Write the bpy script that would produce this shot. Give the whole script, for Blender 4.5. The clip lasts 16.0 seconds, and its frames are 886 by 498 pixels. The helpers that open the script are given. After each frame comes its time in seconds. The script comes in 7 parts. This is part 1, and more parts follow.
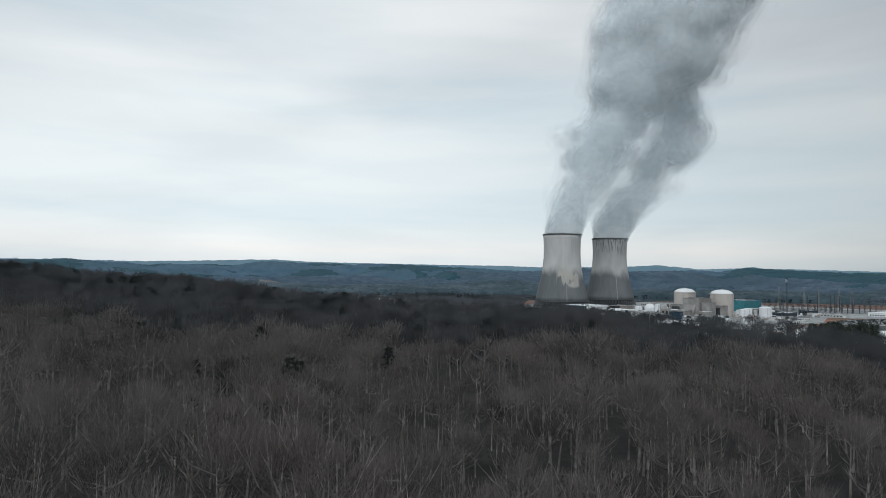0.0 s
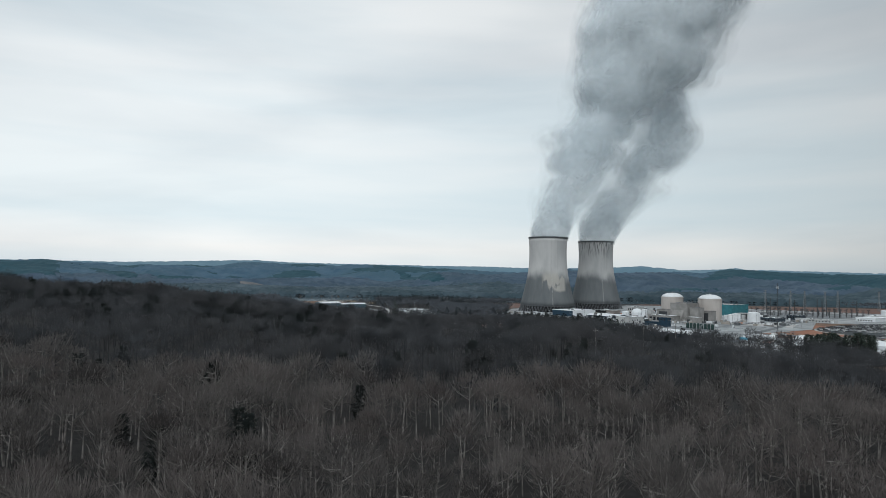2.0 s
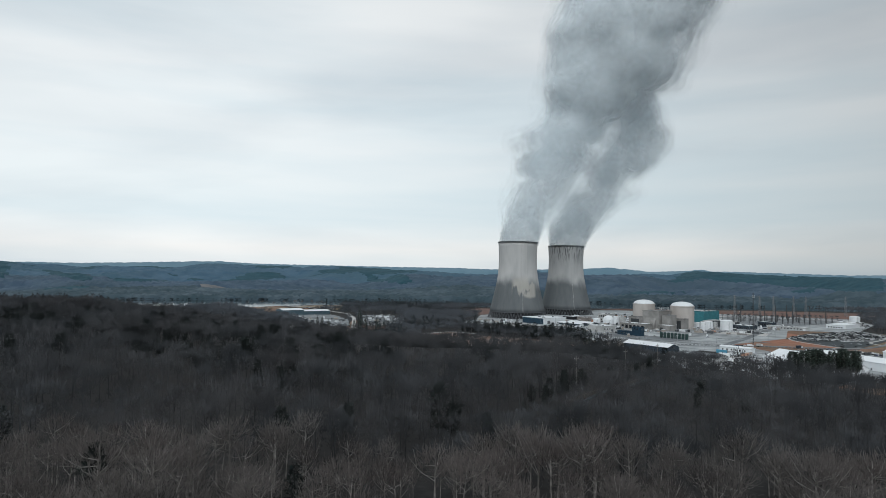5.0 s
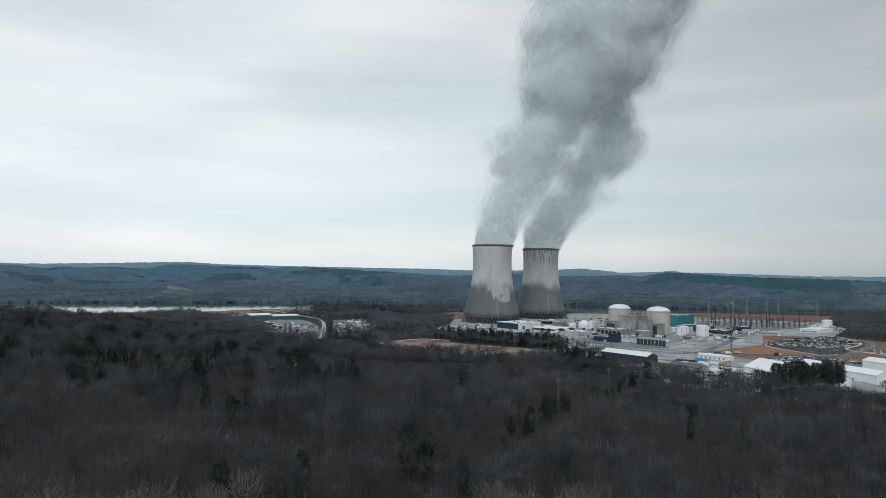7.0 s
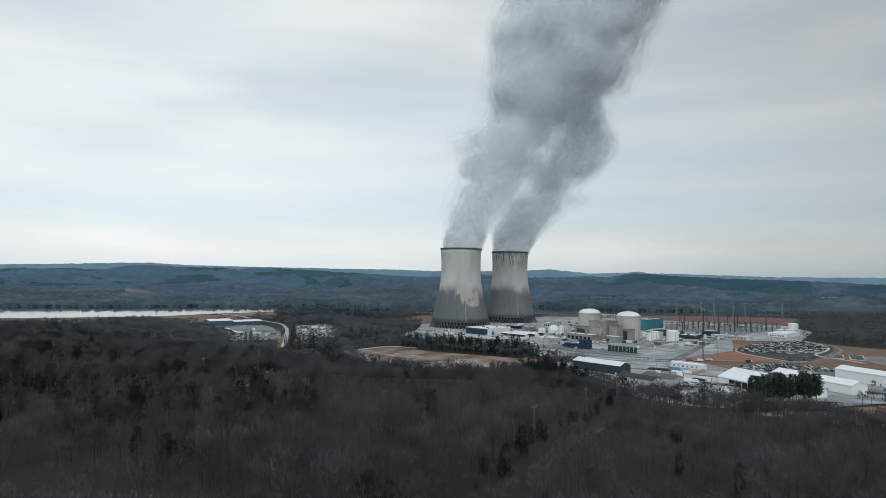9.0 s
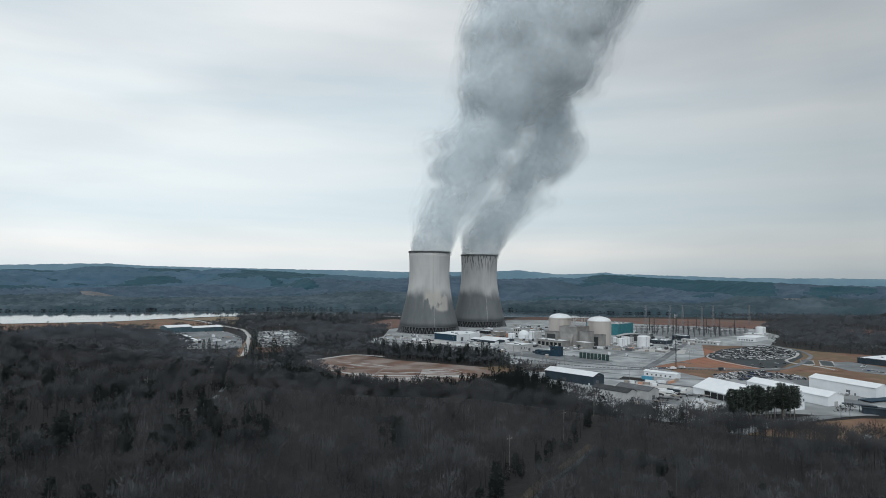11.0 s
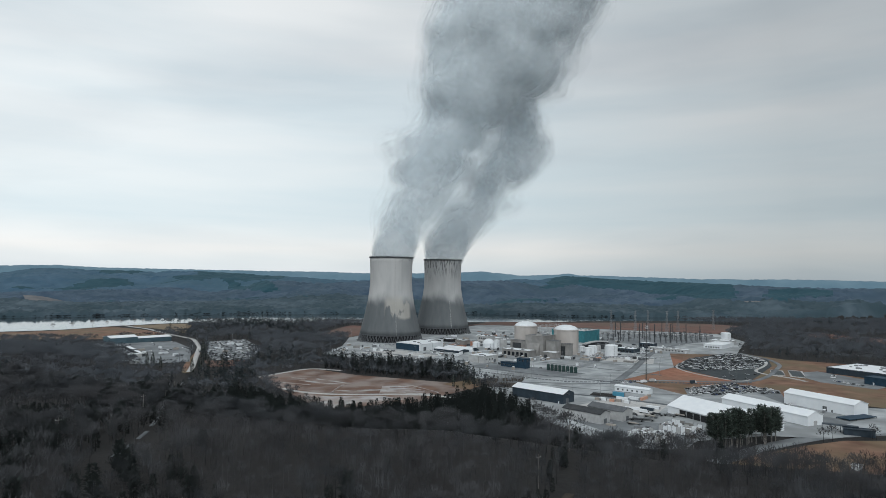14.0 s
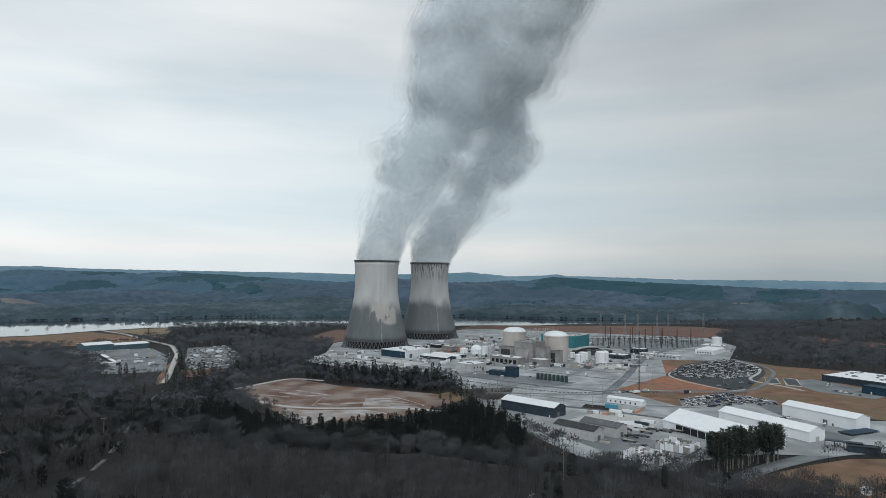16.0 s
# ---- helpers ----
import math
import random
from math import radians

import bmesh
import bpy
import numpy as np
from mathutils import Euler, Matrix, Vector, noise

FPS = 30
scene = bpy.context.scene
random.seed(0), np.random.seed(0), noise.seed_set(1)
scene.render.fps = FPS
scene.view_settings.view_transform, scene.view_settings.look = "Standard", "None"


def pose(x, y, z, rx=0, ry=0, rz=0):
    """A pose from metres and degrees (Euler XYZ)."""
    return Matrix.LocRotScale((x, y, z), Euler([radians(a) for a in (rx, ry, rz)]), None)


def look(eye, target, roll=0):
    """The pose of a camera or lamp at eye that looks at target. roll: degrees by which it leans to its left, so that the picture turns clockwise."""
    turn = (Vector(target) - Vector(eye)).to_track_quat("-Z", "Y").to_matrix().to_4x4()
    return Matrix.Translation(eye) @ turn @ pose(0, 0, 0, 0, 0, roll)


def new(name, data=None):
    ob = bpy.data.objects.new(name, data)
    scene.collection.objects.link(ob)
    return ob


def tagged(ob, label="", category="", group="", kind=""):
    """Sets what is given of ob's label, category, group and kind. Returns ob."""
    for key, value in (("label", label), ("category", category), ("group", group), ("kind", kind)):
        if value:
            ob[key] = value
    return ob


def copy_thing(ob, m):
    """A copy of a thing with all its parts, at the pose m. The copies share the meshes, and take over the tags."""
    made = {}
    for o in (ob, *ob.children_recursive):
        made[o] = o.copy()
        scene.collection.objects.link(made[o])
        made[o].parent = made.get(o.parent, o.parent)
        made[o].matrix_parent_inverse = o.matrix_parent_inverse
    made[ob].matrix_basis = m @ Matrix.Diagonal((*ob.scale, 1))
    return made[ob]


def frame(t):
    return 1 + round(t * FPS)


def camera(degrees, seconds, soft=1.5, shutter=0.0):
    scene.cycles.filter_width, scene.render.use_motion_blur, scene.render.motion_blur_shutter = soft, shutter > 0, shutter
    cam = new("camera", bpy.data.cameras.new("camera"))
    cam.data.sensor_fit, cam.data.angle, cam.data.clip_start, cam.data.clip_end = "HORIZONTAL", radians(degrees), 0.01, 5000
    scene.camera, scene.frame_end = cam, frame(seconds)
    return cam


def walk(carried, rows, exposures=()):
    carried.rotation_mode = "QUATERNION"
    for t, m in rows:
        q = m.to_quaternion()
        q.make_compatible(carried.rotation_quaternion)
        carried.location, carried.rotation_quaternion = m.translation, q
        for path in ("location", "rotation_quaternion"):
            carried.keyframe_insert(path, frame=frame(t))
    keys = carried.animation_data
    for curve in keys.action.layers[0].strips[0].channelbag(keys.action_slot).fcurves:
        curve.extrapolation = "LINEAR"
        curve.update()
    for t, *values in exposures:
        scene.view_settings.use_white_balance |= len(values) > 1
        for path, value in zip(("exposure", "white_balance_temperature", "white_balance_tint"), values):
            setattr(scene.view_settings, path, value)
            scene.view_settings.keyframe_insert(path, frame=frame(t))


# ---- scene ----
# ---- camera ----
cam = camera(68.0, 16.0, soft=0.5)
# seconds, x, y, z, yaw, pitch, roll
PATH = [
    (0.0, 0.01, 0.02, 64.11, 3.348, 2.11, 0.766),
    (0.5, -0.06, 6.7, 66.16, 3.065, 2.107, 0.77),
    (1.0, -0.11, 13.38, 68.16, 2.774, 2.106, 0.774),
    (1.5, -0.13, 20.08, 70.14, 2.396, 2.105, 0.778),
    (2.0, -0.14, 26.78, 72.07, 2.007, 2.105, 0.781),
    (2.5, -0.11, 33.5, 73.99, 1.596, 2.106, 0.783),
    (3.0, -0.06, 40.22, 75.87, 1.194, 2.108, 0.785),
    (3.5, 0.03, 46.95, 77.75, 0.777, 2.11, 0.786),
    (4.0, 0.16, 53.69, 79.6, 0.338, 2.114, 0.787),
    (6.5, 1.49, 87.45, 88.77, -2.545, 2.136, 0.784),
    (7.0, 1.91, 94.21, 90.6, -3.061, 2.141, 0.781),
    (7.5, 2.39, 100.96, 92.44, -3.619, 2.146, 0.779),
    (8.0, 2.94, 107.72, 94.28, -4.271, 2.152, 0.775),
    (8.5, 3.56, 114.47, 96.12, -5.049, 2.157, 0.771),
    (9.0, 4.25, 121.22, 97.97, -5.834, 2.162, 0.767),
    (11.5, 8.85, 154.86, 107.31, -9.34, 2.184, 0.737),
    (12.0, 10.03, 161.56, 109.19, -10.104, 2.187, 0.729),
    (12.5, 11.3, 168.24, 111.07, -10.576, 2.189, 0.721),
    (13.0, 12.66, 174.91, 112.95, -11.05, 2.191, 0.713),
    (13.5, 14.12, 181.56, 114.84, -11.394, 2.192, 0.703),
    (14.0, 15.69, 188.19, 116.71, -11.77, 2.192, 0.694),
    (14.5, 17.36, 194.8, 118.58, -12.082, 2.191, 0.684),
    (15.0, 19.14, 201.39, 120.44, -12.431, 2.189, 0.673),
    (15.5, 21.03, 207.96, 122.29, -12.648, 2.186, 0.662),
    (16.0, 23.04, 214.5, 124.12, -12.827, 2.182, 0.65),
]
walk(cam, [(t, pose(x, y, z, 90 + p, 0, w) @ pose(0, 0, 0, 0, 0, r)) for t, x, y, z, w, p, r in PATH],
     exposures=[(0.0, 0.03, 6400, 9), (16.0, 0.03, 6400, 9)])

# ---- world and light ----
world = bpy.data.worlds.new("overcast_sky")
scene.world = world
world.use_nodes = True
wn, wl = world.node_tree.nodes, world.node_tree.links
wn.clear()


def wnode(kind, **props):
    n = wn.new(kind)
    for k, v in props.items():
        if k == "op":
            n.operation = v
        elif k == "blend":
            n.data_type, n.blend_type = "RGBA", v
    return n


w_out, w_bg = wn.new("ShaderNodeOutputWorld"), wn.new("ShaderNodeBackground")
sky = wn.new("ShaderNodeTexSky")
sky.sky_type, sky.sun_disc = "NISHITA", False
sky.sun_elevation, sky.sun_rotation = radians(44), radians(-162)
tc = wn.new("ShaderNodeTexCoord")
stretch = wn.new("ShaderNodeMapping")
stretch.inputs["Scale"].default_value = (1.1, 1.1, 5.0)
stretch.inputs["Rotation"].default_value = (radians(3), radians(-4), 0)
wl.new(tc.outputs["Generated"], stretch.inputs["Vector"])
n1 = wn.new("ShaderNodeTexNoise")
n1.inputs["Scale"].default_value, n1.inputs["Detail"].default_value, n1.inputs["Roughness"].default_value = 1.5, 5.0, 0.45
n1.inputs["Distortion"].default_value = 0.25
wl.new(stretch.outputs["Vector"], n1.inputs["Vector"])
ramp = wn.new("ShaderNodeValToRGB")
ramp.color_ramp.elements[0].position, ramp.color_ramp.elements[0].color = 0.34, (0.655, 0.71, 0.742, 1)
ramp.color_ramp.elements[1].position, ramp.color_ramp.elements[1].color = 0.60, (0.86, 0.892, 0.898, 1)
wl.new(n1.outputs["Fac"], ramp.inputs["Fac"])
# the cloud deck is thinner and brighter low in the west, thicker in the east
dot = wnode("ShaderNodeVectorMath", op="DOT_PRODUCT")
dot.inputs[1].default_value = Vector((-0.42, 0.86, 0.0)).normalized()
wl.new(tc.outputs["Generated"], dot.inputs[0])
rng = wn.new("ShaderNodeMapRange")
rng.inputs["From Min"].default_value, rng.inputs["From Max"].default_value = 0.40, 1.0
rng.inputs["To Min"].default_value, rng.inputs["To Max"].default_value = 0.61, 1.045
wl.new(dot.outputs["Value"], rng.inputs["Value"])
tint = wnode("ShaderNodeMix", blend="MULTIPLY")
tint.inputs["Factor"].default_value = 1.0
comb = wn.new("ShaderNodeCombineColor")
for k in range(3):
    wl.new(rng.outputs["Result"], comb.inputs[k])
wl.new(ramp.outputs["Color"], tint.inputs["A"])
wl.new(comb.outputs["Color"], tint.inputs["B"])
blue = wnode("ShaderNodeMix", blend="MULTIPLY")
blue.inputs["Factor"].default_value = 1.0
blue.inputs["B"].default_value = (0.1, 0.1, 0.1, 1)
wl.new(sky.outputs["Color"], blue.inputs["A"])
deck = wnode("ShaderNodeMix", blend="MIX")
deck.inputs["Factor"].default_value = 0.94
wl.new(blue.outputs["Result"], deck.inputs["A"])
wl.new(tint.outputs["Result"], deck.inputs["B"])
# a faint warm streak of thin cloud low down, bluer cloud above it
height = wn.new("ShaderNodeSeparateXYZ")
wl.new(tc.outputs["Generated"], height.inputs["Vector"])
band = wn.new("ShaderNodeValToRGB")
be = band.color_ramp.elements
be[0].position, be[0].color = 0.0, (0.97, 0.98, 0.99, 1)
be[1].position, be[1].color = 0.30, (1, 1, 1, 1)
for pos, c in ((0.020, (1.01, 1.005, 1.0, 1)), (0.034, (1.08, 1.035, 1.01, 1)), (0.048, (1.03, 1.01, 1.0, 1)), (0.078, (0.89, 0.94, 0.965, 1)), (0.13, (0.95, 0.98, 0.99, 1))):
    e = be.new(pos)
    e.color = c
wl.new(height.outputs["Z"], band.inputs["Fac"])
streak = wnode("ShaderNodeMix", blend="MULTIPLY")
streak.inputs["Factor"].default_value = 1.0
wl.new(deck.outputs["Result"], streak.inputs["A"])
wl.new(band.outputs["Color"], streak.inputs["B"])
# long flat bars of cloud
flat = wn.new("ShaderNodeMapping")
flat.inputs["Scale"].default_value = (1.0, 1.0, 10.0)
flat.inputs["Location"].default_value = (3.1, 0.7, 0.4)
flat.inputs["Rotation"].default_value = (radians(-1), radians(3), 0)
wl.new(tc.outputs["Generated"], flat.inputs["Vector"])
n2 = wn.new("ShaderNodeTexNoise")
n2.inputs["Scale"].default_value, n2.inputs["Detail"].default_value, n2.inputs["Roughness"].default_value = 1.3, 6.0, 0.5
n2.inputs["Distortion"].default_value = 0.15
wl.new(flat.outputs["Vector"], n2.inputs["Vector"])
bars = wn.new("ShaderNodeValToRGB")
bars.color_ramp.elements[0].position, bars.color_ramp.elements[0].color = 0.36, (0.80, 0.88, 0.92, 1)
bars.color_ramp.elements[1].position, bars.color_ramp.elements[1].color = 0.62, (1.03, 1.01, 1.0, 1)
wl.new(n2.outputs["Fac"], bars.inputs["Fac"])
barred = wnode("ShaderNodeMix", blend="MULTIPLY")
barred.inputs["Factor"].default_value = 0.6
wl.new(streak.outputs["Result"], barred.inputs["A"])
wl.new(bars.outputs["Color"], barred.inputs["B"])
wl.new(barred.outputs["Result"], w_bg.inputs["Color"])
w_bg.inputs["Strength"].default_value = 1.0
wl.new(w_bg.outputs["Background"], w_out.inputs["Surface"])

sun_data = bpy.data.lights.new("sun", "SUN")
sun_data.energy, sun_data.angle, sun_data.color = 1.4, radians(18), (0.95, 0.985, 1.0)
sun = new("sun", sun_data)
sun.matrix_world = look((-100, 20, 330), (0, 340, 0))

# ---- materials ----


def rgb(c):
    return (c[0], c[1], c[2], 1)


def material(name, a, b, scale=1.0, rough=0.85, metal=0.0, bump=0.0, bump_scale=None, coarse=None, coarse_scale=0.05,
             coarse_amount=0.5, per_piece=0.0, stretch=(1, 1, 1), spec=0.3, thin=0.0, gaps=0.0):
    """Two tones mixed by fine noise, stained by a coarse noise, with relief."""
    m = bpy.data.materials.new(name)
    m.use_nodes = True
    n, l = m.node_tree.nodes, m.node_tree.links
    bs = n["Principled BSDF"]
    bs.inputs["Roughness"].default_value, bs.inputs["Metallic"].default_value = rough, metal
    bs.inputs["Specular IOR Level"].default_value = spec
    geo = n.new("ShaderNodeNewGeometry")
    mp = n.new("ShaderNodeMapping")
    mp.inputs["Scale"].default_value = stretch
    l.new(geo.outputs["Position"], mp.inputs["Vector"])
    fine = n.new("ShaderNodeTexNoise")
    fine.inputs["Scale"].default_value, fine.inputs["Detail"].default_value = scale, 5
    l.new(mp.outputs["Vector"], fine.inputs["Vector"])
    r = n.new("ShaderNodeValToRGB")
    r.color_ramp.elements[0].position, r.color_ramp.elements[0].color = 0.35, rgb(a)
    r.color_ramp.elements[1].position, r.color_ramp.elements[1].color = 0.65, rgb(b)
    l.new(fine.outputs["Fac"], r.inputs["Fac"])
    col = r.outputs["Color"]
    if coarse:
        big = n.new("ShaderNodeTexNoise")
        big.inputs["Scale"].default_value, big.inputs["Detail"].default_value = coarse_scale, 4
        l.new(mp.outputs["Vector"], big.inputs["Vector"])
        cr = n.new("ShaderNodeMapRange")
        cr.inputs["From Min"].default_value, cr.inputs["From Max"].default_value = 0.42, 0.62
        cr.inputs["To Max"].default_value = coarse_amount
        l.new(big.outputs["Fac"], cr.inputs["Value"])
        mx = n.new("ShaderNodeMix")
        mx.data_type = "RGBA"
        l.new(cr.outputs["Result"], mx.inputs["Factor"])
        l.new(col, mx.inputs["A"])
        mx.inputs["B"].default_value = rgb(coarse)
        col = mx.outputs["Result"]
    if per_piece:
        src = geo.outputs["Random Per Island"]
        pr = n.new("ShaderNodeMapRange")
        pr.inputs["To Min"].default_value, pr.inputs["To Max"].default_value = 1 - per_piece, 1 + per_piece
        l.new(src, pr.inputs["Value"])
        hs = n.new("ShaderNodeHueSaturation")
        l.new(pr.outputs["Result"], hs.inputs["Value"])
        l.new(col, hs.inputs["Color"])
        col = hs.outputs["Color"]
    l.new(col, bs.inputs["Base Color"])
    if thin:
        # slender round twigs pass light from every side
        through_light, both = n.new("ShaderNodeBsdfTranslucent"), n.new("ShaderNodeMixShader")
        both.inputs[0].default_value = thin
        l.new(col, through_light.inputs["Color"])
        l.new(bs.outputs["BSDF"], both.inputs[1])
        l.new(through_light.outputs["BSDF"], both.inputs[2])
        l.new(both.outputs["Shader"], n["Material Output"].inputs["Surface"])
        if gaps:
            # a spray of twigs lets part of the view through
            air, spray = n.new("ShaderNodeBsdfTransparent"), n.new("ShaderNodeMixShader")
            spray.inputs[0].default_value = gaps
            l.new(both.outputs["Shader"], spray.inputs[1])
            l.new(air.outputs["BSDF"], spray.inputs[2])
            l.new(spray.outputs["Shader"], n["Material Output"].inputs["Surface"])
    if bump:
        bp = n.new("ShaderNodeBump")
        bp.inputs["Strength"].default_value, bp.inputs["Distance"].default_value = bump, 0.3
        if bump_scale:
            bt = n.new("ShaderNodeTexNoise")
            bt.inputs["Scale"].default_value, bt.inputs["Detail"].default_value = bump_scale, 4
            l.new(geo.outputs["Position"], bt.inputs["Vector"])
            l.new(bt.outputs["Fac"], bp.inputs["Height"])
        else:
            l.new(fine.outputs["Fac"], bp.inputs["Height"])
        l.new(bp.outputs["Normal"], bs.inputs["Normal"])
    return m


M = {}
# litter darkened to near black so gaps between trees read as shaded
M["litter"] = material("shade_darkened_litter", (0.013, 0.0125, 0.0125), (0.027, 0.0255, 0.025), 0.4, 0.95, coarse=(0.019, 0.017, 0.016), coarse_scale=0.03, bump=0.4)
M["gravel"] = material("gravel_yard", (0.255, 0.272, 0.281), (0.455, 0.474, 0.484), 0.05, 0.95, coarse=(0.22, 0.228, 0.231), coarse_scale=0.02, coarse_amount=0.8)
M["asphalt"] = material("asphalt", (0.030, 0.039, 0.044), (0.052, 0.062, 0.068), 0.3, 0.9, coarse=(0.07, 0.076, 0.08), coarse_scale=0.04, coarse_amount=0.4)
M["old_asphalt"] = material("worn_asphalt", (0.170, 0.184, 0.194), (0.255, 0.268, 0.278), 0.12, 0.9, coarse=(0.115, 0.125, 0.134), coarse_scale=0.03, coarse_amount=0.7)
M["asphalt_worn"] = material("patched_asphalt", (0.085, 0.096, 0.106), (0.15, 0.162, 0.172), 0.1, 0.9, coarse=(0.2, 0.21, 0.22), coarse_scale=0.03, coarse_amount=0.6)
M["concrete_road"] = material("pale_concrete_road", (0.42, 0.41, 0.40), (0.54, 0.53, 0.52), 0.5, 0.9, coarse=(0.36, 0.35, 0.34), coarse_scale=0.05)
M["clay"] = material("red_clay", (0.25, 0.105, 0.066), (0.34, 0.165, 0.108), 0.12, 0.95, coarse=(0.22, 0.135, 0.090), coarse_scale=0.018, coarse_amount=0.8)
M["clay_wash"] = material("washed_clay", (0.108, 0.062, 0.046), (0.185, 0.112, 0.083), 0.045, 0.95, coarse=(0.29, 0.25, 0.23), coarse_scale=0.03, coarse_amount=0.75)
M["pale_wash"] = material("pale_washed_clay", (0.30, 0.285, 0.28), (0.46, 0.44, 0.435), 0.09, 0.95, coarse=(0.20, 0.135, 0.105), coarse_scale=0.05, coarse_amount=0.75)
M["dry_grass"] = material("dry_grass", (0.18, 0.135, 0.09), (0.25, 0.19, 0.13), 0.1, 0.95, coarse=(0.16, 0.13, 0.08), coarse_scale=0.015, coarse_amount=0.7)
M["dry_grass_clay"] = material("dry_grass_over_clay", (0.130, 0.068, 0.046), (0.250, 0.145, 0.100), 0.05, 0.95, coarse=(0.150, 0.120, 0.072), coarse_scale=0.014, coarse_amount=0.85)
M["clay_far"] = material("dull_red_clay", (0.13, 0.068, 0.055), (0.185, 0.100, 0.080), 0.03, 0.95, coarse=(0.12, 0.088, 0.07), coarse_scale=0.01, coarse_amount=0.8)
# land over the river: aerial haze mixed into base colours, bluer farther out
M["hill_woods"] = material("haze_tinted_hill_woods", (0.045, 0.076, 0.116), (0.079, 0.117, 0.160), 0.016, 0.95, coarse=(0.046, 0.078, 0.106), coarse_scale=0.0035, coarse_amount=0.8)
M["far_woods"] = material("haze_tinted_far_woods", (0.045, 0.096, 0.146), (0.072, 0.129, 0.184), 0.012, 0.95, coarse=(0.052, 0.104, 0.142), coarse_scale=0.0028, coarse_amount=0.8)
M["valley_woods"] = material("haze_tinted_valley_woods", (0.041, 0.067, 0.087), (0.086, 0.119, 0.142), 0.02, 0.95, coarse=(0.034, 0.060, 0.074), coarse_scale=0.006, coarse_amount=0.85)
M["hill_pines"] = material("haze_tinted_hill_pines", (0.013, 0.052, 0.072), (0.024, 0.074, 0.098), 0.02, 0.95, coarse=(0.030, 0.076, 0.100), coarse_scale=0.006, coarse_amount=0.6)
M["far_field"] = material("haze_tinted_field", (0.125, 0.125, 0.13), (0.18, 0.175, 0.175), 0.02, 0.95)
M["far_ridge"] = material("haze_tinted_ridge", (0.118, 0.200, 0.256), (0.158, 0.244, 0.300), 0.006, 0.95)
# bank trees take the same painted haze tint
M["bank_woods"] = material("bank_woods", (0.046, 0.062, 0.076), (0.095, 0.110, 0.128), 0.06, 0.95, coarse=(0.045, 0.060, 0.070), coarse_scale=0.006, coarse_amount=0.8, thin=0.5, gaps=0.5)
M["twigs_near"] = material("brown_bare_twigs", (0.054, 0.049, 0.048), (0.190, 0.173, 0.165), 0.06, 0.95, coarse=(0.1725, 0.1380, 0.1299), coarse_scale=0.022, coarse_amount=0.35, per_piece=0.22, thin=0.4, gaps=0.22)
# paler, bluer bare twigs for distant woods, haze mixed into the tone
M["twigs_far"] = material("hazed_bare_twigs", (0.0810, 0.0945, 0.1107), (0.1823, 0.1971, 0.2187), 0.05, 0.95, coarse=(0.1188, 0.1188, 0.1296), coarse_scale=0.014, coarse_amount=0.35, per_piece=0.2, thin=0.5, gaps=0.5)
M["pond_liner"] = material("dark_pond_liner", (0.030, 0.040, 0.045), (0.050, 0.062, 0.068), 0.2, 0.6)
M["verge"] = material("dark_brown_verge", (0.034, 0.028, 0.024), (0.058, 0.046, 0.038), 0.2, 0.95, coarse=(0.06, 0.055, 0.04), coarse_scale=0.04)
M["bark"] = material("grey_bark", (0.12, 0.112, 0.104), (0.27, 0.25, 0.235), 0.8, 0.95, per_piece=0.35)
M["twigs"] = material("bare_twigs", (0.019, 0.023, 0.027), (0.118, 0.123, 0.132), 0.055, 0.95, coarse=(0.125, 0.116, 0.117), coarse_scale=0.022, coarse_amount=0.35, per_piece=0.15, thin=0.3, gaps=0.35)
M["needles"] = material("evergreen_needles", (0.012, 0.018, 0.018), (0.036, 0.044, 0.041), 0.3, 0.9, per_piece=0.35, thin=0.3, gaps=0.22)
M["pine_needles"] = material("green_pine_needles", (0.036, 0.052, 0.044), (0.098, 0.120, 0.102), 0.4, 0.9, per_piece=0.4, thin=0.4, gaps=0.25)
# lifted copy of the needles, with distance haze in the colour
M["needles_far"] = material("haze_lifted_needles", (0.022, 0.031, 0.034), (0.048, 0.060, 0.064), 0.3, 0.9, per_piece=0.3, thin=0.5)
M["white_metal"] = material("white_metal_sheet", (0.73, 0.755, 0.78), (0.80, 0.82, 0.835), 0.3, 0.55, coarse=(0.64, 0.655, 0.67), coarse_scale=0.06, coarse_amount=0.4)
M["white_fabric"] = material("white_fabric", (0.76, 0.785, 0.81), (0.82, 0.84, 0.855), 0.2, 0.7, coarse=(0.68, 0.70, 0.715), coarse_scale=0.05, coarse_amount=0.35)
M["pale_wall"] = material("pale_wall", (0.42, 0.425, 0.425), (0.53, 0.535, 0.535), 0.3, 0.8, coarse=(0.34, 0.335, 0.33), coarse_scale=0.1)
M["tan_wall"] = material("tan_metal_wall", (0.33, 0.30, 0.27), (0.40, 0.37, 0.335), 0.3, 0.7, coarse=(0.28, 0.25, 0.22), coarse_scale=0.1)
M["blue_wall"] = material("blue_metal_wall", (0.012, 0.036, 0.062), (0.020, 0.052, 0.085), 0.3, 0.6, coarse=(0.015, 0.04, 0.065), coarse_scale=0.1)
M["slate_wall"] = material("dark_slate_metal_wall", (0.026, 0.040, 0.056), (0.040, 0.058, 0.076), 0.3, 0.6, coarse=(0.024, 0.034, 0.044), coarse_scale=0.1)
M["depot_wall"] = material("blue_grey_metal_wall", (0.070, 0.120, 0.150), (0.098, 0.155, 0.185), 0.3, 0.6, coarse=(0.05, 0.08, 0.1), coarse_scale=0.1)
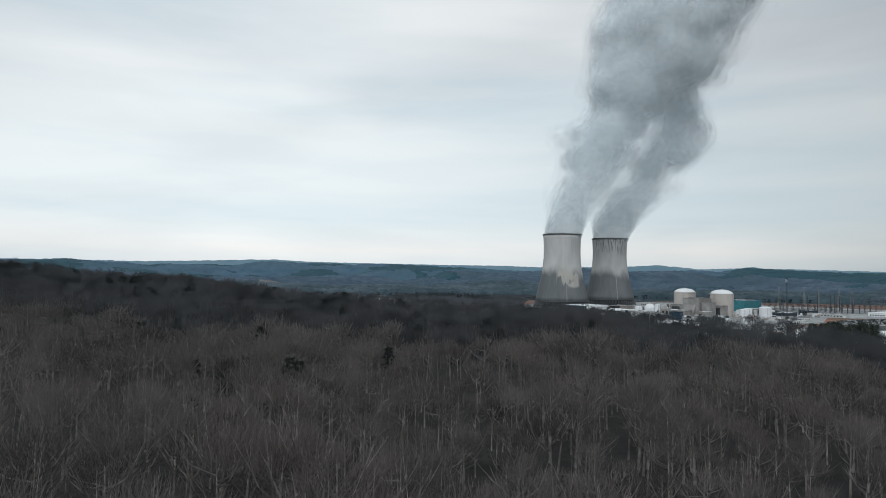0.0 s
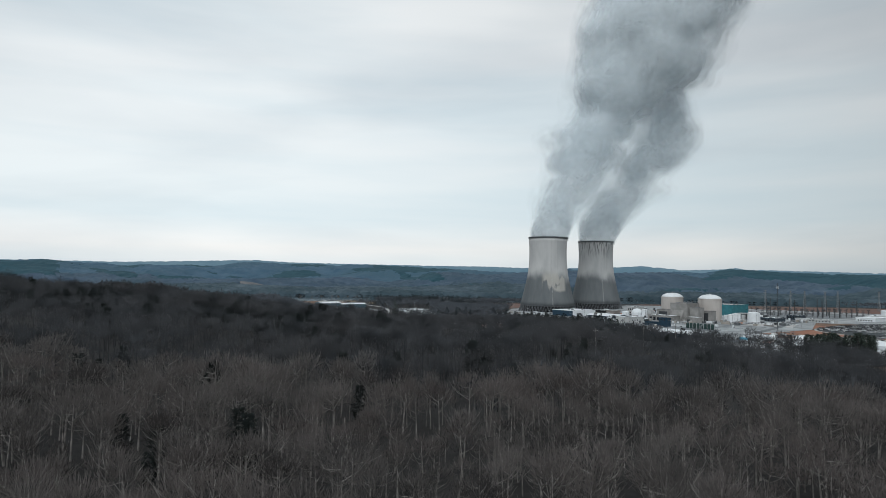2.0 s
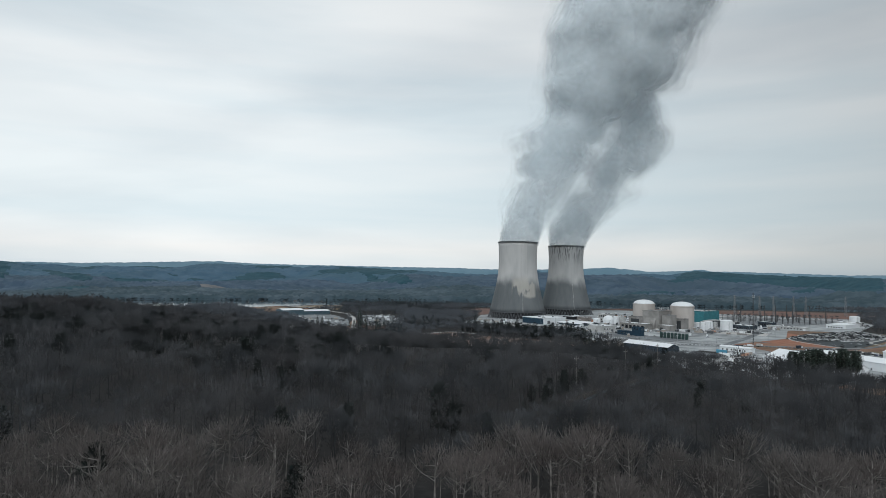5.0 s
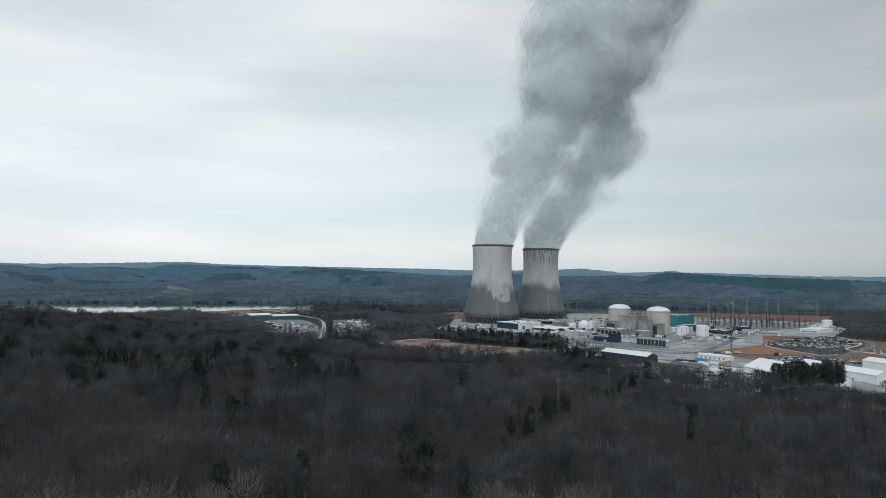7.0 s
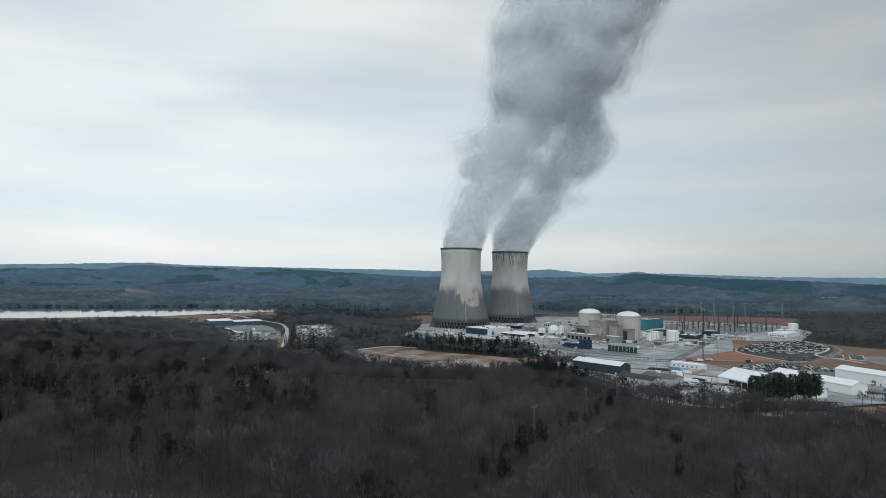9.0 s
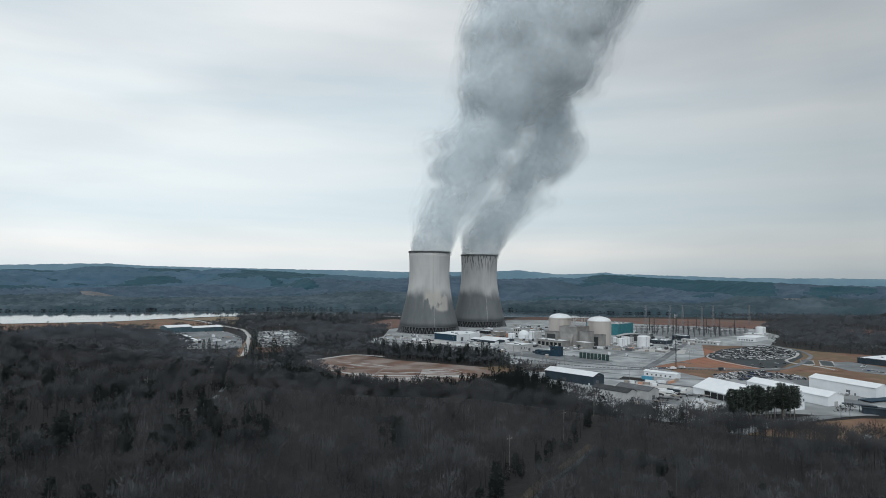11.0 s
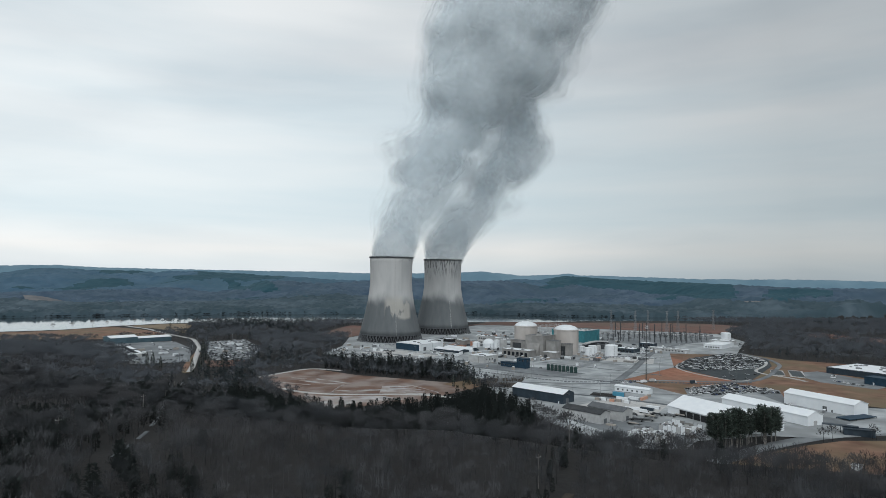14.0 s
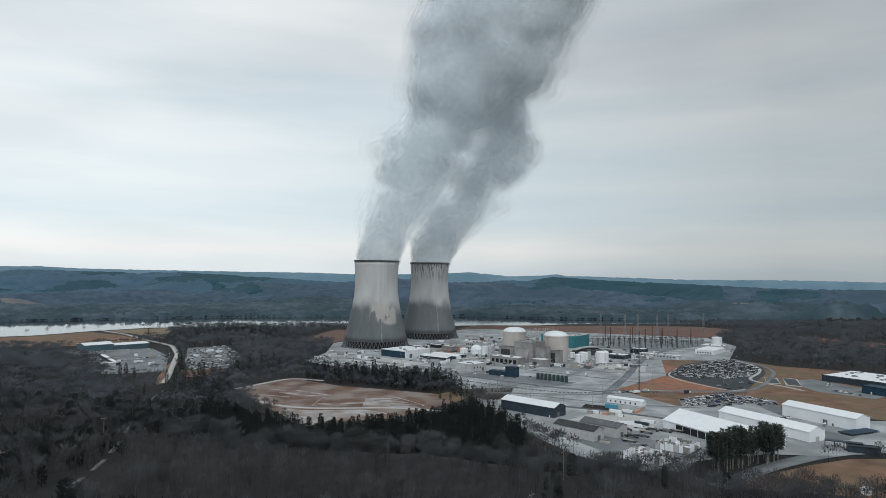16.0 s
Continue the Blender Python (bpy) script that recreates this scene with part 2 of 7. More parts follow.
M["teal_wall"] = material("teal_metal_wall", (0.035, 0.16, 0.19), (0.05, 0.21, 0.245), 0.2, 0.6, coarse=(0.04, 0.14, 0.16), coarse_scale=0.08)
M["dark_roof"] = material("dark_roof", (0.034, 0.037, 0.041), (0.056, 0.060, 0.064), 0.3, 0.85, coarse=(0.07, 0.07, 0.072), coarse_scale=0.1, coarse_amount=0.4)
M["grey_roof"] = material("grey_roof", (0.10, 0.108, 0.118), (0.15, 0.158, 0.168), 0.3, 0.8, coarse=(0.09, 0.094, 0.1), coarse_scale=0.1)
M["concrete"] = material("weathered_concrete", (0.24, 0.235, 0.225), (0.33, 0.32, 0.31), 0.12, 0.9, coarse=(0.19, 0.18, 0.17), coarse_scale=0.05, bump=0.1)
M["shield"] = material("pale_shield_concrete", (0.45, 0.415, 0.39), (0.56, 0.52, 0.49), 0.08, 0.9, coarse=(0.36, 0.325, 0.30), coarse_scale=0.05, coarse_amount=0.6, stretch=(1, 1, 0.3))
M["dark_steel"] = material("dark_steel", (0.045, 0.05, 0.055), (0.08, 0.085, 0.09), 1.0, 0.6, metal=0.3)
M["grey_steel"] = material("galvanised_steel", (0.20, 0.21, 0.22), (0.28, 0.29, 0.30), 1.0, 0.6, metal=0.3)
# near-black colour stands in for the shade inside bays, sheds and tower bases
M["inner_dark"] = material("painted_inner_dark", (0.012, 0.013, 0.015), (0.025, 0.026, 0.028), 0.5, 0.7)
M["tank_green"] = material("dark_green_tank_paint", (0.022, 0.050, 0.048), (0.036, 0.070, 0.066), 0.6, 0.6, coarse=(0.03, 0.045, 0.042), coarse_scale=0.2)
M["rubber"] = material("tyre_rubber", (0.015, 0.015, 0.015), (0.025, 0.025, 0.025), 3.0, 0.9)
M["glass"] = material("tinted_glass", (0.012, 0.015, 0.018), (0.02, 0.024, 0.028), 1.0, 0.12, spec=0.6)
M["orange"] = material("faded_orange_plastic", (0.48, 0.25, 0.17), (0.56, 0.33, 0.245), 0.6, 0.7)
M["sky_blue"] = material("sky_blue_paint", (0.07, 0.27, 0.40), (0.10, 0.33, 0.46), 0.5, 0.5)
for nm, c in (("white", (0.82, 0.83, 0.84)), ("silver", (0.42, 0.44, 0.46)), ("black", (0.02, 0.021, 0.023)), ("grey", (0.11, 0.115, 0.12)),
              ("red", (0.22, 0.02, 0.02)), ("blue", (0.03, 0.06, 0.16))):
    M["car_" + nm] = material(nm + "_car_paint", [v * 0.92 for v in c], c, 1.0, 0.3, spec=0.5)


def water_material():
    m = bpy.data.materials.new("river_water")
    m.use_nodes = True
    n, l = m.node_tree.nodes, m.node_tree.links
    bs = n["Principled BSDF"]
    bs.inputs["Base Color"].default_value = (0.035, 0.045, 0.05, 1)
    bs.inputs["Roughness"].default_value = 0.06
    t = n.new("ShaderNodeTexNoise")
    t.inputs["Scale"].default_value, t.inputs["Detail"].default_value = 0.25, 4
    g = n.new("ShaderNodeNewGeometry")
    l.new(g.outputs["Position"], t.inputs["Vector"])
    bp = n.new("ShaderNodeBump")
    bp.inputs["Strength"].default_value, bp.inputs["Distance"].default_value = 0.01, 0.1
    l.new(t.outputs["Fac"], bp.inputs["Height"])
    l.new(bp.outputs["Normal"], bs.inputs["Normal"])
    return m


M["water"] = water_material()

# ---- building helpers ----


def use(ob, mat):
    ob.data.materials.append(mat)
    return ob


def part(name, bm, mat, parent=None, label="", smooth=False):
    me = bpy.data.meshes.new(name)
    if smooth:
        for fc in bm.faces:
            fc.smooth = True
    bm.to_mesh(me)
    bm.free()
    ob = use(new(name, me), mat)
    ob.parent = parent
    if label:
        tagged(ob, label)
    return ob


def same(name, me, parent, m):
    ob = new(name, me)
    ob.parent = parent
    ob.matrix_local = m
    return ob


def block(x0, y0, z0, x1, y1, z1, bevel=0.0, bm=None):
    bm = bm or bmesh.new()
    v = [bm.verts.new(c) for c in ((x0, y0, z0), (x1, y0, z0), (x1, y1, z0), (x0, y1, z0), (x0, y0, z1), (x1, y0, z1), (x1, y1, z1), (x0, y1, z1))]
    for q in ((3, 2, 1, 0), (4, 5, 6, 7), (0, 1, 5, 4), (1, 2, 6, 5), (2, 3, 7, 6), (3, 0, 4, 7)):
        bm.faces.new([v[k] for k in q])
    if bevel:
        bmesh.ops.bevel(bm, geom=bm.edges[:], offset=bevel, segments=1, affect="EDGES")
    return bm


def prism(outline, y0, y1, bm=None):
    """A profile in x, z pushed along y."""
    bm = bm or bmesh.new()
    a = [bm.verts.new((x, y0, z)) for x, z in outline]
    b = [bm.verts.new((x, y1, z)) for x, z in outline]
    bm.faces.new(a)
    bm.faces.new(b[::-1])
    for k in range(len(a)):
        j = (k + 1) % len(a)
        bm.faces.new((a[k], b[k], b[j], a[j]))
    bmesh.ops.recalc_face_normals(bm, faces=bm.faces[:])
    return bm


def lathe(profile, seg=48, bm=None, cap=True):
    bm = bm or bmesh.new()
    rings = [[bm.verts.new((r * math.cos(2 * math.pi * k / seg), r * math.sin(2 * math.pi * k / seg), z)) for k in range(seg)] for r, z in profile]
    for a, b in zip(rings, rings[1:]):
        for k in range(seg):
            j = (k + 1) % seg
            bm.faces.new((a[k], a[j], b[j], b[k]))
    if cap:
        bm.faces.new(rings[-1])
        bm.faces.new(rings[0][::-1])
    return bm


def rod(bm, a, b, ra, rb=None, seg=6):
    a, b = Vector(a), Vector(b)
    rb = ra if rb is None else rb
    q = (b - a).to_track_quat("Z", "Y")
    lo, hi = [], []
    for k in range(seg):
        d = q @ Vector((math.cos(2 * math.pi * k / seg), math.sin(2 * math.pi * k / seg), 0))
        lo.append(bm.verts.new(a + d * ra))
        hi.append(bm.verts.new(b + d * rb))
    for k in range(seg):
        j = (k + 1) % seg
        bm.faces.new((lo[k], lo[j], hi[j], hi[k]))
    bm.faces.new(hi)
    bm.faces.new(lo[::-1])
    return bm


def empty(name, m, label, category, group="", kind=""):
    ob = new(name)
    ob.matrix_world = m
    return tagged(ob, label, category, group, kind)


def mesh_from(name, verts, faces, mat, smooth=False):
    """A mesh from numpy arrays; faces is n x 3 or n x 4."""
    me = bpy.data.meshes.new(name)
    verts, faces = np.asarray(verts, dtype=np.float32), np.asarray(faces, dtype=np.int32)
    k = faces.shape[1]
    me.vertices.add(len(verts))
    me.vertices.foreach_set("co", verts.ravel())
    me.loops.add(faces.size)
    me.loops.foreach_set("vertex_index", faces.ravel())
    me.polygons.add(len(faces))
    me.polygons.foreach_set("loop_start", np.arange(0, faces.size, k, dtype=np.int32))
    if smooth:
        me.polygons.foreach_set("use_smooth", np.ones(len(faces), dtype=bool))
    me.update(calc_edges=True)
    me.validate()
    if mat:
        me.materials.append(mat)
    return me


def grid_faces(ny, nx):
    i = np.arange((ny - 1) * (nx - 1))
    a = (i // (nx - 1)) * nx + i % (nx - 1)
    return np.stack([a, a + 1, a + nx + 1, a + nx], 1)


def smooth_noise(x, y, scale, seed, octaves=3):
    """Value noise on arrays."""
    out, amp, tot = np.zeros_like(x, dtype=float), 1.0, 0.0
    for o in range(octaves):
        u, v = x / scale * 2 ** o, y / scale * 2 ** o
        iu, iv = np.floor(u), np.floor(v)
        fu, fv = u - iu, v - iv
        fu, fv = fu * fu * (3 - 2 * fu), fv * fv * (3 - 2 * fv)

        def h(a, b):
            s = np.sin(a * 127.1 + b * 311.7 + (seed + o) * 74.7) * 43758.5453
            return s - np.floor(s)
        out += amp * ((h(iu, iv) * (1 - fu) + h(iu + 1, iv) * fu) * (1 - fv) + (h(iu, iv + 1) * (1 - fu) + h(iu + 1, iv + 1) * fu) * fv)
        tot += amp
        amp *= 0.5
    return out / tot


def step(a):
    a = np.clip(a, 0, 1)
    return a * a * (3 - 2 * a)


def inside(px, py, poly):
    hit = np.zeros(np.shape(px), dtype=bool)
    for (xa, ya), (xb, yb) in zip(poly, poly[1:] + poly[:1]):
        cross = ((ya > py) != (yb > py)) & (px < (xb - xa) * (py - ya) / (yb - ya + 1e-12) + xa)
        hit ^= cross
    return hit


def off_line(px, py, line):
    best = np.full(np.shape(px), 1e9)
    for (xa, ya), (xb, yb) in zip(line, line[1:]):
        dx, dy = xb - xa, yb - ya
        s = np.clip(((px - xa) * dx + (py - ya) * dy) / (dx * dx + dy * dy), 0, 1)
        best = np.minimum(best, np.hypot(px - xa - s * dx, py - ya - s * dy))
    return best


# ---- the land ----


def near_shore(x):
    return np.interp(x, [-3000, -720, -558, -474, -375, -292, -100, 517, 635, 765, 1000, 1600, 4000], [1250, 1560, 1615, 1647, 1757, 1818, 1835, 1822, 1812, 1850, 1840, 1780, 1500])


def far_shore(x):
    return np.interp(x, [-3000, -723, -485, -205, 150, 533, 659, 806, 1600, 4000], [1700, 2023, 2084, 2153, 2180, 2164, 2106, 2024, 1930, 1650])


def crest(deg):
    return np.interp(deg, [-60, -34.8, -33, -32, -30.8, -29.5, -28.7, -27.5, -26, -24.8, -23.5, -21.9, -20.7, -19.2, -17.5, -16.5, -15.7, -13.4, -11, -10, -8.3, -6.8, -5.2, -2.7,
                           -0.4, 2.2, 4, 5.2, 8.8, 9.7, 13, 15.5, 17.4, 19.3, 21.5, 23.3, 25.1, 26.8, 29, 30.2, 34.2, 38, 60],
                     [82, 101, 104, 99, 92, 94, 86, 78, 90, 85, 90, 89, 86, 108, 108, 109, 99, 98, 95, 101, 104, 95, 91, 84,
                      78, 69, 66, 71, 88, 86, 72, 74, 80, 77, 98, 92, 85, 81, 78, 75, 71, 67, 62])


def crest_range(deg):
    return np.interp(deg, [-60, -15, -5, -1, 5, 16, 20, 28, 33, 60], [4250, 4250, 3950, 3600, 3400, 3250, 3950, 3850, 3300, 3100])


def back_crest(deg):
    return np.interp(deg, [-60, -28, -25, -20, -17.6, -16.5, -14.8, -11, -7, -2.7, 1.7, 5, 9, 13.3, 14.7, 15.6, 18, 20.3, 21.9, 22.6, 24, 25.7, 29.2, 31.3, 35, 39, 45, 60],
                     [114, 112, 118, 134, 138, 132, 126, 123, 120, 117, 117, 110, 113, 124, 133, 126, 107, 113, 124, 115, 112, 110, 104, 99, 99, 103, 98, 98])


def ground_z(x, y):
    x, y = np.asarray(x, dtype=float), np.asarray(y, dtype=float)
    top = np.interp(x, [-900, -450, -300, -190, -110, -40, 100, 300, 520, 800], [53, 66, 48, 40, 33, 29, 24, 13, 9, 5])
    y0 = np.interp(x, [-500, -300, -170, -40, 100, 250, 400], [336, 462, 439, 542, 564, 472, 153])
    y1 = np.interp(x, [-500, -300, -170, -40, 100, 250, 400], [1103, 1250, 1007, 800, 665, 572, 493])
    z = top * step((y1 - y) / (y1 - y0))
    z = z + step((y1 - y) / 250) * 7 * (smooth_noise(x, y, 95, 3) - 0.5)
    z = z + 11 * np.exp(-((x + 300) / 95) ** 2 - ((y - 1000) / 75) ** 2)
    s, f = near_shore(x), far_shore(x)
    z = z - 5 * step((y - s + 260) / 250) - 5 * step((y - s) / 30)
    over = step((y - f) / 40)
    z = z + 7 * over
    r, deg = np.hypot(x, y), np.degrees(np.arctan2(x, y))
    c = crest(deg)
    rc = crest_range(deg)
    u = (r - 2250) / (rc - 2250)
    # spurs and hollows run down from the crest
    spur = 1 - 2 * np.abs(smooth_noise(x * 0.8 + 300, y * 0.8, 520, 8, 3) - 0.5) * 2
    rise = np.interp(u, [0, 0.25, 0.5, 0.75, 1.0, 1.2, 1.5], [0.0, 0.06, 0.22, 0.50, 1.0, 0.72, 0.6])
    hill = (c + 4) * rise + (spur - 0.45) * 62 * np.interp(u, [0, 0.2, 0.45, 0.75, 0.95, 1.0, 1.15, 1.4], [0, 0.45, 1, 0.8, 0.2, 0.08, 0.2, 0.3])
    back = back_crest(deg) * step((r - 4560) / 180)
    hill = np.where(r > 4560, np.maximum(hill, back), hill)
    z = np.where((y > 1200) & (r > 2200), z + over * hill, z)
    return z


def axis(fine0, fine1, fstep, lo, hi, cstep):
    return np.concatenate([np.arange(lo, fine0, cstep), np.arange(fine0, fine1, fstep), np.arange(fine1, hi + 1, cstep)])


gx, gy = axis(-800, 1000, 12, -4700, 4700, 100), axis(-120, 2300, 12, -3000, 4760, 80)
GX, GY = np.meshgrid(gx, gy)
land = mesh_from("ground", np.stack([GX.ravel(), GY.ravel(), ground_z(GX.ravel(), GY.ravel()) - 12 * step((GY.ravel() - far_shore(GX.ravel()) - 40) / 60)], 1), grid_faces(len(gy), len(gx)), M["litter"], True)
tagged(new("ground", land), "brown leaf-littered ground of the wooded valley, darkened as tree shade", "ground", kind="structure")

wx = np.concatenate([np.arange(-3000, -700, 100), np.arange(-700, 1000, 25), np.arange(1000, 4001, 100)])
wv = np.concatenate([np.stack([wx, near_shore(wx) - 25, np.full_like(wx, -6.0)], 1), np.stack([wx, far_shore(wx) + 25, np.full_like(wx, -6.0)], 1)])
tagged(new("water", mesh_from("water", wv, grid_faces(2, len(wx)), M["water"])), "pale grey river reflecting the overcast sky", "river", kind="structure")


def sheet(name, poly, mat, label, category, lift):
    """A surfaced area laid on the level ground, with a thin edge."""
    bm = bmesh.new()
    top = [bm.verts.new((x, y, float(ground_z(x, y)) + lift)) for x, y in poly]
    f = bm.faces.new(top)
    if f.normal.z < 0 or f.calc_area() and (f.normal_update() or f.normal.z < 0):
        f.normal_flip()
    low = [bm.verts.new((v.co.x, v.co.y, v.co.z - 0.6)) for v in top]
    for k in range(len(top)):
        j = (k + 1) % len(top)
        bm.faces.new((top[k], top[j], low[j], low[k]))
    bmesh.ops.triangulate(bm, faces=[f])
    # drape the sheet over uneven ground
    zs = [v.co.z for v in top]
    if max(zs) - min(zs) > 0.3:
        for _ in range(6):
            far = [e for e in bm.edges if e.calc_length() > 22 and min(v.co.z - float(ground_z(v.co.x, v.co.y)) for v in e.verts) > 0]
            if not far:
                break
            bmesh.ops.subdivide_edges(bm, edges=far, cuts=1)
            bmesh.ops.triangulate(bm, faces=[q for q in bm.faces if len(q.verts) > 3])
            for v in bm.verts:
                if v not in low:
                    v.co.z = float(ground_z(v.co.x, v.co.y)) + lift + 0.35
    return tagged(part(name, bm, mat), label, category, kind="structure")


def ribbon(name, line, width, mat, label, category, lift):
    pts = []
    for (xa, ya), (xb, yb) in zip(line, line[1:]):
        n = max(1, int(math.hypot(xb - xa, yb - ya) / 8))
        pts += [(xa + (xb - xa) * k / n, ya + (yb - ya) * k / n) for k in range(n)]
    pts.append(line[-1])
    for _ in range(6):
        pts = [pts[0]] + [tuple((p[k] + 2 * q[k] + r[k]) / 4 for k in (0, 1)) for p, q, r in zip(pts, pts[1:], pts[2:])] + [pts[-1]]
    p = np.array(pts)
    d = np.gradient(p, axis=0)
    d /= np.linalg.norm(d, axis=1)[:, None]
    nrm = np.stack([-d[:, 1], d[:, 0]], 1) * width / 2
    rows = []
    for k, dz in ((-1, -0.5), (-1, 0), (1, 0), (1, -0.5)):
        q = p + nrm * k
        z = np.maximum(ground_z(q[:, 0], q[:, 1]), ground_z(p[:, 0], p[:, 1])) + lift + dz
        rows.append(np.column_stack([q, z]))
    return tagged(new(name, mesh_from(name, np.concatenate(rows), grid_faces(4, len(p)), mat)), label, category, kind="structure")


YARD = [(42, 1155), (75, 1250), (95, 1390), (215, 1560), (360, 1600), (420, 1700), (608, 1560), (846, 1400), (800, 1250), (652, 1070), (560, 1100),
        (482, 960), (369, 876), (384, 781), (465, 781), (451, 719), (545, 684), (520, 640), (455, 612), (393, 603), (350, 618), (290, 612), (268, 592), (240, 600),
        (215, 640), (205, 700), (200, 780), (205, 902), (205, 1000), (150, 1050), (95, 1075)]
CLEAR = [(-34, 950), (24, 1008), (74, 950), (167, 886), (190, 850), (111, 778), (31, 768), (1, 846)]
FIELD_L = [(-900, 1400), (-700, 1540), (-558, 1585), (-474, 1618), (-385, 1715), (-226, 1473), (-240, 1410), (-330, 1390), (-450, 1400), (-600, 1330)]
FIELD_L2 = [(-365, 1735), (-292, 1788), (-235, 1795), (-205, 1500)]
LOT_L = [(-330, 1330), (-194, 1345), (-150, 1235), (-136, 1140), (-128, 1085), (-182, 1062), (-205, 1120), (-245, 1225)]
LOT_L2 = [(-140, 1340), (-84, 1373), (-47, 1231), (-57, 1100), (-98, 1080), (-120, 1180)]
GRASS_R = [(270, 563), (361, 590), (398, 597), (440, 590), (520, 560), (480, 470), (400, 500), (340, 530)]
FIELD_R = [(638, 990), (720, 950), (700, 760), (640, 700), (545, 684), (505, 774), (478, 825), (568, 903)]
PARKING = [(483, 964), (560, 1047), (670, 1097), (660, 1010), (622, 955), (512, 850), (490, 846)]
LOT_B = [(406, 815), (477, 835), (500, 790), (455, 722), (413, 738), (386, 775)]
CLAY_A = [(369, 877), (430, 950), (540, 1088), (532, 1010), (480, 966), (492, 844), (450, 838), (407, 862)]
CLAY_BACK = [(345, 1610), (420, 1705), (600, 1565), (846, 1402), (1040, 1560), (1010, 1700), (869, 1760), (657, 1790), (480, 1830)]
CLAY_L = [(38, 1440), (120, 1700), (210, 1570), (95, 1395)]
SUBST = [(504, 1290), (560, 1400), (640, 1480), (830, 1390), (745, 1262), (610, 1200)]
EAST_LOT = [(600, 895), (648, 905), (655, 800), (610, 780), (585, 830)]
FAR_FIELDS = []
CLEARINGS = [YARD, CLEAR, FIELD_L, FIELD_L2, LOT_L, LOT_L2, GRASS_R, FIELD_R, PARKING, CLAY_BACK, CLAY_L, SUBST, LOT_B, CLAY_A, EAST_LOT, [(369, 876), (640, 1000), (560, 690), (384, 781)]]
ROAD_N = [(-400, 1800), (-365, 1738), (-226, 1473), (-170, 1380), (-142, 1258), (-122, 1080), (-110, 971), (-106, 876)]
TRACK_L = [(-108, 925), (-99, 804), (-84, 699), (-70, 610), (-66, 560), (-66, 480), (-80, 400), (-110, 330)]
ROAD_CUT = [(20, 300), (48, 340), (80, 390), (112, 437), (130, 463), (160, 526), (190, 600), (222, 660)]
ROAD_E = [(270, 562), (330, 592), (393, 612), (470, 612), (600, 590)]

sheet("field_middle", [(360, 872), (384, 775), (470, 768), (545, 680), (640, 695), (720, 740), (745, 960), (690, 1015), (672, 1105), (560, 1105), (482, 967)], M["dry_grass_clay"], "reddish brown grass between the parking lots", "field", 0.06)
sheet("pavement_yard", YARD, M["gravel"], "grey gravel yard of the power station", "yard", 0.10)
sheet("clay_clearing", CLEAR, M["clay_wash"], "bare red clay clearing with pale washed streaks", "clearing", 0.12)
sheet("field_west", FIELD_L, M["dry_grass_clay"], "tan winter field beside the river", "field", 0.12)
sheet("field_shore", FIELD_L2, M["dry_grass"], "dry grass field beside the river", "field", 0.12)
sheet("pavement_depot", LOT_L, M["old_asphalt"], "worn grey asphalt depot yard", "yard", 0.12)
sheet("clay_depot", [(-112, 1096), (-60, 1100), (-62, 1040), (-98, 1035)], M["clay_far"], "dull red clay beside the depot lot", "clay", 0.15)
sheet("pavement_depot_lot", LOT_L2, M["old_asphalt"], "worn grey asphalt parking area", "parking lot", 0.12)
sheet("field_gate", GRASS_R, M["dry_grass_clay"], "brown grass verge beside the gate road", "field", 0.20)
sheet("field_east", FIELD_R, M["dry_grass_clay"], "reddish brown grass field", "field", 0.12)
sheet("clay_bank", CLAY_A, M["clay"], "bare orange clay slope beside the parking lot", "clay", 0.2)
sheet("clay_field", CLAY_BACK, M["clay_far"], "red clay field behind the switchyard", "clay", 0.2)
sheet("clay_bank_west", CLAY_L, M["clay_far"], "red clay bank beside the cooling tower", "clay", 0.2)
sheet("pavement_switchyard", SUBST, M["old_asphalt"], "dark gravel switchyard ground", "yard", 0.52)
sheet("pavement_parking", PARKING, M["asphalt"], "dark asphalt parking lot", "parking lot", 0.35)
sheet("pavement_parking_south", LOT_B, M["old_asphalt"], "grey asphalt parking lot", "parking lot", 0.3)
sheet("pavement_east_lot", EAST_LOT, M["old_asphalt"], "grey asphalt yard beside the warehouse", "yard", 0.3)
ribbon("road_north", ROAD_N[:-3] + [(-117, 1040), (-113, 990)], 6.5, M["concrete_road"], "pale concrete road past the depot", "road", 0.9)
ribbon("verge_track", [(-133, 1190), (-128, 1090), (-122, 1020), (-116, 985)], 9, M["dry_grass_clay"], "brown earth verge at the end of the road", "verge", 0.35)
ribbon("path_parking", [(522, 1003), (483, 962), (476, 916), (485, 876), (492, 840), (516, 856)], 2.5, M["concrete_road"], "pale path round the parking lot", "path", 0.5)
for bit in ([(-108, 925), (-106, 850)], [(-92, 745), (-84, 690)], [(-76, 648), (-72, 606)], [(-70, 588), (-69, 562)], [(-69, 548), (-70, 520)]):
    ribbon("track_cutting", bit, 2.3, M["asphalt_worn"], "pale gravel track through the woods", "track", 0.1)
ribbon("road_verge", [(62, 358), (85, 394), (117, 440), (128, 455)], 4, M["verge"], "brown grass verge of the road through the woods", "verge", 0.3)
ribbon("road_cutting", [(66, 358), (89, 394), (121, 440), (126, 447)], 1.9, M["asphalt"], "narrow dark road in a gap of the woods", "road", 0.4)
ribbon("road_gate", ROAD_E, 12, M["old_asphalt"], "grey asphalt gate road", "road", 0.35)
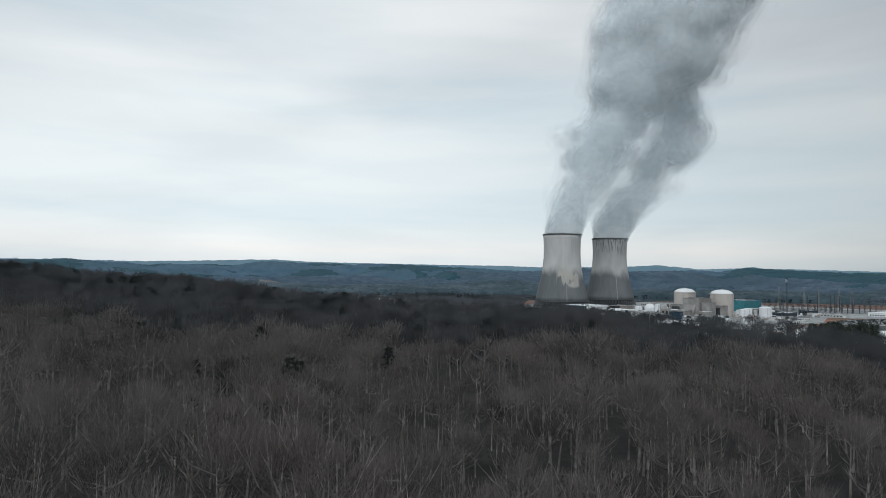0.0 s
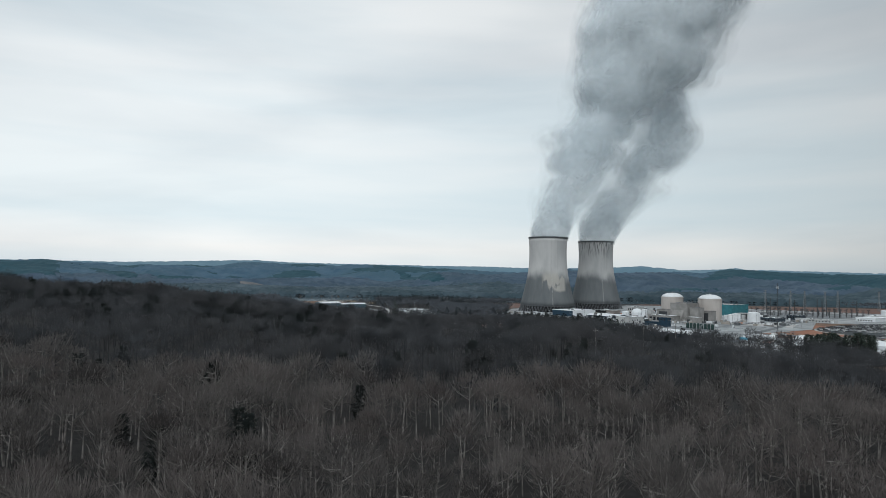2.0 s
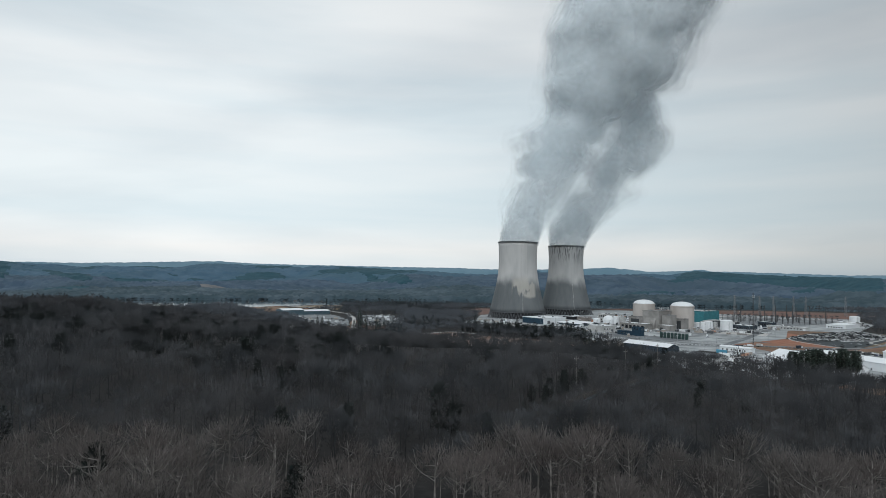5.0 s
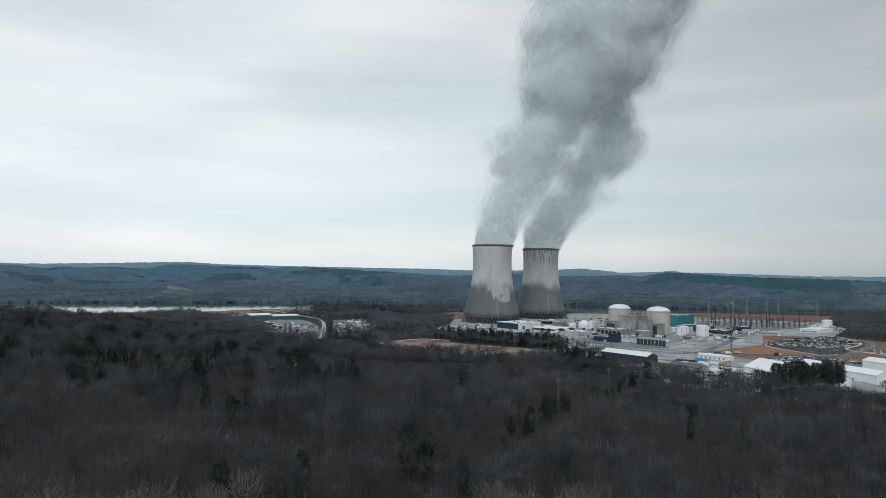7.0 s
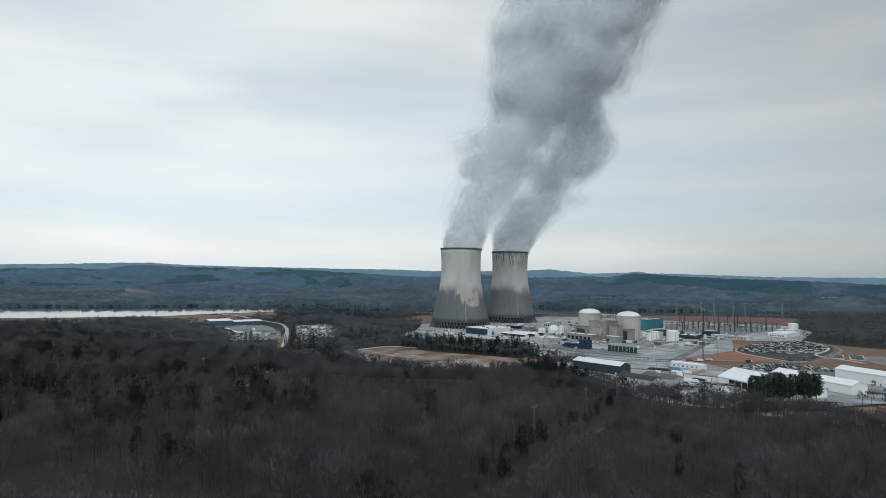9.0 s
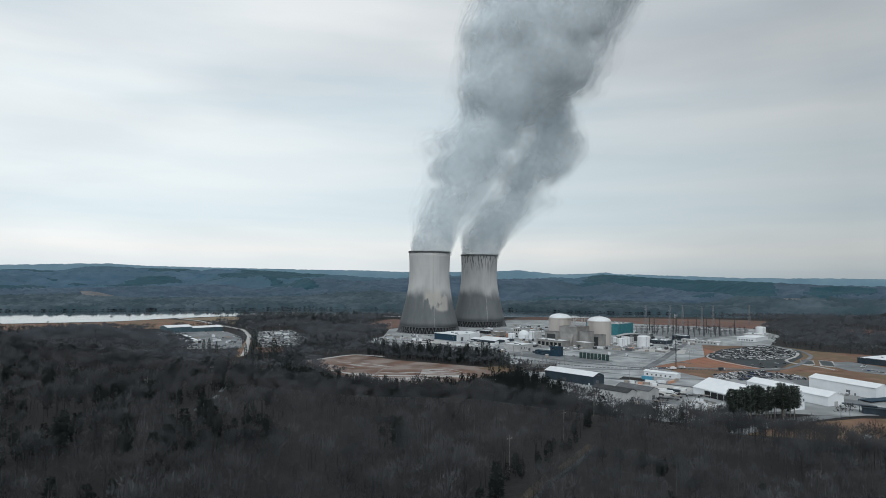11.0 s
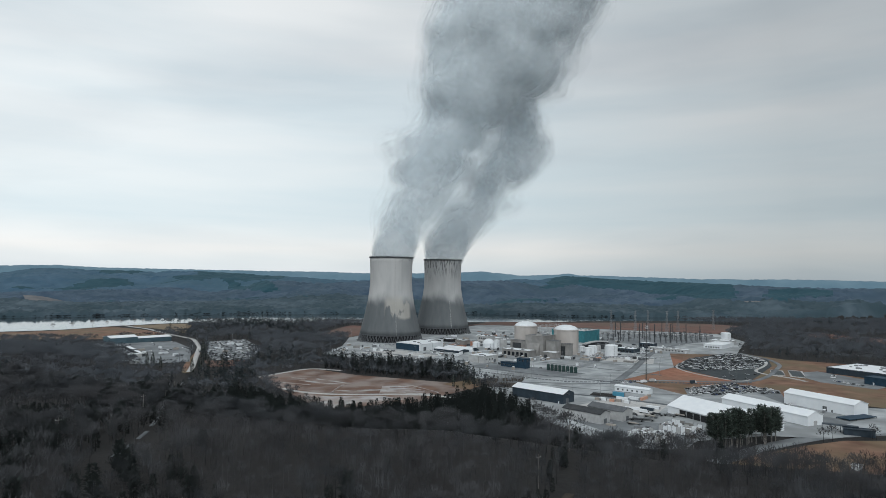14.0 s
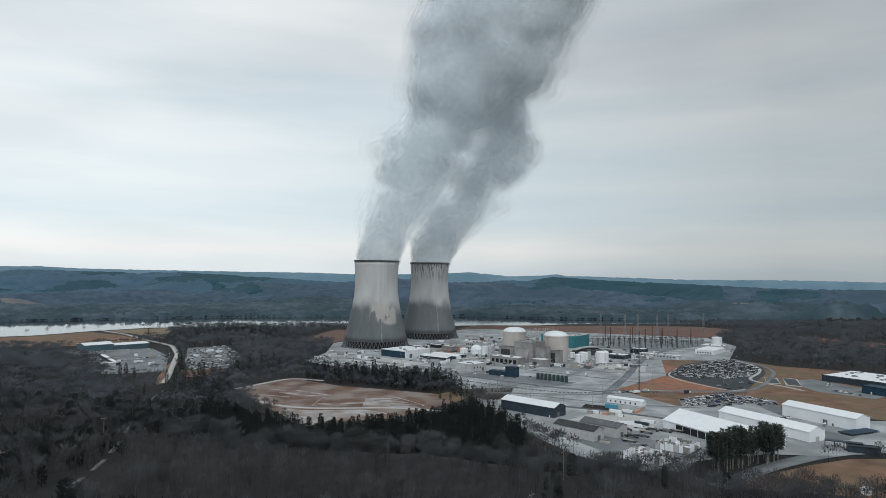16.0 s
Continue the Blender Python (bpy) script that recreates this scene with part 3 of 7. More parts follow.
ribbon("road_yard", [(222, 880), (300, 858), (345, 850), (395, 868), (470, 845), (510, 842), (560, 880), (640, 960), (668, 1020), (672, 1090)], 5.5, M["old_asphalt"], "grey perimeter road", "road", 0.68)
ribbon("road_inner", [(345, 852), (420, 950), (520, 1090), (600, 1180), (660, 1225), (800, 1330)], 9, M["old_asphalt"], "grey asphalt plant road", "road", 0.66)
ribbon("road_switchyard", [(590, 1440), (672, 1434), (741, 1403), (803, 1362)], 14, M["concrete_road"], "pale concrete strip behind the switchyard", "road", 0.70)
ribbon("road_clearing", [(-34, 946), (24, 1012), (60, 985)], 5, M["concrete_road"], "pale gravel road round the clearing", "road", 0.4)
ribbon("road_clearing_south", [(-4, 870), (6, 852), (21, 840), (45, 828), (66, 826), (87, 825), (118, 821), (140, 810), (160, 794)], 4.5, M["concrete_road"], "pale gravel track across the clearing", "track", 0.62)
sheet("clay_wash", [(96, 873), (126, 875), (147, 828), (135, 812), (88, 831)], M["pale_wash"], "pale washed-out clay fan in the clearing", "clay", 0.20)
sheet("clay_wash_south", [(16, 834), (46, 821), (86, 819), (109, 797), (83, 788), (59, 784), (38, 760), (24, 779)], M["pale_wash"], "pale washed-out clay at the edge of the clearing", "clay", 0.20)
for k, line in enumerate([[(-6, 907), (14, 895), (22, 889)], [(13, 920), (30, 901), (50, 882), (59, 888), (64, 894)], [(30, 926), (42, 913), (60, 894)], [(59, 888), (49, 870), (43, 840)], [(3, 938), (18, 926)], [(68, 845), (90, 855), (97, 848)], [(47, 852), (62, 845)]]):
    ribbon("wash_streak", line, (3.0, 5.5, 3.5, 2.2)[k % 4], M["pale_wash"], "pale rain-washed streak on red clay", "streak", 0.50 + 0.012 * k)
for k in range(4):
    # wheel tracks fanning over the pale wash
    ribbon("wheel_track", [(96 + 6 * k, 873 - 14 * k), (126 - 4 + 4 * k, 875 - 13 * k), (147 - 4, 828 - 3 * k)], 1.6, M["clay_wash"], "brown wheel track over pale wash", "track", 0.66 + 0.01 * k)
sheet("grass_clearing", [(160, 876), (196, 898), (204, 868), (180, 838)], M["dry_grass_clay"], "brown grass corner of the clearing", "grass", 0.2)
for k, line in enumerate(([(215, 1010), (300, 905), (350, 862)], [(140, 1130), (230, 1010), (330, 905)], [(100, 1180), (200, 1075), (290, 1000)], [(300, 1060), (390, 950), (430, 900)], [(330, 1085), (430, 985)],
                          [(240, 880), (330, 800), (400, 770)], [(230, 830), (300, 780), (372, 700)], [(225, 1140), (330, 1040)], [(290, 905), (420, 1040), (470, 1100)], [(200, 1240), (330, 1330), (450, 1400)], [(380, 1010), (480, 1110)])):
    ribbon("road_trace", line, 3.5 if k % 2 else 6.0, M["old_asphalt" if k % 3 else "asphalt_worn"], "worn dark traffic lane across the gravel yard", "road", 0.50 + 0.012 * k)
for far in ([(-850, 2480), (-649, 2415), (-694, 2616), (-931, 2690)], [(1440, 2174), (1510, 2120), (1545, 2169), (1470, 2221)],
            [(1000, 1349), (1031, 1269), (1102, 1315), (1096, 1411)], [(1019, 1231), (1051, 1181), (1143, 1267), (1094, 1294)]):
    FAR_FIELDS.append(far)
    sheet("field_far", far, M["far_field" if math.hypot(*far[0]) > 2000 else "clay_far"], "pale winter field among the woods", "field", 0.6)
ribbon("road_loop", [(665, 1072), (661, 1032), (643, 990), (606, 950), (574, 926), (558, 904), (563, 886), (576, 862), (572, 835)], 4, M["concrete_road"], "pale concrete loop road", "road", 0.5)

# ---- cooling towers ----


def tower_material(name, patches, drips):
    m = bpy.data.materials.new(name)
    m.use_nodes = True
    n, l = m.node_tree.nodes, m.node_tree.links
    bs = n["Principled BSDF"]
    bs.inputs["Roughness"].default_value = 0.9
    bs.inputs["Specular IOR Level"].default_value = 0.2
    tx = n.new("ShaderNodeTexCoord")
    sep = n.new("ShaderNodeSeparateXYZ")
    l.new(tx.outputs["Object"], sep.inputs["Vector"])

    def noise_at(scale, sx, sy, sz, detail=5):
        mp = n.new("ShaderNodeMapping")
        mp.inputs["Scale"].default_value = (sx, sy, sz)
        l.new(tx.outputs["Object"], mp.inputs["Vector"])
        t = n.new("ShaderNodeTexNoise")
        t.inputs["Scale"].default_value, t.inputs["Detail"].default_value = scale, detail
        l.new(mp.outputs["Vector"], t.inputs["Vector"])
        return t.outputs["Fac"]

    def remap(v, a, b, c=0.0, d=1.0):
        r = n.new("ShaderNodeMapRange")
        r.interpolation_type = "SMOOTHSTEP"
        for k, w in (("From Min", a), ("From Max", b), ("To Min", c), ("To Max", d)):
            r.inputs[k].default_value = w
        l.new(v, r.inputs["Value"])
        return r.outputs["Result"]

    def calc(op, a, b):
        k = n.new("ShaderNodeMath")
        k.operation = op
        for i, v in enumerate((a, b)):
            if isinstance(v, (int, float)):
                k.inputs[i].default_value = v
            else:
                l.new(v, k.inputs[i])
        return k.outputs["Value"]

    def blend(f, a, b):
        k = n.new("ShaderNodeMix")
        k.data_type = "RGBA"
        l.new(f, k.inputs["Factor"])
        for s, v in (("A", a), ("B", b)):
            if isinstance(v, tuple):
                k.inputs[s].default_value = rgb(v)
            else:
                l.new(v, k.inputs[s])
        return k.outputs["Result"]

    base = blend(remap(noise_at(0.05, 1, 1, 0.25), 0.35, 0.65), (0.43, 0.432, 0.43), (0.525, 0.522, 0.515))
    wob = calc("MULTIPLY", calc("SUBTRACT", noise_at(0.022, 1, 1, 0.5), 0.5), 60.0)
    height = calc("ADD", sep.outputs["Z"], wob)
    lower = remap(height, 58, 80, 1.0, 0.0)
    stained = blend(remap(noise_at(0.06, 1, 1, 0.2), 0.3, 0.7), (0.118, 0.129, 0.136), (0.164, 0.175, 0.181))
    col = blend(lower, base, stained)
    if patches:
        spot = remap(noise_at(0.042, 1, 1, 0.5, 6), 0.44, 0.50)
        band = calc("MULTIPLY", remap(calc("ADD", sep.outputs["Z"], calc("MULTIPLY", wob, 0.4)), 40, 46), remap(sep.outputs["Z"], 66, 84, 1, 0))
        face = calc("MULTIPLY", remap(sep.outputs["X"], -18, -10), remap(sep.outputs["X"], 26, 32, 1, 0))
        col = blend(calc("MULTIPLY", calc("MULTIPLY", calc("MULTIPLY", spot, band), face), 0.85), col, (0.44, 0.42, 0.385))
    if drips:
        run = remap(noise_at(0.55, 1, 1, 0.11, 3), 0.52, 0.57)
        col = blend(calc("MULTIPLY", calc("MULTIPLY", run, remap(calc("ADD", sep.outputs["Z"], calc("MULTIPLY", wob, 0.5)), 98, 136)), 0.9), col, (0.10, 0.102, 0.104))
    run2 = remap(noise_at(0.16, 1, 1, 0.03, 4), 0.52, 0.70)
    col = blend(calc("MULTIPLY", run2, 0.12), col, (0.20, 0.195, 0.19))
    l.new(col, bs.inputs["Base Color"])
    # lift rings of the shell
    wv = n.new("ShaderNodeTexWave")
    wv.bands_direction = "Z"
    wv.inputs["Scale"].default_value = 0.2
    l.new(tx.outputs["Object"], wv.inputs["Vector"])
    bp = n.new("ShaderNodeBump")
    bp.inputs["Strength"].default_value, bp.inputs["Distance"].default_value = 0.08, 0.2
    l.new(wv.outputs["Fac"], bp.inputs["Height"])
    l.new(bp.outputs["Normal"], bs.inputs["Normal"])
    return m


SHELL = [(53.4, 12), (51.6, 20), (49.3, 30), (47.0, 39), (44.6, 49), (42.4, 59), (40.4, 69), (38.8, 79), (37.6, 88), (36.9, 98), (36.6, 108), (36.6, 118), (36.9, 127), (37.4, 137), (37.9, 145)]


def cooling_tower(x, y, mat, label, turn, pale_strip):
    root = empty("cooling_tower", pose(x, y, 0, 0, 0, turn), label, "cooling tower", "cooling towers")
    outer = SHELL
    prof = [(r - 1.0, z) for r, z in outer[:1]] + outer + [(r - 0.6, z) for r, z in outer[::-1]] + [(outer[0][0] - 1.0, 12)]
    bm = lathe(prof, 128, cap=False)
    bmesh.ops.remove_doubles(bm, verts=bm.verts[:], dist=0.01)
    part("shell", bm, mat, root, smooth=True)
    part("rim", lathe([(37.3, 143.6), (38.9, 143.6), (38.9, 146), (37.3, 146), (37.3, 143.6)], 128, cap=False), M["dark_steel"], root, "dark stained rim walkway")
    part("ring_beam", lathe([(52.2, 11.3), (53.8, 11.3), (53.8, 12.6), (52.2, 12.6), (52.2, 11.3)], 96, cap=False), M["grey_roof"], root)
    part("basin", lathe([(58.0, -0.2), (59.0, -0.2), (59.0, 0.9), (58.0, 0.9), (58.0, -0.2)], 96, cap=False), M["grey_roof"], root)
    # black drum gives the gaps between the legs their inner shade
    part("fill", lathe([(50, 0), (50, 11.0), (51.5, 11.0), (51.5, 11.2), (1, 11.2)], 64, cap=False), M["inner_dark"], root, "plain near-black drum for the unlit inside of the base")
    strip = bmesh.new()
    for k in range(len(SHELL) - 1):
        (ra, za), (rb, zb) = SHELL[k], SHELL[k + 1]
        for w in (-0.55, 0.55):
            rod(strip, (w, -ra - 0.25, za), (w, -rb - 0.25, zb), 0.12, seg=4)
        for j in range(4):
            f = j / 4
            rod(strip, (-0.55, -(ra + (rb - ra) * f) - 0.25, za + (zb - za) * f), (0.55, -(ra + (rb - ra) * f) - 0.25, za + (zb - za) * f), 0.12, seg=4)
    lad = part("ladder", strip, M["pale_wall"] if pale_strip else M["grey_steel"], root, "pale caged ladder up the shell")
    lad.rotation_euler.z = radians(4)
    legs = 54
    for lean in (-1, 1):
        bm = bmesh.new()
        da = lean * math.pi / legs
        rod(bm, (57.0, 0, 0), (53.0 * math.cos(da), 53.0 * math.sin(da), 11.7), 0.52, 0.46, 6)
        me = bpy.data.meshes.new("leg")
        bm.to_mesh(me)
        bm.free()
        me.materials.append(M["grey_roof"])
        for k in range(legs):
            same("leg", me, root, pose(0, 0, 0, 0, 0, 360 * k / legs))
    return root


T1, T2 = (163.0, 1340.0), (285.0, 1481.0)
cooling_tower(*T1, tower_material("stained_shell_patched", True, False), "tall grey concrete cooling tower with pale patches and dark lower half", 0, True)
cooling_tower(*T2, tower_material("stained_shell_dripped", False, True), "tall grey concrete cooling tower with dark drip stains below the rim", 4, True)

# ---- steam ----


def steam_material(name, alpha, shade, shift, low, high):
    m = bpy.data.materials.new(name)
    m.use_nodes = True
    n, l = m.node_tree.nodes, m.node_tree.links
    n.clear()
    out, mix = n.new("ShaderNodeOutputMaterial"), n.new("ShaderNodeMixShader")
    clear, dif, thru, body = n.new("ShaderNodeBsdfTransparent"), n.new("ShaderNodeBsdfDiffuse"), n.new("ShaderNodeBsdfTranslucent"), n.new("ShaderNodeMixShader")
    for s in (dif, thru):
        s.inputs["Color"].default_value = rgb(shade)
    # translucency falls with height, so the plume's upper shade is built into the material
    top_shade = n.new("ShaderNodeMapRange")
    top_shade.inputs["From Min"].default_value, top_shade.inputs["From Max"].default_value = 220, 540
    top_shade.inputs["To Min"].default_value, top_shade.inputs["To Max"].default_value = 0.66, 0.22
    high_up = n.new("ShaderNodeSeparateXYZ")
    l.new(top_shade.outputs["Result"], body.inputs[0])
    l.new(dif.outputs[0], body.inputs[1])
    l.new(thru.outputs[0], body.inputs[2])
    g = n.new("ShaderNodeNewGeometry")
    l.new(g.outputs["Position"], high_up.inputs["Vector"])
    l.new(high_up.outputs["Z"], top_shade.inputs["Value"])
    # each veil is torn in its own way
    move = n.new("ShaderNodeMapping")
    move.inputs["Location"].default_value = (41.0 * shift, 23.0 * shift, 67.0 * shift)
    l.new(g.outputs["Position"], move.inputs["Vector"])
    t = n.new("ShaderNodeTexNoise")
    t.inputs["Scale"].default_value, t.inputs["Detail"].default_value, t.inputs["Roughness"].default_value = 0.030, 4, 0.55
    l.new(move.outputs["Vector"], t.inputs["Vector"])
    r = n.new("ShaderNodeMapRange")
    r.inputs["From Min"].default_value, r.inputs["From Max"].default_value = 0.36, 0.64
    r.inputs["To Max"].default_value = min(1.0, alpha * 1.9)
    l.new(t.outputs["Fac"], r.inputs["Value"])
    # the steam is thinnest just above the rims
    sep = n.new("ShaderNodeSeparateXYZ")
    l.new(g.outputs["Position"], sep.inputs["Vector"])
    up = n.new("ShaderNodeMapRange")
    up.inputs["From Min"].default_value, up.inputs["From Max"].default_value = 140, high
    up.inputs["To Min"].default_value, up.inputs["To Max"].default_value = low, 1.0
    l.new(sep.outputs["Z"], up.inputs["Value"])
    mul = n.new("ShaderNodeMath")
    mul.operation = "MULTIPLY"
    l.new(r.outputs["Result"], mul.inputs[0])
    l.new(up.outputs["Result"], mul.inputs[1])
    l.new(mul.outputs["Value"], mix.inputs[0])
    l.new(clear.outputs[0], mix.inputs[1])
    l.new(body.outputs[0], mix.inputs[2])
    l.new(mix.outputs[0], out.inputs["Surface"])
    return m


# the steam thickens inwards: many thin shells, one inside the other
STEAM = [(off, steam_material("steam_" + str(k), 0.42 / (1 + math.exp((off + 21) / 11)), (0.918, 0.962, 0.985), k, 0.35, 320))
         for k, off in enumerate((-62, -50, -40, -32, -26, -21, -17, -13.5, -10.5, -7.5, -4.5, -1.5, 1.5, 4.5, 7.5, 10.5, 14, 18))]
scene.cycles.transparent_max_bounces = 56


def noise3(p, scale, seed):
    """Smooth value noise from 0 to 1 at the points p."""
    q = p / scale
    i = np.floor(q)
    f = q - i
    f = f * f * f * (f * (f * 6 - 15) + 10)
    out = np.zeros(len(p))
    for dx in (0, 1):
        for dy in (0, 1):
            for dz in (0, 1):
                c = i + np.array((dx, dy, dz))
                h = np.sin(c[:, 0] * 127.1 + c[:, 1] * 311.7 + c[:, 2] * 74.7 + seed * 19.19) * 43758.5453
                h -= np.floor(h)
                w = np.where(dx, f[:, 0], 1 - f[:, 0]) * np.where(dy, f[:, 1], 1 - f[:, 1]) * np.where(dz, f[:, 2], 1 - f[:, 2])
                out += h * w
    return out


def surface(field, origin, cell):
    """The zero surface of a field on a grid, one vertex for each cell that it crosses."""
    nx, ny, nz = field.shape
    cut = field < 0
    cells = np.zeros((nx - 1, ny - 1, nz - 1), dtype=int)
    pos, cnt = np.zeros((nx - 1, ny - 1, nz - 1, 3)), np.zeros((nx - 1, ny - 1, nz - 1))
    corners = [(a, b, c) for a in (0, 1) for b in (0, 1) for c in (0, 1)]
    view = lambda arr, o: arr[o[0]:nx - 1 + o[0], o[1]:ny - 1 + o[1], o[2]:nz - 1 + o[2]]
    for a in corners:
        for ax in range(3):
            if a[ax] == 0:
                b = tuple(1 if k == ax else a[k] for k in range(3))
                fa, fb = view(field, a), view(field, b)
                x = view(cut, a) != view(cut, b)
                t = np.where(x, fa / np.where(x, fa - fb, 1), 0)
                for k in range(3):
                    pos[..., k] += np.where(x, a[k] + (t if k == ax else 0), 0)
                cnt += x
    live = cnt > 0
    cells[live] = np.arange(live.sum())
    idx = np.argwhere(live)
    verts = origin + cell * (idx + pos[live] / cnt[live][:, None])
    faces = []
    for ax in range(3):
        u, v = (ax + 1) % 3, (ax + 2) % 3
        lo = [slice(1, n - 1) for n in (nx, ny, nz)]
        hi = list(lo)
        lo[ax], hi[ax] = slice(0, (nx, ny, nz)[ax] - 1), slice(1, (nx, ny, nz)[ax])
        for sign in (0, 1):
            e = cut[tuple(lo)] & ~cut[tuple(hi)] if sign == 0 else ~cut[tuple(lo)] & cut[tuple(hi)]
            p = np.argwhere(e)
            p[:, u] += 1
            p[:, v] += 1
            quad = []
            for du, dv in ((0, 0), (-1, 0), (-1, -1), (0, -1)):
                q = p.copy()
                q[:, u] += du
                q[:, v] += dv
                quad.append(cells[q[:, 0], q[:, 1], q[:, 2]])
            quad = np.stack(quad if sign == 0 else quad[::-1], 1)
            faces.append(quad)
    return verts, np.concatenate(faces)


def spine_points(tower, spine):
    """Puffs along a drifting spine of rows (drift to the side, height over the rim, radius, lean away)."""
    rows = np.array(spine, dtype=float)
    u = np.linspace(0, len(rows) - 1, len(rows) * 7)
    line = np.stack([np.interp(u, np.arange(len(rows)), rows[:, k]) for k in range(4)], 1)
    side, away = np.array((0.992, -0.122, 0)), np.array((0.122, 0.992, 0))
    c = np.array((tower[0], tower[1], 145.0)) + line[:, :1] * side + line[:, 3:] * away
    c[:, 2] += line[:, 1]
    return c, line[:, 2]


def steam_plume(spines, label):
    cell = 9.4
    lo, hi = np.array((70.0, 1080.0, 120.0)), np.array((800.0, 1740.0, 880.0))
    n = ((hi - lo) / cell).astype(int)
    g = np.stack(np.meshgrid(*[lo[k] + cell * np.arange(n[k]) for k in range(3)], indexing="ij"), -1).reshape(-1, 3)
    d = np.full(len(g), 1e9)
    for tower, spine in spines:
        c, r = spine_points(tower, spine)
        for k in range(len(c)):
            near = np.abs(g[:, 2] - c[k, 2]) < r[k] + 60
            dist = np.linalg.norm(g[near] - c[k], axis=1) - r[k]
            # blend the puffs softly into one body
            h = np.clip(0.5 + 0.5 * (d[near] - dist) / 14.0, 0, 1)
            d[near] = d[near] * (1 - h) + dist * h - 14.0 * h * (1 - h)
    live = d < 80
    rise = np.clip((g[live, 2] - 150) / 110, 0.0, 1)
    relief = np.zeros(live.sum())
    for scale, amp, seed in ((120, 30.0, 1), (62, 20.0, 2), (36, 4.0, 3)):
        w = g[live] + 12 * np.stack([noise3(g[live], 45, 11 + seed), noise3(g[live], 45, 12 + seed), noise3(g[live], 45, 13 + seed)], 1)
        # rounded lumps with shallow valleys
        k = 2 * noise3(w, scale, seed) - 1
        relief += amp * (np.sqrt(k * k + 0.06) * 1.6 - 0.68)
    d[live] -= relief * (0.06 + 0.94 * rise)
    d = np.where(g[:, 2] < 132, 50.0, d)
    field = d.reshape(n)
    # the mist hugs the column just above the rims
    hug = (0.10 + 0.90 * np.clip((g[:, 2] - 165) / 90, 0, 1)).reshape(n)
    root = empty("steam_plume", Matrix.Translation((0, 0, 0)), label, "steam")
    for off, mat in STEAM:
        # each veil drifts a little on its own
        drift = 12.0 * (noise3(g, 38, 40 + off) - 0.5).reshape(n) * hug
        v, f = surface(field - off * hug + drift, lo, cell)
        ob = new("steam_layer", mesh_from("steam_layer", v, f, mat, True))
        ob.parent = root
    return root


steam_plume([(T1, [(0, -14, 30, 0), (4, 20, 31, 0), (17, 56, 36, 4), (32, 92, 44, 8), (52, 128, 52, 12), (70, 165, 60, 16), (94, 205, 66, 20), (124, 258, 70, 25),
                   (140, 310, 78, 30), (158, 355, 92, 35), (190, 402, 114, 40), (224, 450, 122, 45), (276, 520, 120, 50), (330, 580, 100, 50)]),
             (T1, [(34, 168, 24, -20), (20, 182, 16, -25)]),
             (T2, [(0, -14, 30, 0), (5, 22, 31, 0), (26, 62, 40, -4), (58, 98, 46, -10), (84, 140, 52, -20), (104, 180, 50, -28), (120, 222, 48, -34), (134, 280, 44, -40), (152, 340, 44, -45), (168, 390, 36, -50)])],
            "tall billowing white and grey steam plume over the cooling towers")

# ---- reactor buildings and plant ----


def reactor(x, y, label):
    root = empty("reactor_building", pose(x, y, 0), label, "reactor building", "reactor buildings")
    part("wall", lathe([(18.3, 0), (18.3, 35.4)], 72), M["shield"], root, smooth=False)
    part("parapet", lathe([(18.2, 34.8), (18.75, 34.8), (18.75, 36.4), (17.6, 36.4), (17.6, 35.8)], 72, cap=False), M["shield"], root)
    dome = [(17.6 * math.cos(a), 36.0 + 7.2 * math.sin(a)) for a in [math.pi / 2 * k / 10 for k in range(10)]] + [(0.8, 43.2)]
    part("dome", lathe(dome, 72), M["white_metal"], root, "white domed roof", smooth=True)
    part("vent", lathe([(0.9, 43.0), (0.9, 44.6), (0.3, 44.9)], 12), M["grey_steel"], root)
    return root


reactor(361, 1190, "pale concrete reactor building with a white dome roof")
reactor(399, 1117, "pale concrete reactor building with a white dome roof")


def rolled(bm, x0, x1, h, z, t, y0, y1):
    return prism([(x0, z), (x1, z), (x1, z + t), (x0, z + t)], y0, y1, bm)


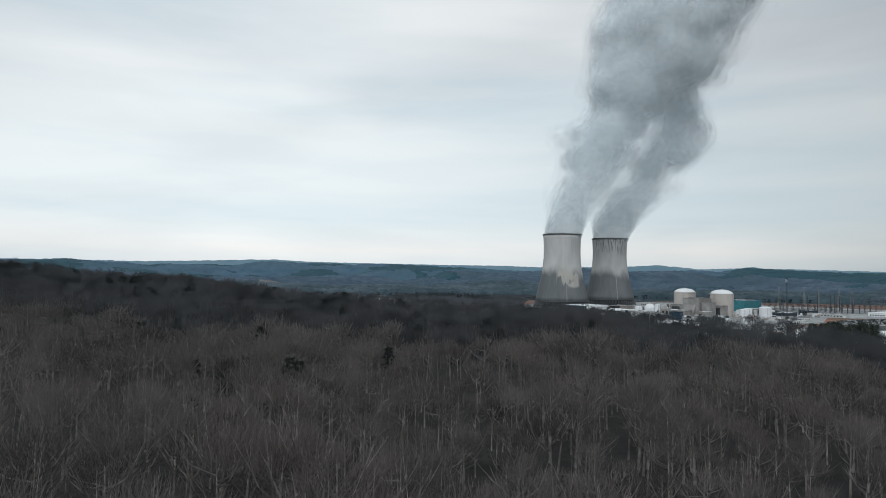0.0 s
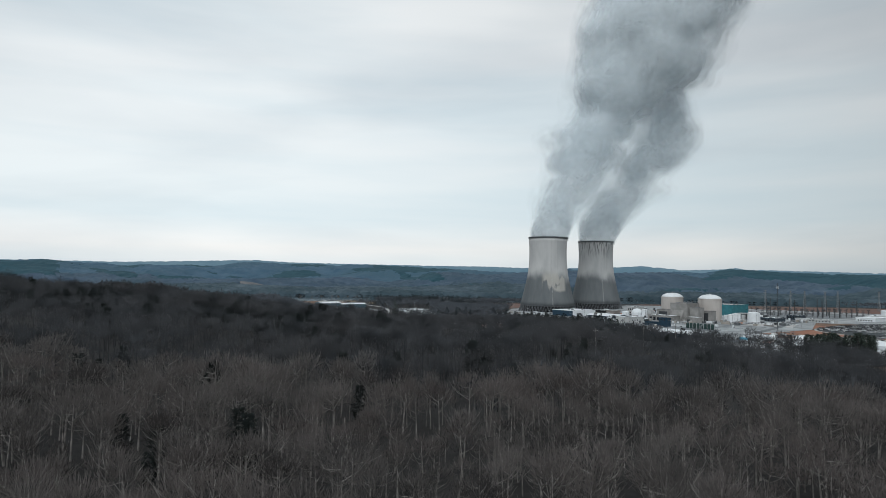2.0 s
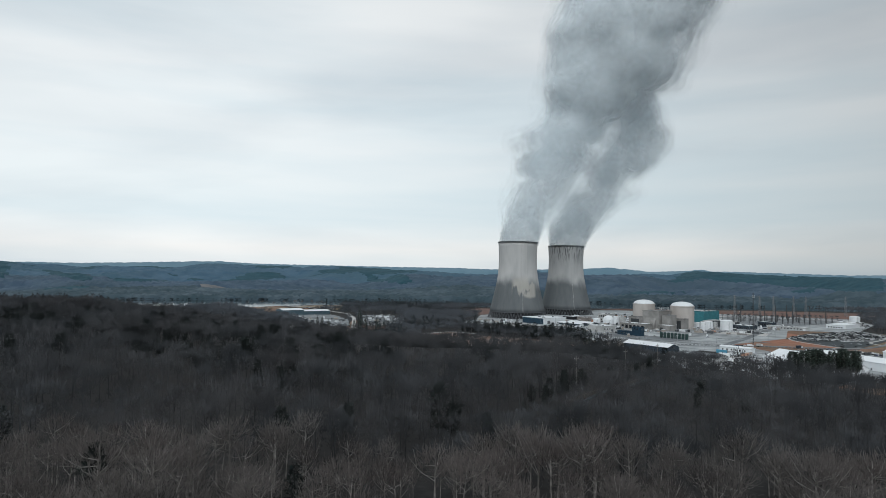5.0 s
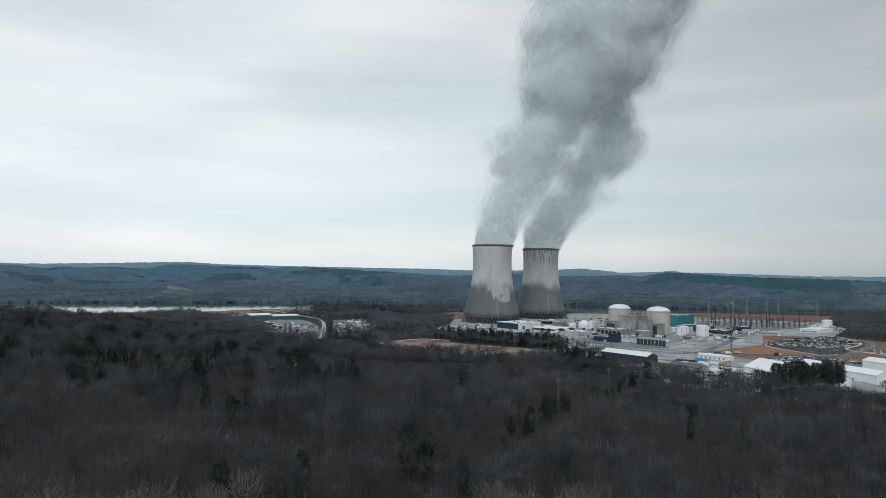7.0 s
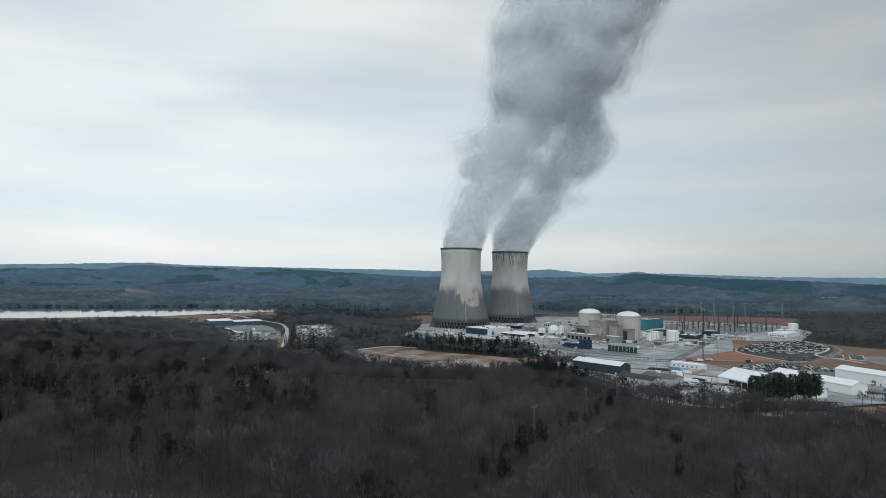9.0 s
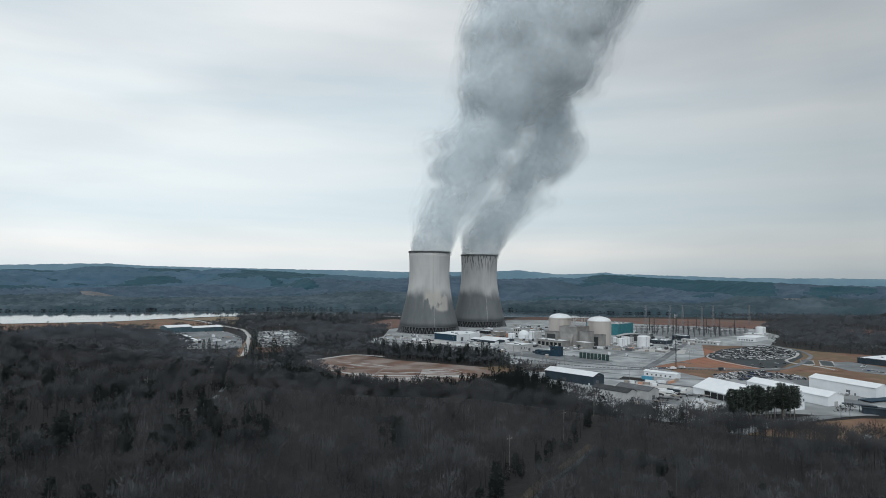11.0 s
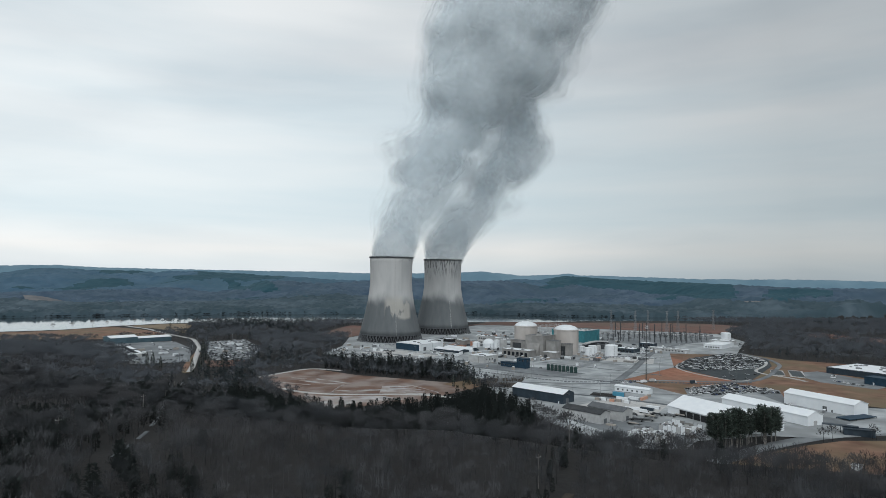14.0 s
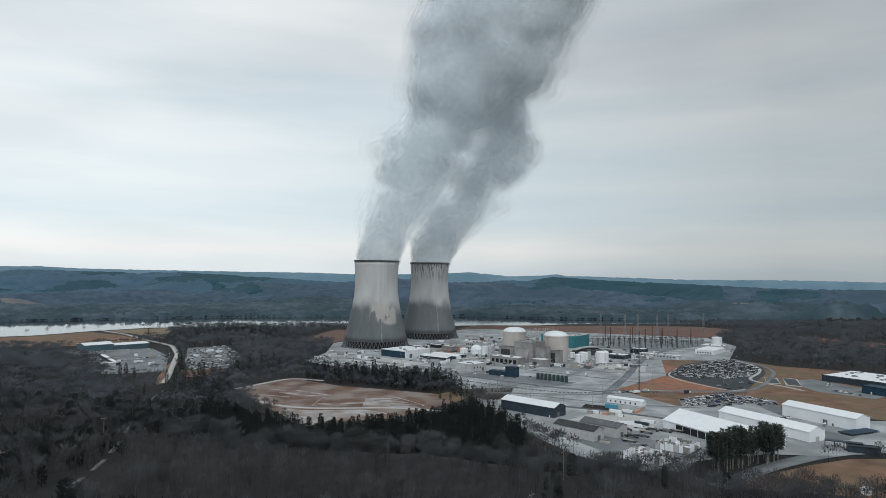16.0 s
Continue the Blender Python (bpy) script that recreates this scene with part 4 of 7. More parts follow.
def building(name, label, corner, turn, L, W, H, roof="flat", wall="pale_wall", cover="white_metal", rise=3.0, doors=(), windows=(), vents=0, category="building", group="", base=0.0, hut=None):
    """corner: the end of the long front wall; x runs along that wall, y to the back."""
    root = empty(name, pose(corner[0], corner[1], base, 0, 0, turn), label, category, group)
    if roof == "flat":
        part("wall", block(0, 0, -0.5, L, W, H), M[wall], root)
        bm = block(-0.3, -0.3, H, L + 0.3, W + 0.3, H + 0.35)
        part("roof", bm, M[cover], root)
        bm = bmesh.new()
        for x0, y0, x1, y1 in ((-0.4, -0.4, L + 0.4, -0.05), (-0.4, W + 0.05, L + 0.4, W + 0.4), (-0.4, -0.05, -0.05, W + 0.05), (L + 0.05, -0.05, L + 0.4, W + 0.05)):
            block(x0, y0, H + 0.1, x1, y1, H + 0.75, bm=bm)
        part("parapet", bm, M[wall], root)
    else:
        bm = bmesh.new()
        a = [bm.verts.new(c) for c in ((0, 0, -0.5), (0, W, -0.5), (0, W, H), (0, W / 2, H + rise), (0, 0, H))]
        b = [bm.verts.new((L, v.co.y, v.co.z)) for v in a]
        bm.faces.new(a)
        bm.faces.new(b[::-1])
        for k in range(5):
            j = (k + 1) % 5
            bm.faces.new((a[k], b[k], b[j], a[j]))
        bmesh.ops.recalc_face_normals(bm, faces=bm.faces[:])
        part("wall", bm, M[wall], root)
        for sgn in (0, 1):
            bm = bmesh.new()
            e, r = (-0.5, H - 0.5 * rise / (W / 2)), (W / 2, H + rise)
            pts = [(e[0], e[1] + 0.08), (r[0], r[1] + 0.08), (r[0], r[1] + 0.38), (e[0], e[1] + 0.38)]
            if sgn:
                pts = [(W - y, z) for y, z in pts]
            lo = [bm.verts.new((-0.5, y, z)) for y, z in pts]
            hi = [bm.verts.new((L + 0.5, y, z)) for y, z in pts]
            bm.faces.new(lo)
            bm.faces.new(hi[::-1])
            for k in range(4):
                j = (k + 1) % 4
                bm.faces.new((lo[k], hi[k], hi[j], lo[j]))
            bmesh.ops.recalc_face_normals(bm, faces=bm.faces[:])
            part("roof", bm, M[cover], root)
        if L > 20:
            bm = bmesh.new()
            for k in range(int(L / 6)):
                block(6 * k + 2.9, -0.06, 0, 6 * k + 3.05, -0.01, H - 0.3, bm=bm)
            part("rib", bm, M[wall], root)
    for side, at, wide, z0, z1, mat in doors:
        if side == "front":
            part("door", block(at, -0.12, z0, at + wide, -0.02, z1), M[mat], root)
        elif side == "right":
            part("door", block(L + 0.02, at, z0, L + 0.12, at + wide, z1), M[mat], root)
        else:
            part("door", block(-0.12, at, z0, -0.02, at + wide, z1), M[mat], root)
    for side, start, pitch, count, wide, z0, z1 in windows:
        for k in range(count):
            s = start + k * pitch
            if side == "front":
                w = part("window", block(s - 0.12, -0.08, z0 - 0.12, s + wide + 0.12, -0.02, z1 + 0.12), M["grey_steel"], root)
                part("pane", block(s, -0.11, z0, s + wide, -0.085, z1), M["glass"], w)
            else:
                w = part("window", block(L + 0.02, s - 0.12, z0 - 0.12, L + 0.08, s + wide + 0.12, z1 + 0.12), M["grey_steel"], root)
                part("pane", block(L + 0.085, s, z0, L + 0.11, s + wide, z1), M["glass"], w)
    rv = random.Random(name + str(corner))
    for k in range(vents):
        x, y = rv.uniform(0.1, 0.9) * L, rv.uniform(0.15, 0.85) * W
        s = rv.uniform(0.8, 1.8)
        part("roof_vent", block(x - s, y - s, H + 0.3, x + s, y + s, H + 0.3 + s, 0.1), M["grey_steel"], root)
    return root


D = -52
building("warehouse", "blue metal warehouse with a white flat roof", (155, 1204), D, 48, 56, 10, wall="white_metal", vents=4, doors=[("front", 0, 48, 0, 10, "blue_wall"), ("right", 10, 6, 0, 6, "grey_roof")])
building("warehouse", "long low shed with a white gabled roof", (209, 1176), D, 50, 22, 3.6, "gable", "slate_wall", rise=1.8)
building("warehouse", "long low shed with a white gabled roof", (229, 1192), D, 50, 22, 3.6, "gable", "slate_wall", rise=1.8)
building("office_building", "pale boxy building with a white flat roof", (231, 1046), D, 27, 30, 9, wall="pale_wall", vents=3, doors=[("front", 16, 1.2, 0, 8, "concrete"), ("right", 20, 5, 0, 4, "grey_roof")], windows=[("right", 4, 6, 3, 1.6, 4, 6)])
building("service_building", "long low plant building with dark bays and a white roof", (298, 1113), D, 46, 20, 9, wall="concrete", vents=3, windows=[("front", 3, 7.2, 6, 4.5, 1, 6.5)])
building("service_building", "small concrete building with a white flat roof", (345, 1077), D, 22, 18, 8, wall="concrete", doors=[("front", 5, 5, 0, 5, "dark_steel")])
building("office_trailer", "low dark blue site building", (262, 999), D, 24, 9, 5.5, wall="blue_wall", cover="slate_wall", windows=[("front", 2, 4, 5, 1.6, 2.5, 4)])
building("office_building", "small tall blue site building", (277, 981), D, 14, 9, 12, wall="blue_wall", cover="blue_wall", windows=[("front", 3, 5, 2, 2.2, 9, 11), ("right", 3, 4, 1, 2, 9, 11)])
building("auxiliary_building", "weathered grey concrete block between the reactor buildings", (335, 1116), D, 30, 34, 28, wall="concrete", cover="concrete", vents=9)
building("auxiliary_building", "lower concrete block beside the reactor building", (358, 1092), D, 14, 18, 22, wall="concrete", cover="grey_roof", vents=2)
building("auxiliary_building", "square concrete block in front of the reactor building", (377, 1103), D, 22, 12, 17, wall="concrete", cover="grey_roof", doors=[("front", 5, 11, 0, 14, "dark_steel")])
building("auxiliary_building", "square concrete block in front of the reactor building", (331, 1176), D, 26, 12, 15, wall="concrete", cover="grey_roof", doors=[("front", 4, 16, 0, 12, "dark_steel")])
building("turbine_hall", "long teal metal turbine hall with a pale roof", (452, 1311), D, 66, 54, 20, wall="teal_wall", cover="pale_wall", vents=14)
building("service_building", "low dark building with a white roof", (486, 1130), D, 28, 26, 6, wall="slate_wall", vents=2, windows=[("front", 2, 5, 5, 3, 1.5, 4)])
building("service_building", "long low white gatehouse building", (552, 1150), D, 62, 12, 4.5, wall="pale_wall", windows=[("front", 3, 5, 11, 2, 1.5, 3)], vents=3)
building("shed", "dark slate metal shed with a white gabled roof", (213, 799), -55, 57, 19, 9, "gable", "slate_wall", rise=3, doors=[("right", 5, 5, 0, 5, "grey_roof"), ("front", 52, 1.2, 0, 2.4, "white_metal")], windows=[("right", 7, 3, 2, 1.4, 8, 9.2)])
building("barn", "pale metal barn with a near-black gabled roof", (225, 702), -58, 36, 14, 8, "gable", "pale_wall", "dark_roof", rise=2.5, doors=[("right", 5, 4, 0, 4, "grey_roof")])
building("barn", "pale metal barn with a grey gabled roof", (249, 706), -58, 33, 15, 8, "gable", "pale_wall", "grey_roof", rise=2.5, doors=[("right", 5, 4, 0, 4, "grey_roof")])
# big white tents and halls
# open bays are black panels on the wall, their inner shade painted
tent = building("storage_tent", "large white fabric tent, its open bays painted as black panels", (322, 705), -77.6, 84, 37, 6.5, "gable", "white_fabric", "white_fabric", rise=7.5,
                doors=[("front", 14 + 7.6 * k, 7.0, 0, 5.6, "inner_dark") for k in range(9)])
building("storage_tent", "long white metal hall with a rounded gabled roof", (386, 722), -77, 84, 18, 8, "gable", "white_fabric", "white_fabric", rise=3.5,
         doors=[("right", 7, 4, 0, 4, "pale_wall"), ("front", 60, 1.4, 0, 2.6, "grey_roof")])
building("storage_tent", "long white metal hall with a gabled roof", (456, 729), -76.5, 66, 19, 10, "gable", "white_fabric", "white_fabric", rise=3,
         doors=[("front", 38, 4, 0, 4.5, "grey_roof"), ("front", 46, 1.4, 0, 2.6, "grey_roof")])
building("warehouse", "long white metal trailer building", (326, 812), -51, 36, 9, 5, "gable", "white_metal", "white_metal", rise=1.2, windows=[("front", 3, 5, 6, 1.4, 1.6, 3)])
building("warehouse", "white metal building behind the parking lot", (662, 1168), D, 30, 60, 6, "flat", "white_metal", "white_metal", windows=[("front", 3, 4, 6, 2, 1.5, 3.5)])
building("service_building", "low white roofed building beside the far tank", (716, 1232), D, 36, 30, 6, wall="pale_wall", vents=2)
building("warehouse", "broad warehouse with a white roof and dark walls", (650, 893), -71, 84, 72, 7, wall="slate_wall", cover="white_fabric", vents=22)
building("warehouse", "blue metal warehouse beside the field", (627, 813), -72, 46, 20, 8, wall="blue_wall", cover="blue_wall", doors=[("front", 9, 1.5, 0, 3, "white_metal")])
building("depot_shed", "long depot shed with grey blue walls and a white roof", (-282, 1308), 34, 42, 34, 9.5, "gable", "depot_wall", rise=2.5)
building("depot_shed", "lower depot shed with grey blue walls and a white roof", (-247, 1332), 34, 54, 28, 7, "gable", "depot_wall", rise=2)
building("gate_canopy", "dark flat gate canopy house", (412, 612), -35, 20, 7, 4.5, wall="slate_wall", cover="slate_wall")

# ---- tanks, poles, switchyard, vehicles and yard clutter ----


def tank(x, y, r, h, label, cap=0.8, mat="white_metal", name="storage_tank"):
    root = empty(name, pose(x, y, 0), label, "tank", "tanks")
    part("body", lathe([(r, -0.3), (r, h)], 32), M[mat], root)
    prof = [(r + 0.12, h - 0.25), (r + 0.12, h + 0.1)] + [(r * math.cos(a), h + 0.1 + cap * math.sin(a)) for a in (0.15, 0.5, 0.9, 1.25)] + [(0.3, h + 0.1 + cap)]
    part("roof", lathe(prof, 32), M[mat], root, smooth=False)
    bm = bmesh.new()
    for w in (-0.35, 0.35):
        rod(bm, (w, -r - 0.3, 0), (w, -r - 0.3, h + 0.8), 0.08, seg=4)
    for k in range(int(h / 0.6)):
        rod(bm, (-0.35, -r - 0.3, 0.5 + 0.6 * k), (0.35, -r - 0.3, 0.5 + 0.6 * k), 0.05, seg=4)
    part("ladder", bm, M["grey_steel"], root)
    return root


tank(421, 1086, 5.2, 12, "white steel storage tank with a shallow domed roof")
tank(437, 1106, 6.6, 12.5, "white steel storage tank with a shallow domed roof")
tank(452, 1076, 9.0, 16, "large white steel storage tank with a domed roof", 1.8)
tank(315, 1196, 4.6, 13, "tall narrow white tank")
tank(331, 1216, 6.0, 11, "pale grey storage tank", mat="pale_wall")
tank(306, 1212, 9.5, 6, "white tank with a high domed roof", 8)
tank(288, 1222, 6, 7, "low white storage tank", 1.5)
tank(793, 1296, 9.0, 12, "white tank beside the far building", 1.5)
for k in range(8):
    x, y = 310 + 3.4 * k, 957 - 4.0 * k
    root = empty("tank_unit", pose(x, y, 0, 0, 0, D), "dark green upright tank unit in a row", "tank", "row of dark tanks")
    part("body", lathe([(1.9, 0.4), (2.0, 0.7), (2.0, 7.2), (1.4, 7.9)], 16), M["tank_green"], root)
    part("base", block(-2.1, -2.1, 0, 2.1, 2.1, 0.45, 0.05), M["concrete"], root)
    part("vent", lathe([(0.35, 7.8), (0.35, 8.6)], 8), M["grey_steel"], root)


def lattice(bm, w0, w1, h, n, r):
    c = lambda k, i: Vector(((w0 + (w1 - w0) * k / n) / 2 * (1, -1, -1, 1)[i], (w0 + (w1 - w0) * k / n) / 2 * (1, 1, -1, -1)[i], h * k / n))
    for k in range(n):
        for i in range(4):
            rod(bm, c(k, i), c(k + 1, i), r, seg=3)
            rod(bm, c(k, i), c(k + 1, (i + 1) % 4), r * 0.6, seg=3)
            rod(bm, c(k + 1, i), c(k + 1, (i + 1) % 4), r * 0.6, seg=3)
    return bm


mast = empty("radio_mast", pose(389, 862, 0), "tall slender lattice mast in the yard", "mast")
part("lattice", lattice(bmesh.new(), 1.1, 0.7, 65, 26, 0.10), M["dark_steel"], mast)
part("base", block(-2, -2, 0, 2, 2, 0.8, 0.1), M["concrete"], mast)
part("platform", lathe([(1.6, 60), (1.6, 60.4)], 12), M["grey_steel"], mast)
for k in range(3):
    a = k * 2.1
    part("antenna", rod(bmesh.new(), (1.4 * math.cos(a), 1.4 * math.sin(a), 58.5), (1.4 * math.cos(a), 1.4 * math.sin(a), 62), 0.18), M["white_metal"], mast)


def dead_end(x, y, h, turn):
    root = empty("switchyard_pole", pose(x, y, 0, 0, 0, turn), "tall dark steel pole of the switchyard", "pole", "switchyard poles")
    part("pole", rod(bmesh.new(), (0, 0, 0), (0, 0, h), 0.95, 0.6, 8), M["dark_steel"], root)
    for z in (0.62, 0.78, 0.93):
        part("crossarm", rod(bmesh.new(), (-3.2, 0, h * z), (3.2, 0, h * z), 0.22, 0.14, 4), M["dark_steel"], root)
    return root


tall_poles = [(575, 1290), (591, 1250), (613, 1238), (646, 1243), (675, 1240), (640, 1330), (690, 1310), (735, 1290), (600, 1360), (705, 1372)]
for k, (x, y) in enumerate(tall_poles):
    dead_end(x, y, 34 if k < 5 else 30, 38)
for x, y in ((700, 1470), (735, 1480), (765, 1455), (800, 1470), (660, 1500), (905, 1500)):
    root = empty("pylon", pose(x, y, 0, 0, 0, 30), "slim grey lattice pylon behind the switchyard", "pylon", "pylons")
    part("lattice", lattice(bmesh.new(), 5, 1.2, 44, 10, 0.2), M["grey_steel"], root)
    for z in (34, 39, 43.5):
        part("crossarm", rod(bmesh.new(), (-6, 0, z), (6, 0, z), 0.3, 0.2, 4), M["grey_steel"], root)
sw = random.Random(5)
bm = bmesh.new()
rod(bm, (0, 0, 0), (0, 0, 11), 0.26, 0.2, 5)
rod(bm, (-2.6, 0, 11), (2.6, 0, 11), 0.2, 0.2, 4)
for w in (-2.2, 0, 2.2):
    rod(bm, (w, 0, 11), (w, 0, 12.8), 0.2, 0.12, 5)
bus_me = bpy.data.meshes.new("bus_support")
bm.to_mesh(bus_me)
bm.free()
bus_me.materials.append(M["dark_steel"])
placed = 0
for a in range(14):
    for b in range(20):
        x, y = 520 + a * 17 * 0.788 + b * 13 * 0.616 + sw.uniform(-1, 1), 1290 + a * 17 * 0.616 * 0.55 - b * 13 * 0.788 * 0.4 + sw.uniform(-1, 1)
        if inside(np.array([x]), np.array([y]), SUBST)[0] and sw.random() < 0.8 and placed < 150:
            ob = new("bus_support", bus_me)
            ob.matrix_world = pose(x, y, 0.2, 0, 0, -52) @ Matrix.Diagonal((1, 1, sw.uniform(0.7, 1.35), 1))
            tagged(ob, "grey steel bus support with insulators", "support", "switchyard supports")
            placed += 1
for k in range(9):
    x, y = 545 + 22 * k, 1300 + 8 * k
    root = empty("transformer", pose(x, y, 0.25, 0, 0, D), "grey oil-filled transformer in the switchyard", "transformer", "transformers")
    part("tank", block(-2.5, -1.6, 0, 2.5, 1.6, 3.6, 0.1), M["grey_steel"], root)
    part("radiator", block(2.6, -1.4, 0.4, 3.4, 1.4, 3.2, 0.05), M["grey_steel"], root)
    for w in (-1.4, 0, 1.4):
        part("bushing", rod(bmesh.new(), (w, 0, 3.5), (w, 0, 5.2), 0.2, 0.12), M["concrete"], root)
# slack conductors between the tall poles
for a, b in ((0, 1), (1, 2), (2, 3), (3, 4), (5, 6), (6, 7), (0, 8), (8, 9), (4, 7), (5, 8)):
    (xa, ya), (xb, yb) = tall_poles[a], tall_poles[b]
    bm = bmesh.new()
    pts = [Vector((xa + (xb - xa) * k / 8, ya + (yb - ya) * k / 8, 26.5 - 8 * (k / 8) * (1 - k / 8))) for k in range(9)]
    for p, q in zip(pts, pts[1:]):
        rod(bm, p, q, 0.06, seg=3)
    tagged(part("power_cable", bm, M["dark_steel"]), "slack dark conductor between switchyard poles", "cable", "conductors")


def lamp_pole(x, y, h=10, turn=0):
    root = empty("lamp_post", pose(x, y, float(ground_z(x, y)), 0, 0, turn), "slim grey lamp post of the yard", "lamp post", "lamp posts")
    part("pole", rod(bmesh.new(), (0, 0, 0), (0, 0, h), 0.16, 0.1, 6), M["grey_steel"], root)
    arm = part("arm", rod(bmesh.new(), (0, 0, h - 0.2), (1.8, 0, h + 0.2), 0.08, 0.07, 4), M["grey_steel"], root)
    part("lamp_head", block(1.5, -0.25, h + 0.1, 2.5, 0.25, h + 0.35, 0.05), M["white_metal"], arm)
    return root


for k, (x, y) in enumerate([(100, 1090), (130, 1120), (165, 1060), (200, 1020), (215, 975), (240, 940), (270, 905), (300, 875), (240, 1000), (285, 940), (275, 800), (300, 790),
                            (430, 905), (480, 985), (540, 1030), (600, 1060), (560, 960), (600, 1000), (520, 900), (430, 790), (470, 800), (330, 830), (640, 1040), (210, 1100),
                            (480, 1060), (505, 1080), (400, 1010), (360, 980), (-150, 1290), (-140, 1180), (-190, 1200), (-230, 1150), (-70, 1250), (-100, 1320), (500, 860)]):
    lamp_pole(x, y, 11 if k % 3 else 14, 47 * k)


def utility_pole(x, y):
    z = float(ground_z(x, y))
    root = empty("utility_pole", pose(x, y, z, 0, 0, 35), "weathered wooden utility pole beside the road", "pole", "utility poles")
    part("pole", rod(bmesh.new(), (0, 0, -0.5), (0, 0, 15), 0.2, 0.13, 6), M["bark"], root)
    part("crossarm", block(-1.6, -0.08, 13.6, 1.6, 0.08, 13.8), M["bark"], root)
    for w in (-1.4, 0, 1.4):
        part("insulator", lathe([(0.09, 13.8), (0.12, 13.95), (0.05, 14.15)], 6), M["pale_wall"], root).location.x = w
    return root


for p in ((74, 404), (116, 461), (158, 528), (198, 600), (-84, 640), (-88, 730), (-98, 820), (-100, 540)):
    utility_pole(p[0], p[1])


def car_meshes(kind):
    """Body, glasshouse and wheel of a small car, van or pickup; length along x."""
    if kind == "car":
        body = [(-2.2, 0.35), (2.2, 0.35), (2.25, 0.75), (1.2, 0.92), (-1.9, 0.95), (-2.25, 0.8)]
        cab = [(-1.75, 0.93), (1.15, 0.9), (0.45, 1.42), (-1.15, 1.45)]
    elif kind == "van":
        body = [(-2.5, 0.4), (2.4, 0.4), (2.45, 1.0), (1.9, 1.15), (-2.5, 1.2)]
        cab = [(-2.45, 1.2), (1.9, 1.13), (1.2, 1.85), (-2.35, 1.9)]
    else:
        body = [(-2.7, 0.5), (2.6, 0.5), (2.65, 1.05), (1.3, 1.15), (-2.7, 1.12)]
        cab = [(-0.6, 1.12), (1.35, 1.12), (0.8, 1.78), (-0.5, 1.8)]
    return body, cab


def make_car(kind, paint):
    body, cab = car_meshes(kind)
    w = 0.88
    bm = prism(body, -w, w)
    bmesh.ops.bevel(bm, geom=bm.edges[:], offset=0.07, segments=1, affect="EDGES")
    root = part("parked_car", bm, M["car_" + paint])
    part("glasshouse", prism(cab, -w + 0.12, w - 0.12), M["glass"], root)
    top = max(z for _, z in cab)
    xs = [x for x, z in cab if z > top - 0.1]
    part("roof", block(min(xs), -w + 0.1, top - 0.02, max(xs), w - 0.1, top + 0.07), M["car_" + paint], root)
    bm = lathe([(0.33, -0.11), (0.33, 0.11)], 10)
    me = bpy.data.meshes.new("wheel")
    bm.to_mesh(me)
    bm.free()
    me.materials.append(M["rubber"])
    for x in (-1.4, 1.4):
        for y in (-0.8, 0.8):
            same("wheel", me, root, pose(x, y, 0.33, 90, 0, 0))
    names = {"car": "car", "van": "van", "pickup": "pickup truck"}
    return tagged(root, f"{paint} {names[kind]} parked on the asphalt", names[kind], "parked cars")


cr = random.Random(11)
paints = ["white"] * 8 + ["silver"] * 4 + ["black"] * 6 + ["grey"] * 3 + ["blue"]
fleet = {}
cars = []


def park(x, y, z, turn):
    kind = cr.choice(["car", "car", "car", "van", "pickup"])
    paint = cr.choice(paints)
    m = pose(x, y, z, 0, 0, turn + cr.choice((0, 180)) + cr.uniform(-2, 2))
    if (kind, paint) not in fleet:
        fleet[kind, paint] = make_car(kind, paint)
        fleet[kind, paint].matrix_world = m
        cars.append(fleet[kind, paint])
    else:
        cars.append(copy_thing(fleet[kind, paint], m))


spots = []


def stalls(poly, turn, z, fill, keep=lambda x, y: True, pitch=16.5):
    """Double rows of stalls inside an outline."""
    c, s = math.cos(radians(turn)), math.sin(radians(turn))
    xs, ys = [p[0] for p in poly], [p[1] for p in poly]
    mx, my = sum(xs) / len(xs), sum(ys) / len(ys)
    for a in range(-9, 10):
        for nose in (-2.6, 2.6):
            for b in range(-40, 41):
                u, v = b * 2.75, a * pitch + nose
                x, y = mx + u * c - v * s, my + u * s + v * c
                ok = all(inside(np.array([x + dx]), np.array([y + dy]), poly)[0] for dx, dy in ((3, 0), (-3, 0), (0, 3), (0, -3)))
                if ok and keep(x, y) and cr.random() < fill:
                    spots.append((x, y, z, turn + 90))


stalls(LOT_B, 17, 0.32, 0.9, keep=lambda x, y: y > 772, pitch=17)
stalls(PARKING, 17, 0.37, 0.74, keep=lambda x, y: inside(np.array([x]), np.array([y]), [(488, 968), (568, 1044), (665, 1090), (640, 990), (588, 940), (545, 922), (505, 930)])[0] or cr.random() < 0.05)
stalls(LOT_L2, 40, 0.14, 0.32)
stalls(LOT_L, 34, 0.14, 0.035)
for x0, y0, dx, dy, n in ((-240, 1180, 3.2, 2.4, 9), (-190, 1215, 3, 2, 8), (-165, 1250, 2, -3, 9), (-210, 1100, 3, 3, 6), (612, 800, -1, 5, 7), (640, 870, -3, -3, 6), (372, 690, 3, -1, 3), (430, 712, 2.8, 0.8, 9), (356, 854, 5, 1, 5), (352, 655, 4, 1, 0)):
    for k in range(n):
        spots.append((x0 + dx * k * 1.05, y0 + dy * k * 1.05, 0.15 if x0 < 300 else 0.32, math.degrees(math.atan2(dy, dx)) + 90))
near_first = sorted(spots, key=lambda p: p[1] + abs(p[0] - 480) * 0.2 + (300 if p[0] < 0 else 0))
for p in near_first[:290]:
    park(*p)
rest = near_first[290:]
